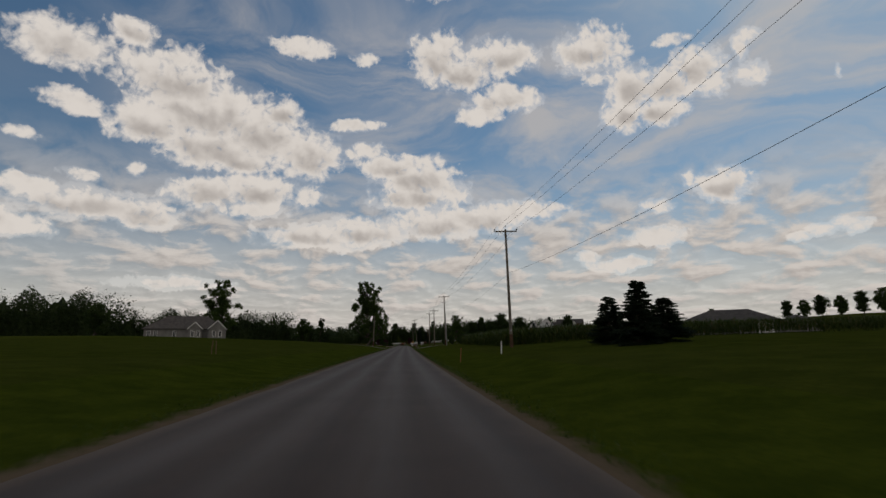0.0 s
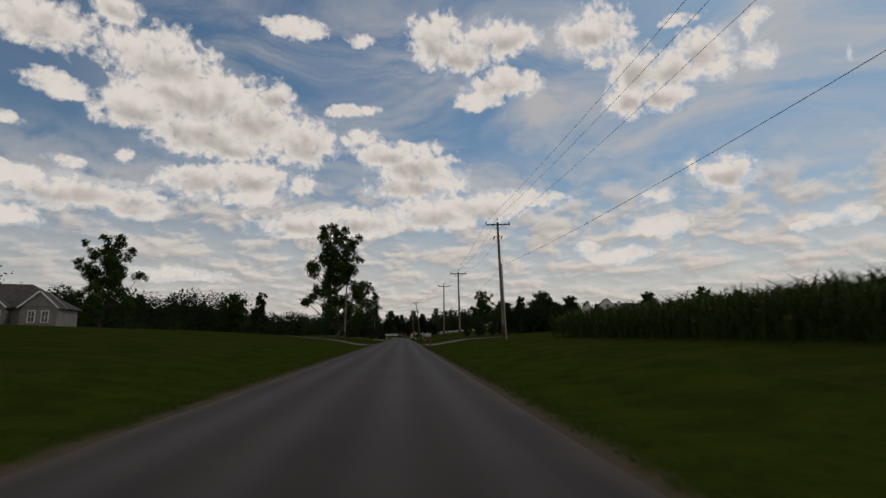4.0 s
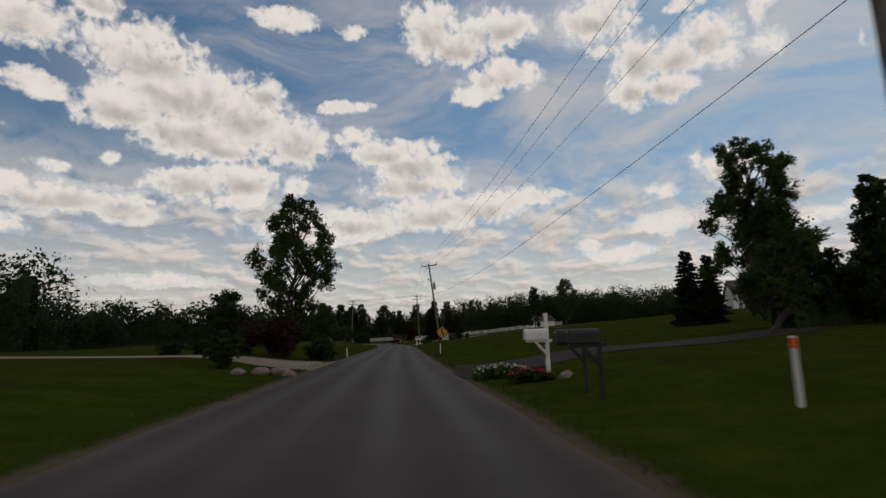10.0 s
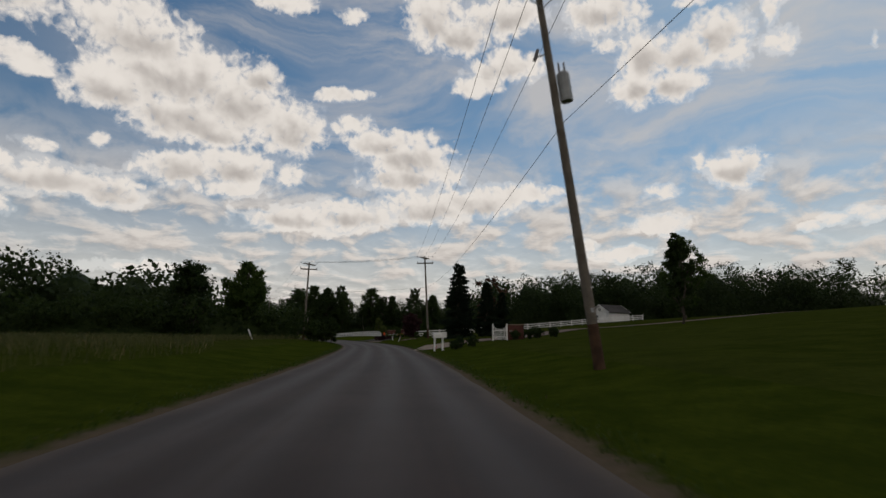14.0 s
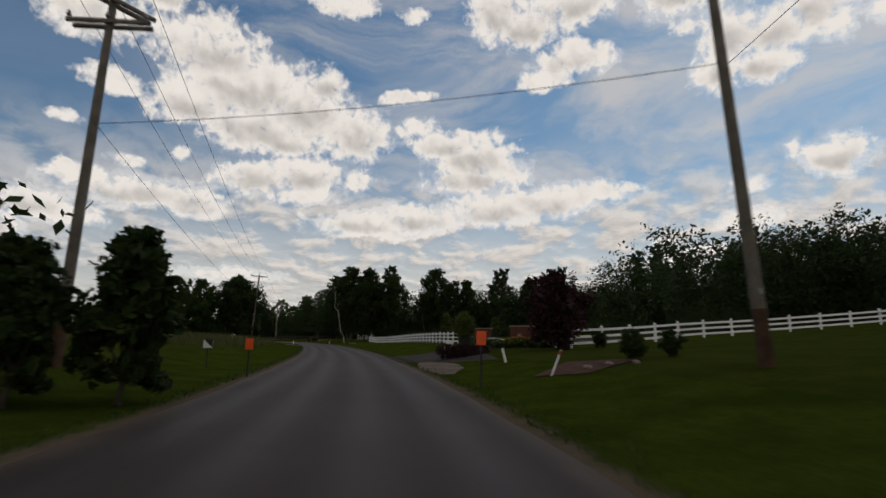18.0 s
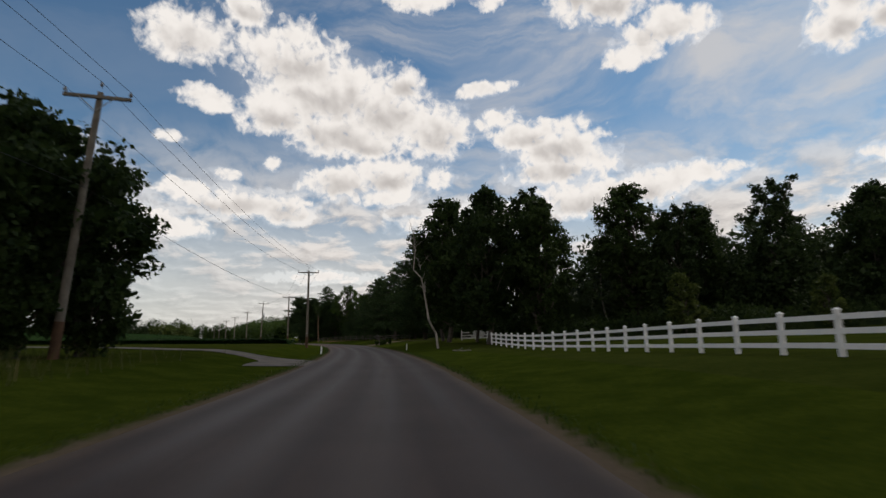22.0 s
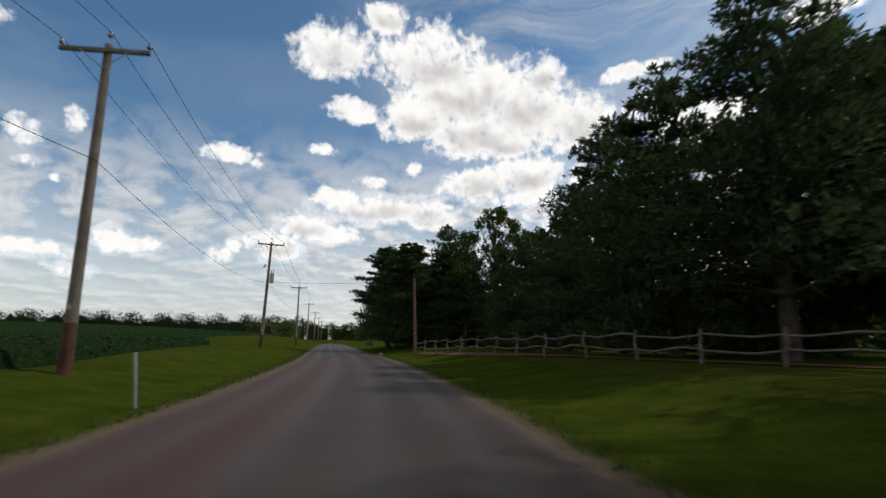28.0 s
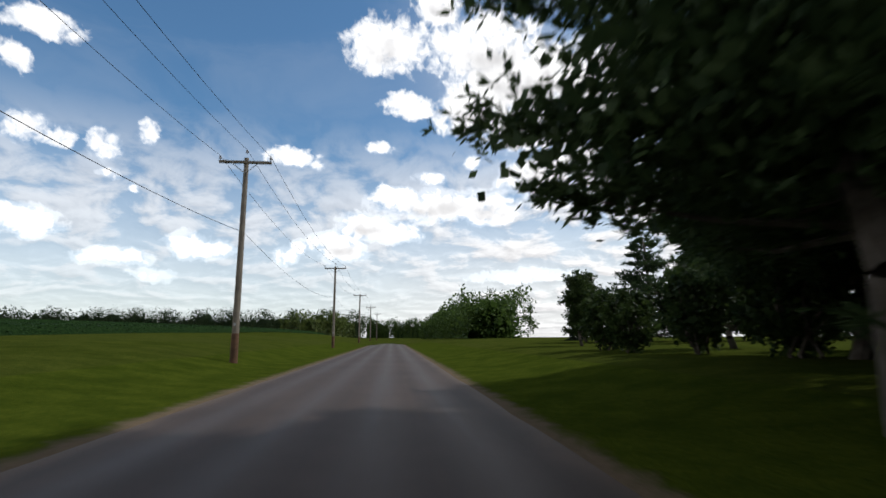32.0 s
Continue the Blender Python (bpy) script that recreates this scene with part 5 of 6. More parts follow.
right_line = [pole(12.4, -13.6, 12.0, 0, 2.4), pole(9.9, 52.0, 12.2, 0, 2.4, (-1.4, 0.0)), pole(7.4, 119.0, 11.4, 0, 2.4, (-1.8, 0.0), riser=True), pole(6.0, 148.3, 10.1, 0, 2.4, (-1.0, 0.0)), pole(5.4, 176.1, 10.8, 0, 2.4),
              pole(1.8, 245.2, 12.1, 2, 2.4, (-7.2, 0.0), tank=True), pole(-0.1, 305.0, 11.9, 8, 2.4, (-2.9, 0.0), twin=True)]
for a, b in zip(right_line[:-1], right_line[1:]):
    span(a, b)
left_line = [pole(-18.0, 306.4, 11.2, 5, 2.4, (1.7, 0), twin=True), pole(-39.1, 367.8, 9.9, 20, 2.4, (3.6, 0)), pole(-51.3, 409.7, 9.2, 24, 2.4), pole(-73.35, 444.4, 9.1, 35, 2.4, (0.0, 0)), pole(-96.1, 471.4, 10.0, 41, 2.4, (1.8, 0), tank=True),
             pole(-118.1, 498.5, 9.5, 41, 2.4), pole(-141.2, 525.7, 9.3, 41, 2.4), pole(-165.4, 554.5, 9.3, 41, 2.4), pole(-189.6, 583.2, 9.3, 41, 2.4), pole(-213.8, 612.0, 9.3, 41, 2.4)]
span(right_line[-1], left_line[0], 0.3)
for a, b in zip(left_line[:-1], left_line[1:]):
    span(a, b)
service = pole(-83.3, 477.7, 6.7, 41, 0.0, (-1.8, 0), brown=True)
span([left_line[4][-1]], [service[-1] + Vector((0, 0, 2.4))], 0.25)
pole(-11.5, 149.5, 8.5, 0, 0.0, (1.0, 0))
retire(*PROTOS)


# ---- crops and rough grass ----
def blades(points, tall, wide, rng, bend=0.35):
    """Upright bent blades: two quads each."""
    p = np.asarray(points)
    n = len(p)
    a = rng.uniform(0, 2 * math.pi, n)
    out = np.stack([np.cos(a), np.sin(a), 0 * a], 1)
    side = np.stack([-np.sin(a), np.cos(a), 0 * a], 1)
    h = (tall * rng.uniform(0.6, 1.2, n))[:, None]
    w = (wide * rng.uniform(0.7, 1.3, n))[:, None]
    up = np.array([0, 0, 1.0])
    m = p + up * h * 0.6 + out * h * bend * 0.3
    t = p + up * h * rng.uniform(0.8, 1.0, n)[:, None] + out * h * bend
    return np.concatenate([np.stack([p - side * w, p + side * w, m + side * w * 0.8, m - side * w * 0.8], 1),
                           np.stack([m - side * w * 0.8, m + side * w * 0.8, t + side * w * 0.1, t - side * w * 0.1], 1)])


def corn_field():
    rng = np.random.default_rng(301)
    pts = []
    for x in np.arange(10.6, 46, 0.76):
        step = 0.22 if x < 15 else 0.6
        ys = np.arange(60.5 + 0.10 * (x - 10), 114, step)
        pts.append(np.stack([np.full(len(ys), x), ys], 1))
    for y in np.arange(59.5, 63, 0.76):
        xs = np.arange(13, 120, 0.3)
        pts.append(np.stack([xs, np.full(len(xs), y)], 1))
    p = np.concatenate(pts)
    p = p + rng.normal(size=p.shape) * 0.06
    base = np.column_stack([p, land(p[:, 0], p[:, 1])])
    out = [blades(base, 1.75, 0.025, rng, 0.05)]
    for k in range(6):
        q = base + np.array([0, 0, 0.28 + 0.215 * k])
        out.append(blades(q, 0.75, 0.045, rng, 1.0))
    out.append(blades(base + np.array([0, 0, 1.40]), 0.42, 0.012, rng, 0.5))
    tagged(new("corn_field", quads_mesh("corn_field", np.concatenate(out), CORN)), "tall ripe green corn standing in rows", "corn", kind="stuff")


def soy_field():
    rng = np.random.default_rng(302)
    # a leafy canopy between the road's grass strip and the far trees, with loose leaves on its near edges
    edge = []
    for i in range(len(ROAD)):
        p = ROAD[i] - ROAD_RIGHT[i] * float(np.interp(ROAD[i][1], (400, 450, 464, 478, 488, 520), (8.1, 8.1, 11.0, 12.0, 19.5, 21.0)))
        if 413 < p[1] < 700:
            edge.append(p)
    edge = np.array(edge)
    n = len(edge)
    west = np.array([-1.0, -0.12])
    west /= np.linalg.norm(west)
    steps = np.r_[0, 0.25, 0.8, 1.6, 2.6, 4, 6, 9, 14, 22, 34, 50, 75, 110, 160, 230, 320]
    verts = []
    for i in range(n):
        for s in steps:
            x, y = edge[i] + west * s
            h = 0.0 if s == 0 else 0.40 if s == 0.25 else 0.55
            bumpy = 0.09 * noise.noise((x * 1.3, y * 1.3, 0)) + 0.05 * noise.noise((x * 4, y * 4, 3))
            verts.append((x, y, h + bumpy))
    verts = np.array(verts)
    verts[:, 2] += land(verts[:, 0], verts[:, 1])
    k = len(steps)
    faces = [(i * k + j, (i + 1) * k + j, (i + 1) * k + j + 1, i * k + j + 1) for i in range(n - 1) for j in range(k - 1)]
    me = mesh_of("bean_canopy", verts, faces, SOY_MASS, True)
    tagged(new("soybean_field", me), "level dark green soybean crop", "crop field", kind="stuff")
    i = rng.integers(0, n - 1, 42000)
    u = rng.uniform(0, 1, 42000)[:, None]
    s = rng.uniform(0, 1, 42000) ** 1.6 * 34
    p = edge[i] * (1 - u) + edge[i + 1] * u + west * s[:, None]
    z = land(p[:, 0], p[:, 1]) + np.where(s < 0.4, rng.uniform(0.05, 0.52, 42000), rng.uniform(0.46, 0.62, 42000))
    tagged(new("soybean_leaves", quads_mesh("soybean_leaves", leaves(np.column_stack([p, z]), 0.10, rng, 0.3), SOY)), "broad soybean leaves over the crop", "crop field", kind="stuff")
    # the crop's near end, across the grass
    m = 26000
    a, b = edge[0], edge[0] + west * 150
    u = rng.uniform(0, 1, m)[:, None]
    p = a * (1 - u) + b * u + rng.uniform(0, 1, (m, 1)) ** 2 * np.array([-0.2, 6.0])
    z = land(p[:, 0], p[:, 1]) + rng.uniform(0.05, 0.60, m)
    tagged(new("soybean_leaves", quads_mesh("soybean_leaves", leaves(np.column_stack([p, z]), 0.10, rng, 0.3), SOY)), "broad soybean leaves at the field's end", "crop field", kind="stuff")


def rough_grass():
    rng = np.random.default_rng(303)
    # tall meadow grass on the bank, and a rough strip before it
    n = 15000
    x, y = rng.normal(-31, 6.5, n), rng.normal(346, 9.5, n)
    d = across(x, y)
    keep = (d < -7.0)
    x, y = x[keep], y[keep]
    p = np.column_stack([x, y, land(x, y)])
    tagged(new("meadow_grass", quads_mesh("meadow_grass", blades(p, 0.75, 0.012, rng, 0.5), TALL_GRASS)), "tall straw-tinged meadow grass on a low bank", "tall grass", kind="stuff")
    n = 16000
    x, y = rng.uniform(-42, -12.5, n), rng.uniform(236, 300, n)
    keep = (across(x, y) < -9.5 - 2.5 * np.sin(y * 0.12))
    x, y = x[keep], y[keep]
    p = np.column_stack([x, y, land(x, y)])
    tagged(new("rough_grass", quads_mesh("rough_grass", blades(p, 0.6, 0.012, rng, 0.5), TALL_GRASS)), "rough unmown grass beyond the mown strip", "tall grass", kind="stuff")
    # short tufts that fray the edge of the road
    n = 30000
    i = rng.integers(0, 380, n)
    side = rng.choice((-1, 1), n)
    o = side * (3.28 + np.abs(rng.normal(0, 0.32, n)))
    q = ROAD[i] + ROAD_DIR[i] * rng.uniform(-0.75, 0.75, n)[:, None] + ROAD_RIGHT[i] * o[:, None]
    z = np.interp(np.abs(o), (3.0, 3.3, 4.2, 5.4), (-0.03, -0.01, 0.045, 0.145))
    tagged(new("edge_grass", quads_mesh("edge_grass", blades(np.column_stack([q, z]), 0.10, 0.010, rng, 0.7), TURF_BLADE)), "short grass tufts fraying the road's edge", "grass", kind="stuff")


corn_field()
soy_field()
rough_grass()


# ---- fences ----
def along(points, step):
    p = np.array(points, float)
    s = np.r_[0, np.cumsum(np.linalg.norm(np.diff(p, axis=0), axis=1))]
    n = max(1, round(s[-1] / step))
    t = np.linspace(0, s[-1], n + 1)
    return [(float(np.interp(k, s, p[:, 0])), float(np.interp(k, s, p[:, 1]))) for k in t]


def vinyl_fence(points, label, tall=1.14, step=2.44):
    spots = along(points, step)
    ob = thing("vinyl_fence", (*spots[0], surface(*spots[0])), label, "fence")
    inv = ob.matrix_basis.inverted()
    post = bmesh.new()
    add_box(post, (0.127, 0.127, tall + 0.3), (0, 0, (tall - 0.3) / 2), bevel=0.008)
    post_me = bpy.data.meshes.new("post")
    bmesh.ops.create_cone(post, cap_ends=True, segments=4, radius1=0.108, radius2=0.0, depth=0.06, matrix=Matrix.Translation((0, 0, tall + 0.045)) @ Matrix.Rotation(radians(45), 4, "Z"))
    add_box(post, (0.15, 0.15, 0.02), (0, 0, tall + 0.006))
    post.to_mesh(post_me)
    post.free()
    post_me.materials.append(VINYL)
    rail_me = bpy.data.meshes.new("rail")
    rail = box((1.0, 0.04, 0.14), (0.5, 0, 0))
    rail.to_mesh(rail_me)
    rail.free()
    rail_me.materials.append(VINYL)
    rng = np.random.default_rng(len(spots))
    tops = []
    for i, (x, y) in enumerate(spots):
        z = surface(x, y)
        a, b = spots[max(0, i - 1)], spots[min(len(spots) - 1, i + 1)]
        turn = math.degrees(math.atan2(b[1] - a[1], b[0] - a[0]))
        p = part("post", post_me, VINYL, ob)
        p.matrix_basis = inv @ pose(x, y, z, rng.uniform(-0.7, 0.7), rng.uniform(-0.7, 0.7), turn)
        tops.append(Vector((x, y, z)))
    for a, b in zip(tops[:-1], tops[1:]):
        for h in (0.26, 0.62, 0.98):
            h += rng.uniform(-0.01, 0.01)
            r = part("rail", rail_me, VINYL, ob)
            way = b - a
            m = way.to_track_quat("X", "Z").to_matrix().to_4x4()
            r.matrix_basis = inv @ Matrix.Translation(a + Vector((0, 0, h))) @ m @ Matrix.Diagonal((way.length, 1, 1, 1))
    return ob


def split_rail_fence(points, label, step=2.7):
    spots = along(points, step)
    ob = thing("split_rail_fence", (*spots[0], surface(*spots[0])), label, "fence")
    inv = ob.matrix_basis.inverted()
    rng = np.random.default_rng(77)
    post = bmesh.new()
    limb(post, (0, 0, -0.3), (0.02, 0.01, 1.12), 0.075, 0.06, rng, 3, 7)
    post_me = bpy.data.meshes.new("post")
    post.to_mesh(post_me)
    post.free()
    post_me.materials.append(RAIL_WOOD)
    rails = []
    for k in range(3):
        bm = bmesh.new()
        limb(bm, (-0.03, 0, 0), (1.03, 0, 0), 0.038, 0.032, rng, 3, 6)
        me = bpy.data.meshes.new("rail")
        bm.to_mesh(me)
        bm.free()
        me.materials.append(RAIL_WOOD)
        rails.append(me)
    tops = [Vector((x, y, surface(x, y))) for x, y in spots]
    for p in tops:
        o = part("post", post_me, RAIL_WOOD, ob)
        o.matrix_basis = inv @ pose(*p, rng.uniform(-3, 3), rng.uniform(-3, 3), rng.uniform(0, 360))
    for a, b in zip(tops[:-1], tops[1:]):
        for h in (0.45, 0.92):
            a2, b2 = a + Vector((0, 0, h + rng.uniform(-0.03, 0.03))), b + Vector((0, 0, h + rng.uniform(-0.05, 0.05)))
            way = b2 - a2
            m = way.to_track_quat("X", "Z").to_matrix().to_4x4()
            o = part("rail", rails[int(rng.integers(0, 3))], RAIL_WOOD, ob)
            o.matrix_basis = inv @ Matrix.Translation(a2) @ m @ Matrix.Diagonal((way.length, 1, 1, 1))
    return ob


vinyl_fence([(-5.3, 334.4), (-6.5, 339.3), (-9.0, 347.2), (-12.3, 358.6), (-16.3, 371.0), (-20.3, 382.6), (-24.5, 393.0), (-29.2, 406.0)], "white three-rail vinyl fence along the lawn", 1.14, 1.93)
vinyl_fence([(-2.1, 326.7), (-1.3, 322.0), (4.0, 325.7), (8.0, 328.6), (14.0, 330.9), (23.0, 332.5), (48.0, 338.0)], "white three-rail vinyl paddock fence on rising ground")
vinyl_fence([(-34.6, 420.5), (-30.4, 418.0)], "short stretch of white rail fence under trees", 1.2, 2.2)
split_rail_fence([(-50.5, 450.5), (-56.4, 454.6), (-66.4, 461.2), (-76.5, 470.5), (-81.8, 475.2)], "weathered grey split-rail fence under the pines")


# ---- houses ----
def wall_block(name, w, d, h, at, parent, material, boards=False):
    """A clad wall block with lapped boards standing a little proud."""
    bm = box((w, d, h), (at[0], at[1], at[2] + h / 2))
    if boards:
        n = int(h / 0.35)
        for i in range(n):
            add_box(bm, (w + 0.04, d + 0.04, 0.03), (at[0], at[1], at[2] + (i + 0.5) * h / n))
    return part(name, bm, material, parent)


def window(x, y, z, w, h, parent, turn=0.0, frame_mat=None):
    """A framed window set on a wall's face, turned about the upright."""
    m = pose(x, y, z, 0, 0, turn)
    fr = bmesh.new()
    for sx in (-1, 1):
        add_box(fr, (0.10, 0.12, h + 0.2), (sx * (w / 2 + 0.05), 0, 0))
    for sz in (-1, 1):
        add_box(fr, (w, 0.12, 0.10), (0, 0, sz * (h / 2 + 0.05)))
    add_box(fr, (0.05, 0.10, h), (0, 0, 0))
    add_box(fr, (w, 0.10, 0.05), (0, 0, 0))
    win = part("window", fr, frame_mat or WHITE_PAINT, parent)
    win.matrix_basis = m
    part("pane", box((w, 0.05, h)), GLASS_DARK, win, "dark glass pane")
    return win


def gable_roof(w, d, rise, at, parent, over=0.4, thick=0.18, ends=None):
    """A pitched roof whose ridge runs along y; the gable ends fill in below it."""
    x, y, z = at
    hw = w / 2 + over
    k = rise / (w / 2)
    out = [(-hw, -over * k), (0, rise), (hw, -over * k), (hw, -over * k + thick), (0, rise + thick), (-hw, -over * k + thick)]
    r = part("roof", prism(out, d + 2 * over), SHINGLE, parent, "dark shingled pitched roof")
    r.matrix_basis = pose(x, y, z)
    e = part("gable", prism([(-w / 2, 0), (w / 2, 0), (0, rise - 0.02)], d), ends or SIDING, parent)
    e.matrix_basis = pose(x, y, z)
    for s in (-1, 1):
        bm = bmesh.new()
        for t in (-1, 1):
            a, b = Vector((t * hw, s * (d / 2 + over + 0.02), -over * k + 0.06)), Vector((0, s * (d / 2 + over + 0.02), rise + 0.06))
            way = b - a
            add_box(bm, (way.length, 0.05, 0.2), tuple((a + b) / 2), (0, -math.degrees(math.atan2(way.z, way.x)), 0))
        f = part("fascia", bm, WHITE_PAINT, parent)
        f.matrix_basis = pose(x, y, z)
    return r


def hip_roof(w, d, rise, at, parent, over=0.5):
    x, y, z = at
    bm = bmesh.new()
    hw, hd = w / 2 + over, d / 2 + over
    run = min(hw, hd)
    low = [bm.verts.new(c) for c in ((-hw, -hd, 0), (hw, -hd, 0), (hw, hd, 0), (-hw, hd, 0))]
    base = [bm.verts.new((v.co.x, v.co.y, -0.18)) for v in low]
    a, b = bm.verts.new((-(hw - run), 0, rise)), bm.verts.new((hw - run, 0, rise))
    bm.faces.new((low[0], low[1], b, a))
    bm.faces.new((low[2], low[3], a, b))
    bm.faces.new((low[1], low[2], b))
    bm.faces.new((low[3], low[0], a))
    for i in range(4):
        bm.faces.new((base[i], base[(i + 1) % 4], low[(i + 1) % 4], low[i]))
    bm.faces.new(base[::-1])
    bmesh.ops.recalc_face_normals(bm, faces=bm.faces)
    r = part("roof", bm, SHINGLE, parent, "dark hipped shingle roof")
    r.matrix_basis = pose(x, y, z)


def ranch_house():
    x, y = -64.5, 151.0
    ob = thing("house", (x, y, ground_z(x, y) - 0.1), "low grey ranch house with a dark hipped roof", "house", turn=18)
    wall_block("wall", 20, 10, 2.9, (0, 0, 0), ob, SIDING_GREY)
    hip_roof(20, 10, 3.7, (0, 0, 2.95), ob)
    for gx, gw in ((2.6, 3.4), (8.2, 4.4)):
        wall_block("porch_wall", gw, 2.0, 2.9, (gx, -5.9, 0), ob, SIDING_GREY)
        gable_roof(gw, 3.6, gw * 0.5, (gx, -5.2, 2.9), ob, 0.25, 0.14, SIDING_GREY)
    for wx, wy in ((-8.8, -5.05), (-7.2, -5.05), (-2.6, -5.05), (2.0, -6.95), (3.4, -6.95), (7.4, -6.95), (9.0, -6.95)):
        window(wx, wy, 1.5, 0.7, 1.5, ob)


def white_house():
    x, y = 58.5, 225.0
    ob = thing("house", (x, y, ground_z(x, y) - 0.2), "white two-storey house with a steep dark roof and white chimney", "house", turn=-14)
    ob.matrix_basis = ob.matrix_basis @ Matrix.Diagonal((0.8, 0.8, 0.85, 1))
    wall_block("wall", 8.4, 11, 5.0, (0, 0, 0), ob, SIDING)
    gable_roof(8.4, 11, 4.0, (0, 0, 5.0), ob)
    wall_block("garage_wall", 7.6, 5.5, 3.0, (0.4, -8.0, 0), ob, SIDING)
    gable_roof(7.6, 5.5, 2.2, (0.4, -8.0, 3.0), ob, 0.35)
    wall_block("wing_wall", 5.5, 6, 4.4, (-6.6, 1.0, 0), ob, SIDING)
    gable_roof(5.5, 6, 3.2, (-6.6, 1.0, 4.4), ob)
    part("chimney", box((1.1, 1.6, 8.2), (5.0, -1.0, 4.1), (0, 0, 0), 0.05), SIDING, ob, "white clad chimney")
    for wx, wz in ((0.3, 6.4),):
        window(wx, -5.55, wz, 0.9, 1.2, ob)
    door = bmesh.new()
    for i in range(5):
        add_box(door, (4.6, 0.08, 0.44), (0.4, -10.8, 0.25 + 0.46 * i), bevel=0.02)
    part("garage_door", door, WHITE_PAINT, ob, "white panelled garage door")
    for wx in (-7.6, -5.6):
        window(wx, -2.05, 2.0, 0.8, 1.3, ob)


def white_garage():
    x, y = 61.0, 209.0
    ob = thing("garage", (x, y, ground_z(x, y) - 0.2), "detached white garage with a dark gable roof", "garage", turn=12)
    ob.matrix_basis = ob.matrix_basis @ Matrix.Diagonal((0.72, 0.8, 0.78, 1))
    wall_block("wall", 12.0, 8, 3.4, (0, 0, 0), ob, SIDING)
    part("roof", prism([(-4.5, -0.3), (0, 3.6), (4.5, -0.3), (4.5, -0.1), (0, 3.8), (-4.5, -0.1)], 12.8), SHINGLE, ob).matrix_basis = pose(0, 0, 3.4, 0, 0, 90)
    part("gable", prism([(-4, 0), (4, 0), (0, 3.5)], 12), SIDING, ob).matrix_basis = pose(0, 0, 3.4, 0, 0, 90)
    for i in (-2.6, 2.6):
        d = bmesh.new()
        for k in range(5):
            add_box(d, (3.2, 0.06, 0.42), (i, -4.05, 0.25 + 0.44 * k), bevel=0.02)
        part("garage_door", d, WHITE_PAINT, ob)
    window(-6.05, 0, 1.8, 0.9, 1.0, ob, 90)


def farmhouse():
    x, y = 93.0, 302.5
    ob = thing("house", (x, y, ground_z(x, y) - 0.2), "two-storey red brick house with white wings and portico", "house", turn=-22)
    ob.matrix_basis = ob.matrix_basis @ Matrix.Diagonal((1, 1, 1.25, 1))
    wall_block("wall", 15, 9, 5.0, (0, 0, 0), ob, SIDING)
    r = prism([(-5.0, -0.3), (0, 2.3), (5.0, -0.3), (5.0, -0.1), (0, 2.5), (-5.0, -0.1)], 15.8)
    part("roof", r, SHINGLE, ob).matrix_basis = pose(0, 0, 5.0, 0, 0, 90)
    part("gable", prism([(-4.5, 0), (4.5, 0), (0, 2.2)], 15), SIDING, ob).matrix_basis = pose(0, 0, 5.0, 0, 0, 90)
    wall_block("brick_bay", 3.6, 1.0, 5.2, (-1.5, -4.9, 0), ob, BRICK_RED, False)
    wall_block("brick_bay", 3.2, 1.0, 5.2, (5.8, -4.9, 0), ob, BRICK_RED, False)
    wall_block("portico", 3.2, 1.4, 5.0, (2.4, -5.1, 0), ob, SIDING)
    gable_roof(3.2, 2.4, 1.5, (2.4, -5.0, 5.0), ob, 0.25, 0.12)
    for wx, wy, wz in ((-5.8, -4.55, 1.6), (-4.2, -4.55, 1.6), (-5.8, -4.55, 4.0), (-4.2, -4.55, 4.0), (2.4, -5.85, 3.9), (5.8, -5.45, 4.0), (5.8, -5.45, 1.6), (-1.5, -5.45, 4.0), (-1.5, -5.45, 1.6)):
        window(wx, wy, wz, 0.9, 1.3, ob)
    part("door", box((1.1, 0.1, 2.1), (2.4, -5.85, 1.05), (0, 0, 0), 0.02), BLACK, ob, "dark panelled front door")


def small_gable(name, x, y, turn, w, d, h, rise, label, category, mat):
    ob = thing(name, (x, y, ground_z(x, y) - 0.15), label, category, turn=turn)
    wall_block("wall", w, d, h, (0, 0, 0), ob, mat)
    gable_roof(w, d, rise, (0, 0, h), ob, 0.3, 0.15, mat)
    window(-w * 0.18, -d / 2 - 0.05, h * 0.5, 0.9, 0.9, ob)
    window(0, -d / 2 - 0.05, h + rise * 0.35, 0.6, 0.6, ob)
    part("door", box((0.95, 0.1, 2.0), (w * 0.25, -d / 2 - 0.03, 1.0), (0, 0, 0), 0.02), WHITE_PAINT, ob)
    return ob


ranch_house()
white_house()
white_garage()
farmhouse()
small_gable("outbuilding", 42.5, 342.0, -62, 4.8, 6.8, 2.2, 1.6, "small white outbuilding with a grey gable roof", "outbuilding", SIDING)
barn = thing("barn", (66.0, 104.0, ground_z(66, 104) - 0.15), "long low farm building with a dark hipped roof", "barn", turn=-32)
wall_block("wall", 17, 10, 2.6, (0, 0, 0), barn, SIDING_GREY)
hip_roof(17, 10, 2.5, (0, 0, 2.7), barn)
wall_block("lean_to", 7, 8, 2.3, (11.5, 0.5, 0), barn, SIDING_GREY)
hip_roof(7, 8, 1.5, (11.5, 0.5, 2.35), barn)
for wx in (-5.5, -1.5, 3.0):
    window(wx, -5.05, 1.5, 1.0, 1.0, barn)
part("door", box((2.6, 0.1, 2.4), (6.0, -5.04, 1.2), (0, 0, 0), 0.02), WHITE_PAINT, barn)
small_gable("shed", -39.6, 462.5, 10, 4.6, 6.0, 2.3, 1.6, "small white house half hidden under trees", "house", SIDING)


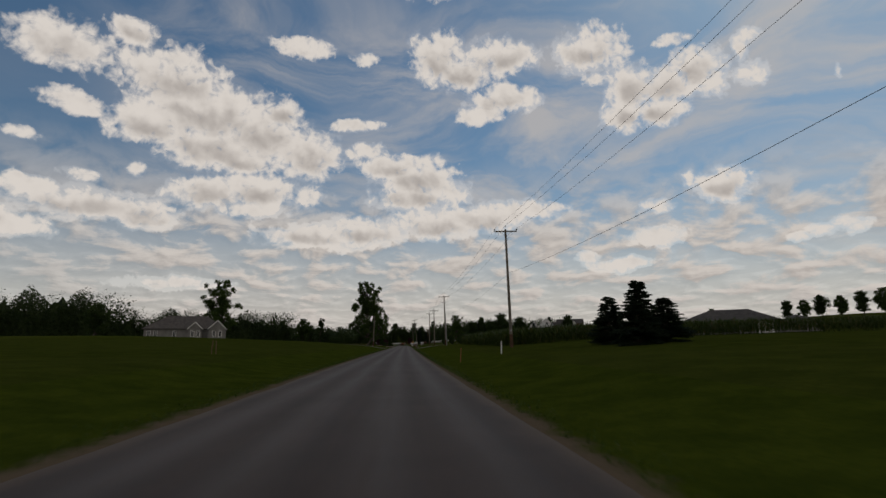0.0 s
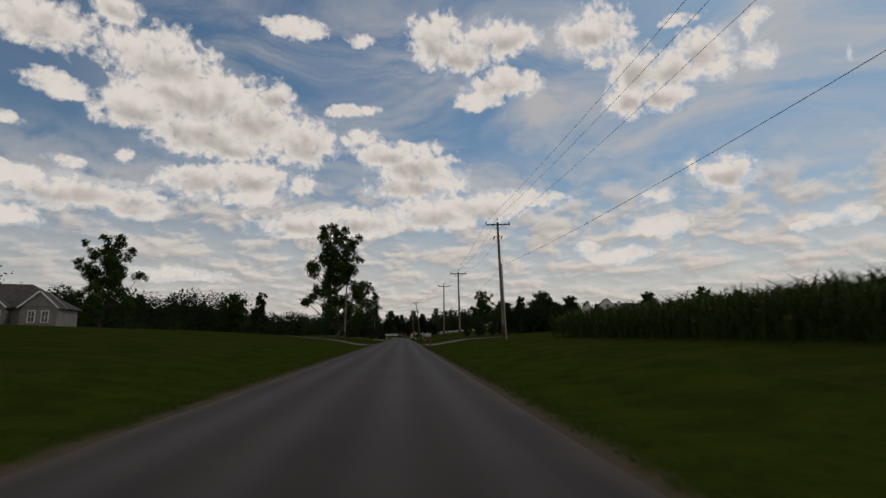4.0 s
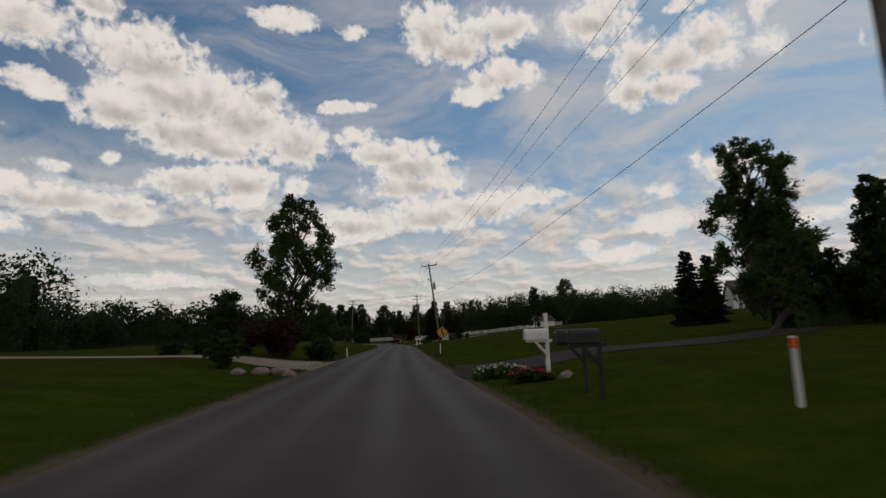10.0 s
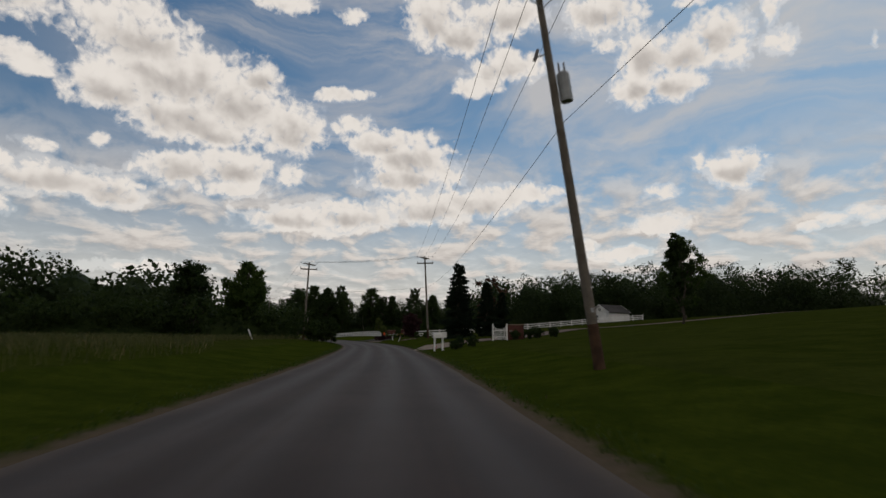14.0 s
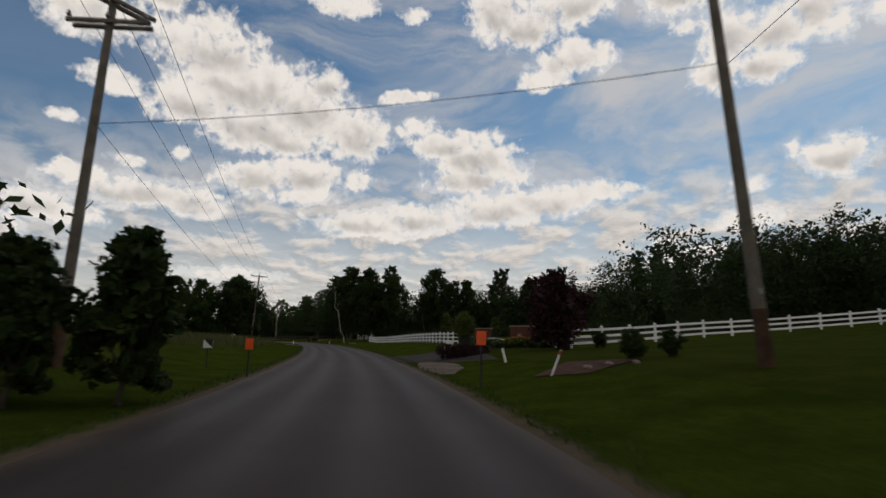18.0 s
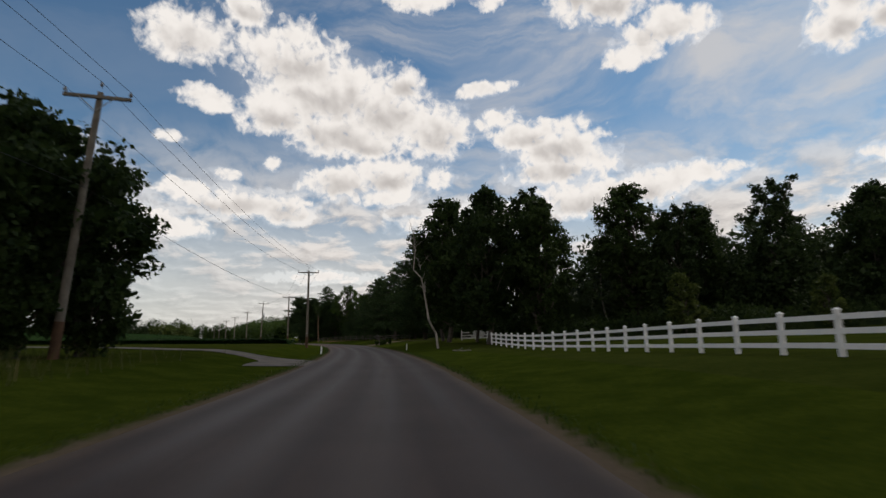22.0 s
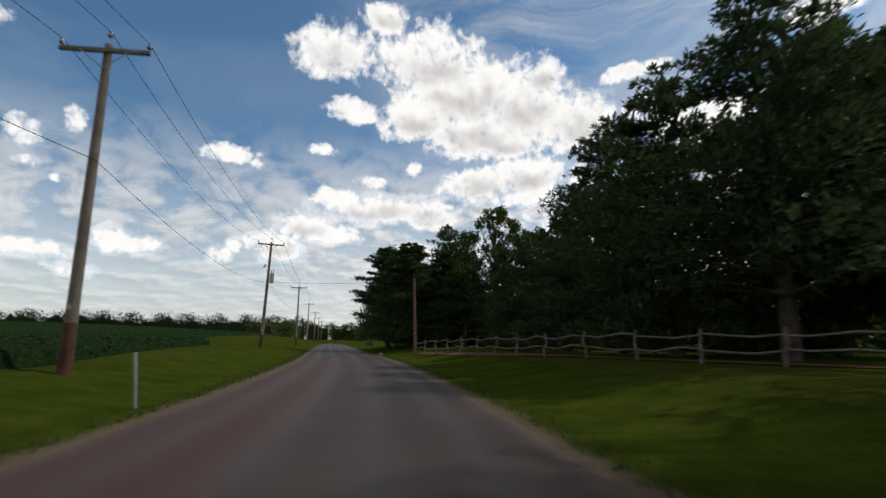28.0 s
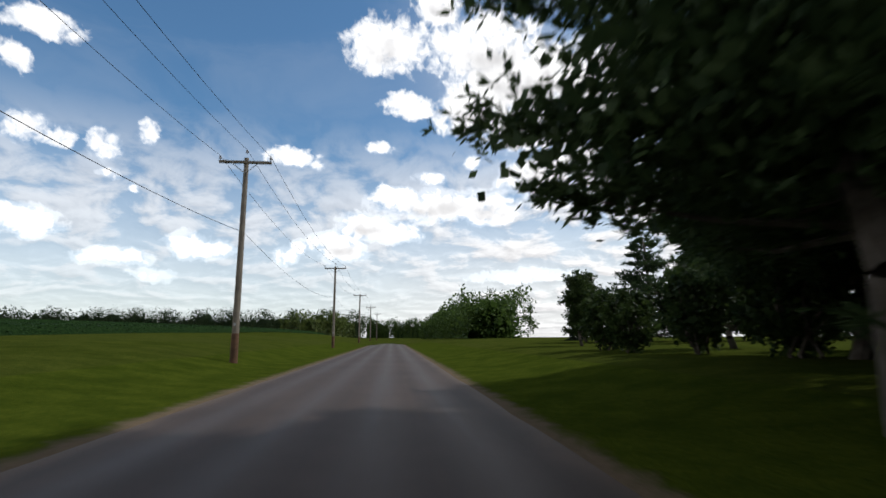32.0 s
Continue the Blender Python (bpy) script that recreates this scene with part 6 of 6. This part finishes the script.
# ---- vehicles ----
def wheel(parent, x, y, r=0.38, w=0.25):
    bm = bmesh.new()
    add_tube(bm, (x - w / 2, y, r), (x + w / 2, y, r), r, r, 18)
    t = part("tyre", bm, RUBBER, parent)
    part("rim", tube((x - w / 2 - 0.01, y, r), (x + w / 2 + 0.01, y, r), r * 0.6, r * 0.6, 12), STEEL, t)


def pickup(x, y, turn, paint, label):
    ob = thing("pickup_truck", (x, y, ground_z(x, y) + 0.02), label, "truck", turn=turn)
    side = [(-2.75, 0.45), (2.7, 0.45), (2.75, 0.75), (2.65, 1.05), (1.35, 1.15), (0.75, 1.78), (-0.65, 1.80), (-0.85, 1.15), (-2.75, 1.12)]
    bm = prism(side, 1.95)
    bmesh.ops.rotate(bm, verts=bm.verts, cent=(0, 0, 0), matrix=Matrix.Rotation(radians(90), 3, "Z"))
    part("body", bm, paint, ob)
    for sx in (-1, 1):
        part("side_window", prism([(1.18, 1.18), (0.70, 1.70), (-0.55, 1.70), (-0.66, 1.18)], 0.02), GLASS_DARK, ob).matrix_basis = pose(sx * 0.98, 0, 0, 0, 0, 90)
        part("headlight", box((0.36, 0.08, 0.2), (sx * 0.72, 2.72, 0.85), (0, 0, 0), 0.02), STEEL, ob)
        part("tail_light", box((0.16, 0.06, 0.32), (sx * 0.86, -2.76, 0.92), (0, 0, 0), 0.01), RED, ob)
        for wy in (1.75, -1.75):
            wheel(ob, sx * 0.86, wy)
    part("windscreen", box((1.6, 0.03, 0.82), (0, 1.08, 1.46), (44, 0, 0)), GLASS_DARK, ob)
    part("bumper", box((1.9, 0.18, 0.22), (0, 2.80, 0.55), (0, 0, 0), 0.03), STEEL, ob)
    part("bumper", box((1.9, 0.18, 0.22), (0, -2.82, 0.55), (0, 0, 0), 0.03), STEEL, ob)


pickup(56.6, 213.5, 100, WHITE_PAINT, "white pickup truck parked before the garage")
pickup(53.6, 214.5, 85, BLACK, "dark pickup truck parked on the gravel")

tank = thing("propane_tank", (74.0, 209.0, ground_z(74, 209)), "white propane tank on low feet", "tank", turn=10)
bm = bmesh.new()
add_tube(bm, (-1.2, 0, 0.75), (1.2, 0, 0.75), 0.48, 0.48, 16)
add_ball(bm, (-1.2, 0, 0.75), (0.36, 0.48, 0.48), 2)
add_ball(bm, (1.2, 0, 0.75), (0.36, 0.48, 0.48), 2)
part("vessel", bm, WHITE_PAINT, tank)
part("dome", tube((0, 0, 1.2), (0, 0, 1.38), 0.16, 0.14, 10), WHITE_PAINT, tank)
for s in (-0.8, 0.8):
    part("foot", box((0.12, 0.7, 0.4), (s, 0, 0.15), (0, 0, 0), 0.01), STEEL, tank)


# ---- mailboxes, signs and markers ----
def letter_box(parent, at, turn, paint, door_mat, flag=True, size=1.0, bars=0, bar_mat=None):
    """A round-topped mailbox whose door looks along -y of its own."""
    w, h, d = 0.17 * size, 0.24 * size, 0.52 * size
    out = [(-w / 2, 0), (w / 2, 0), (w / 2, h * 0.62)] + [(w / 2 * math.cos(a), h * 0.62 + h * 0.38 * math.sin(a)) for a in np.linspace(0.3, math.pi - 0.3, 7)] + [(-w / 2, h * 0.62)]
    m = pose(*at, 0, 0, turn)
    b = part("box_body", prism(out, d), paint, parent)
    b.matrix_basis = m
    dr = part("door", prism([(x * 0.97, z * 0.98 + 0.003) for x, z in out], 0.02), door_mat, b)
    dr.location = (0, -d / 2 - 0.012, 0)
    part("latch", box((0.03, 0.03, 0.05), (0, -d / 2 - 0.035, h * 0.8), (0, 0, 0), 0.005), STEEL, b)
    if flag:
        fl = bmesh.new()
        add_box(fl, (0.012, 0.16, 0.025), (-w / 2 - 0.012, -0.02, h * 0.55))
        add_box(fl, (0.012, 0.05, 0.07), (-w / 2 - 0.012, 0.05, h * 0.55 + 0.02))
        part("flag", fl, RED, b, "small red signal flag")
    for i in range(bars):
        part("number_bar", box((0.006, 0.035, 0.07), (-w / 2 - 0.006, -0.12 + 0.075 * i, h * 0.30)), bar_mat or BLACK, b, "unreadable number mark")
    return b


def post_mailbox(x, y, turn, wood, paint, label, tall=1.05, thick=0.10, bars=0, size=1.15, brace=True, tilt=0.0):
    """A mailbox on the arm of one post; the door faces the road."""
    ob = thing("mailbox", (x, y, surface(x, y)), label, "mailbox")
    ob.matrix_basis = pose(x, y, surface(x, y), 0, tilt, turn)
    part("post", box((thick, thick, tall + 0.4), (0, 0.18, (tall - 0.1) / 2), (0, 0, 0), 0.008), wood, ob)
    part("arm", box((thick * 0.8, 0.75, 0.08), (0, -0.05, tall - 0.05), (0, 0, 0), 0.008), wood, ob)
    if brace:
        part("brace", box((thick * 0.7, 0.07, 0.50), (0, 0.02, tall - 0.27), (42, 0, 0), 0.005), wood, ob)
    letter_box(ob, (0, -0.12, tall - 0.01), 0, paint, paint, True, size, bars, VINYL if paint is not WHITE_PAINT else BLACK)
    return ob


ROADSIDE = -88
post_mailbox(0.55, 130.6, ROADSIDE, POLE_BROWN, BLACK, "dark mailbox on a thick brown wooden post", 1.22, 0.14)
post_mailbox(0.35, 122.6, ROADSIDE, POLE_BROWN, TANK, "grey mailbox on a thin wooden post", 1.15, 0.07, 4, 1.3)
post_mailbox(0.75, 178.6, ROADSIDE, BLACK, BLACK, "black mailbox on a dark post", 1.1, 0.08)
post_mailbox(0.85, 179.8, ROADSIDE, BLACK, BLACK, "black mailbox on a dark post", 1.1, 0.08)
m1 = post_mailbox(1.0, 183.4, ROADSIDE, WHITE_PAINT, WHITE_PAINT, "white mailbox on a white post with a red reflector", 1.12, 0.11, 0, 1.3)
part("post_top", box((0.11, 0.11, 0.62), (0, 0.18, 1.55), (0, 0, 0), 0.01), WHITE_PAINT, m1)
part("reflector", box((0.06, 0.012, 0.16), (0, 0.118, 1.68)), RED, m1, "red reflector strips")
for k in range(4):
    part("number_bar", box((0.05, 0.008, 0.085), (0, 0.122, 0.98 - 0.12 * k)), BLACK, m1, "unreadable number mark")
post_mailbox(-48.87, 427.86, -62, RAIL_WOOD, IRON, "dark mailbox on a wooden post among shrubs", 1.2, 0.10, 0, 1.15)
m2 = post_mailbox(-96.1, 488.3, -50, POLE_WOOD, OLD_BOX, "dented dark grey-green mailbox leaning on a wooden post", 0.76, 0.10, 0, 1.4, False, -3)
part("number_plate", box((0.01, 0.34, 0.10), (-0.15, -0.12, 0.82)), GREEN_SIGN, m2, "green number plate")
for k in range(4):
    part("number_bar", box((0.008, 0.03, 0.06), (-0.158, -0.24 + 0.075 * k, 0.82)), VINYL, m2, "unreadable number mark")


def fancy_mailbox():
    x, y = -1.05, 270.4
    ob = thing("mailbox", (x, y, surface(x, y)), "large white mailbox on a white two-post stand", "mailbox")
    ob.matrix_basis = pose(x, y, surface(x, y), 0, 0, -86)
    for px, py in ((0.0, -0.32), (0.0, 0.30)):
        bm = box((0.13, 0.13, 1.35), (px, py, 0.52), (0, 0, 0), 0.012)
        add_box(bm, (0.18, 0.18, 0.03), (px, py, 1.14))
        add_box(bm, (0.16, 0.16, 0.04), (px, py, 1.19))
        add_ball(bm, (px, py, 1.30), (0.06, 0.06, 0.075), 2)
        add_tube(bm, (px, py, 1.2), (px, py, 1.26), 0.05, 0.03, 8)
        part("post", bm, WHITE_PAINT, ob)
    part("shelf", box((0.30, 0.95, 0.06), (0.0, 0.0, 1.0), (0, 0, 0), 0.012), WHITE_PAINT, ob)
    part("paper_box", box((0.22, 0.36, 0.42), (0.02, 0.42, 1.22), (0, 0, 0), 0.012), WHITE_PAINT, ob)
    letter_box(ob, (0.0, -0.08, 1.03), 0, WHITE_PAINT, TANK, True, 1.35)
    flag = thing("little_flag", (x - 0.15, y - 0.35, surface(x, y)), "small red and white striped flag on a stick", "flag")
    part("stick", tube((0, 0, -0.1), (0, 0, 0.5), 0.006, sides=5), POLE_WOOD, flag)
    for k in range(5):
        part("stripe", box((0.03, 0.004, 0.30), (-0.02 - 0.03 * k, 0.02 * math.sin(k), 0.28), (0, 6 * k, 0)), RED if k % 2 else VINYL, flag)


fancy_mailbox()


def marker(x, y, tall, lean, paint, label, top=None, wide=0.09):
    ob = thing("marker_post", (x, y, surface(x, y)), label, "marker post")
    ob.matrix_basis = pose(x, y, surface(x, y), 0, lean, random.uniform(0, 40))
    bm = box((wide, 0.03, tall + 0.2), (0, 0, (tall - 0.2) / 2), (0, 0, 0), 0.008)
    add_box(bm, (0.02, 0.05, tall), (0, 0.02, tall / 2))
    part("stake", bm, paint, ob)
    if top:
        part("band", box((wide + 0.006, 0.045, 0.14), (0, 0.0, tall - 0.1)), top, ob)


marker(2.5, 175.5, 0.95, 2, WHITE_PAINT, "white roadside marker with an orange top", ORANGE, 0.12)
marker(-0.2, 212.2, 0.80, 1, WHITE_PAINT, "white roadside marker post")
marker(-7.9, 212.0, 0.75, -3, WHITE_PAINT, "white roadside marker post")
marker(-41.5, 393.4, 0.62, 2, WHITE_PAINT, "short white roadside marker", None, 0.13)
marker(-36.4, 401.2, 0.66, 2, WHITE_PAINT, "thin white roadside marker", None, 0.07)
marker(-5.3, 314.7, 0.60, -14, WHITE_PAINT, "leaning white plastic pipe marker", None, 0.11)
marker(-4.4, 308.4, 0.85, 28, WHITE_PAINT, "leaning white stake by the bare soil", RED, 0.06)
marker(-68.6, 443.4, 1.05, -8, STEEL, "leaning grey fibreglass cable marker", None, 0.045)
marker(-20.6, 290.0, 1.2, -22, WHITE_PAINT, "leaning white pipe in rough grass", None, 0.14)
marker(3.1, 34.3, 0.95, 3, RUST_PAINT, "thin faded orange cable marker on the lawn", None, 0.035)
marker(6.2, 36.5, 0.9, 2, WHITE_PAINT, "white cable marker on the lawn", None, 0.09)
marker(-12.6, 34.0, 0.85, -2, POLE_BROWN, "brown wooden survey stake on the lawn", None, 0.06)
marker(-13.2, 34.8, 0.85, 4, POLE_BROWN, "brown wooden survey stake on the lawn", None, 0.06)


def bend_sign():
    x, y = -0.35, 207.6
    ob = thing("warning_sign", (x, y, surface(x, y)), "yellow diamond warning sign with a black winding arrow", "road sign")
    ob.matrix_basis = pose(x, y, surface(x, y), 0, 1.5, 2)
    bm = bmesh.new()
    add_box(bm, (0.055, 0.012, 2.5), (0, 0.02, 0.85))
    add_box(bm, (0.012, 0.05, 2.5), (-0.025, 0.04, 0.85))
    add_box(bm, (0.012, 0.05, 2.5), (0.025, 0.04, 0.85))
    part("post", bm, IRON, ob)
    plate = part("plate", box((0.62, 0.008, 0.62), (0, 0, 1.72), (0, 45, 0), 0.003), YELLOW, ob)
    for at, ln, tilt in (((0.10, -0.008, 1.50), 0.20, 0), ((0.035, -0.008, 1.66), 0.27, -48), ((-0.035, -0.008, 1.80), 0.16, 0)):
        part("arrow_stroke", box((0.10, 0.006, ln), at, (0, tilt, 0)), BLACK, plate)
    part("arrow_head", prism([(-0.16, 1.85), (0.09, 1.85), (-0.035, 2.05)], 0.006), BLACK, plate).location = (0, -0.008, 0)


bend_sign()


def orange_sign(x, y, tall, turn, label):
    ob = thing("utility_sign", (x, y, surface(x, y)), label, "sign")
    ob.matrix_basis = pose(x, y, surface(x, y), 0, 1.0, turn)
    bm = box((0.05, 0.025, tall + 0.3), (0, 0.02, (tall - 0.3) / 2))
    add_box(bm, (0.02, 0.05, tall + 0.3), (0, 0.045, (tall - 0.3) / 2))
    part("post", bm, BLACK, ob, "dark steel stake")
    part("plate", box((0.27, 0.012, 0.38), (0, -0.002, tall - 0.17), (0, 0, 0), 0.004), ORANGE, ob, "plain fluorescent orange plate")


orange_sign(-6.5, 307.2, 1.5, 8, "fluorescent orange plate on a dark stake in the grass")
orange_sign(-14.5, 310.6, 1.28, 12, "fluorescent orange plate on a dark stake in the grass")
small = thing("small_sign", (-17.1, 312.8, surface(-17.1, 312.8)), "small black and white square sign on a stake", "sign", turn=10)
part("stake", box((0.03, 0.03, 1.1), (0, 0.02, 0.45)), BLACK, small)
part("plate", box((0.34, 0.012, 0.34), (0, 0, 0.95), (0, 0, 0), 0.003), WHITE_PAINT, small)
part("dark_half", prism([(-0.17, 1.12), (0.17, 1.12), (0.17, 0.80)], 0.006), BLACK, small).location = (0, -0.01, 0)


# ---- garden things ----
def picket_panel(x, y, turn):
    ob = thing("picket_panel", (x, y, surface(x, y)), "white picket fence panel with a dipped top", "fence panel", turn=turn)
    ob.matrix_basis = ob.matrix_basis @ Matrix.Diagonal((0.66, 1, 0.92, 1))
    for s in (-0.95, 0.95):
        part("post", box((0.13, 0.13, 1.65), (s, 0, 0.62), (0, 0, 0), 0.01), WHITE_PAINT, ob)
        part("finial", add_ball(bmesh.new(), (s, 0, 1.50), (0.07, 0.07, 0.08), 2), WHITE_PAINT, ob)
    for h in (0.35, 0.95):
        part("rail", box((1.8, 0.05, 0.09), (0, 0.05, h)), WHITE_PAINT, ob)
    for i in range(10):
        u = -0.79 + 1.58 * i / 9
        h = 1.05 + 0.28 * (u / 0.8) ** 2
        p = part("picket", prism([(-0.035, 0.1), (0.035, 0.1), (0.035, h), (0, h + 0.06), (-0.035, h)], 0.02), WHITE_PAINT, ob)
        p.location = (u, 0, 0)


def brick_pier(x, y, turn, w, d, h, label, panel=True):
    ob = thing("brick_pier", (x, y, surface(x, y)), label, "pier", turn=turn)
    part("core", box((w - 0.03, d - 0.03, h + 0.2), (0, 0, h / 2 - 0.1)), MULCH, ob)
    rows = int(h / 0.075)
    brick_me = bpy.data.meshes.new("brick")
    b = box((0.20, 0.10, 0.062), (0, 0, 0), (0, 0, 0), 0.004)
    b.to_mesh(brick_me)
    b.free()
    brick_me.materials.append(BRICK_RED)
    for r in range(rows):
        z = 0.04 + r * 0.075
        n = int(w / 0.21)
        for i in range(n):
            ox = -w / 2 + 0.105 + i * 0.21 + (0.05 if r % 2 else -0.02)
            if abs(ox) < w / 2 - 0.06:
                o = part("brick", brick_me, BRICK_RED, ob)
                o.location = (ox, -d / 2 + 0.035, z)
    part("cap", box((w + 0.1, d + 0.1, 0.07), (0, 0, h + 0.03), (0, 0, 0), 0.01), CONCRETE, ob)
    if panel:
        part("number_bar", box((0.26, 0.02, 0.18), (-w * 0.22, -d / 2 - 0.025, h * 0.58)), STONE, ob, "unreadable pale number mark")


picket_panel(4.5, 274.4, -28)
brick_pier(6.0, 275.2, -24, 1.5, 0.5, 1.25, "low red brick pier beside the driveway")


def flower_bed(x, y, w, d, leaf, petal, n, label, seed, tall=0.5):
    rng = np.random.default_rng(seed)
    ob = thing("flower_bed", (x, y, surface(x, y)), label, "flowers")
    p = rng.uniform(-1, 1, (n, 2)) * (w / 2, d / 2)
    z = rng.uniform(0.1, tall, n) * (1 - 0.4 * (np.abs(p[:, 0]) / (w / 2)) ** 2)
    part("leaves", quads_mesh("leaves", leaves(np.column_stack([p, z * 0.85]), 0.09, rng), leaf), leaf, ob)
    k = n // 3
    q = np.column_stack([p[:k], z[:k] * 0.9 + 0.08])
    part("blossoms", quads_mesh("blossoms", leaves(q, 0.055, rng, 0.4), petal), petal, ob)


flower_bed(-3.7, 325.6, 2.2, 1.4, LEAF, PETAL_ORANGE, 1400, "bed of orange day flowers by the fence", 401, 0.75)
flower_bed(-5.3, 326.0, 2.0, 1.3, LEAF, PETAL_WHITE, 1500, "bed of white flowers by the fence", 402, 0.7)
flower_bed(-1.6, 324.4, 2.2, 1.2, LEAF_DARK, PETAL_WHITE, 1100, "bed of pale flowers along the paddock fence", 403, 0.7)
flower_bed(0.6, 183.2, 1.2, 0.8, LEAF_DARK, PETAL_RED, 500, "clump of red flowers at the mailbox", 404, 0.35)
flower_bed(0.2, 185.4, 1.8, 1.4, LEAF, PETAL_WHITE, 700, "clump of white flowers beside the driveway", 405, 0.4)
flower_bed(-2.6, 325.4, 1.2, 0.9, LEAF, PETAL_RED, 600, "clump of red flowers in the bed", 406, 0.8)
flower_bed(-6.9, 333.2, 1.5, 1.2, LEAF, PETAL_ORANGE, 900, "flowering shrub at the end of the fence", 407, 1.25)

flower_bed(-6.5, 330.9, 1.8, 1.2, LEAF, PETAL_WHITE, 1300, "bed of white flowers beside the brick pier", 408, 0.8)
brick_pier(-2.9, 327.9, -18, 2.3, 0.45, 1.35, "low red brick wall with a number tile")
brick_pier(-5.9, 332.0, -18, 1.5, 0.45, 1.3, "low red brick pier across the driveway", False)

urn = thing("planter", (-7.1, 322.4, surface(-7.1, 322.4)), "tall planter with a round clipped bush", "planter")
bm = bmesh.new()
add_tube(bm, (0, 0, 0), (0, 0, 0.9), 0.26, 0.36, 14)
add_tube(bm, (0, 0, 0.88), (0, 0, 0.98), 0.40, 0.40, 14)
part("pot", bm, BLACK, urn)
rng_u = np.random.default_rng(411)
part("bush", quads_mesh("bush", leaves(in_blobs([(0, 0, 1.60, 0.62, 0.62, 0.80)], 3600, rng_u, 0.3), 0.06, rng_u), LEAF_PALE), LEAF_PALE, urn)
hedge = thing("hedge", (-7.2, 321.8, surface(-7.2, 321.8)), "low dark clipped hedge round the planter", "hedge")
part("leaves", quads_mesh("leaves", leaves(in_blobs([(-0.9, 0, 0.3, 0.6, 0.6, 0.42), (0, -0.2, 0.3, 0.7, 0.6, 0.42), (0.9, 0.0, 0.3, 0.6, 0.6, 0.42)], 3600, rng_u, 0.3), 0.055, rng_u), PURPLE), PURPLE, hedge)
board = thing("address_sign", (-8.0, 322.3, surface(-8.0, 322.3) - 0.2), "white sign post with a small green plate", "sign", turn=8)
part("post", box((0.10, 0.10, 1.3), (-0.2, 0.02, 0.55), (0, 0, 0), 0.01), WHITE_PAINT, board)
part("panel", box((0.50, 0.05, 0.42), (0, 0, 0.98), (0, 0, 0), 0.01), WHITE_PAINT, board)
part("plate", box((0.40, 0.012, 0.15), (0.02, -0.034, 0.92)), GREEN_SIGN, board)
for k in range(4):
    part("number_bar", box((0.03, 0.006, 0.08), (-0.10 + 0.08 * k, -0.045, 0.92)), VINYL, board, "unreadable number mark")

rng_s = np.random.default_rng(421)


def stone(x, y, size, label="rounded reddish field stone"):
    ob = thing("stone", (x, y, surface(x, y)), label, "stone")
    bm = bmesh.new()
    bmesh.ops.create_icosphere(bm, subdivisions=2, radius=1.0)
    for v in bm.verts:
        v.co *= 1 + 0.25 * noise.noise(v.co * 1.4 + Vector((x, y, 0)))
    bmesh.ops.scale(bm, vec=(size, size * 0.8, size * 0.6), verts=bm.verts)
    bmesh.ops.translate(bm, vec=(0, 0, size * 0.3), verts=bm.verts)
    part("stone", bm, STONE, ob)


for x, y, k in ((-8.0, 190.4, 0.42), (-8.7, 190.0, 0.36), (-7.5, 189.6, 0.28), (-9.4, 189.4, 0.3), (1.5, 182.9, 0.18), (1.7, 183.3, 0.16), (-3.3, 308.6, 0.15), (-2.6, 308.9, 0.14), (-1.9, 308.5, 0.12), (-86.0, 476.2, 0.2)):
    stone(x, y, k)


def fallen_log(x, y, turn, ln, r, label):
    ob = thing("log", (x, y, surface(x, y) + r * 0.7), label, "log", turn=turn)
    bm = bmesh.new()
    limb(bm, (-ln / 2, 0, 0), (ln / 2, 0, 0), r, r * 0.7, rng_s, 4, 8)
    part("stem", bm, BARE_BARK, ob)
    part("stub", tube((0.1 * ln, 0, 0), (0.2 * ln, 0.2, 0.22), r * 0.5, r * 0.3, 6), BARE_BARK, ob)


fallen_log(-29.4, 391.6, 10, 1.0, 0.05, "pale fallen branch on the lawn")
fallen_log(-28.9, 391.9, -14, 0.8, 0.04, "pale fallen branch on the lawn")
sheet("soil_patch", [(-4.2, 308.2), (-2.4, 310.4)], [0.9, 1.3], MULCH, "bare brown soil patch", "soil", 0.03)


def dead_tree(x, y, tall, lean, turn, seed, label):
    rng = np.random.default_rng(seed)
    ob = thing("dead_tree", (x, y, surface(x, y)), label, "tree", turn=turn)
    bm = bmesh.new()
    tip = Vector((-lean, 0.3, tall))
    limb(bm, (0, 0, -0.2), tuple(tip * 0.45 + Vector((-0.15, 0, 0))), 0.12, 0.08, rng, 4, 8)
    limb(bm, tuple(tip * 0.45 + Vector((-0.15, 0, 0))), tuple(tip), 0.08, 0.015, rng, 5, 6)
    for k in range(22):
        u = rng.uniform(0.4, 0.97)
        a = tip * u
        out = Vector((rng.normal() - 0.3, rng.normal(), rng.uniform(0.5, 1.5))).normalized() * rng.uniform(1.0, 2.6) * (1.2 - u)
        limb(bm, tuple(a), tuple(a + out), 0.035 * (1.3 - u) + 0.008, 0.006, rng, 3, 4)
        limb(bm, tuple(a + out * 0.6), tuple(a + out * 0.6 + Vector(rng.normal(size=3)) * 0.5 + Vector((0, 0, 0.4))), 0.012, 0.004, rng, 2, 3)
    part("trunk", bm, BARE_BARK, ob)


dead_tree(-33.0, 400.0, 12.0, 2.6, 12, 431, "leaning bare dead tree with pale bark")
dead_tree(-17.2, 410.0, 15.0, 0.4, 80, 432, "bare dead tree top among the leaves")
dead_tree(-9.4, 409.0, 14.0, -0.6, 200, 433, "bare dead tree top among the leaves")
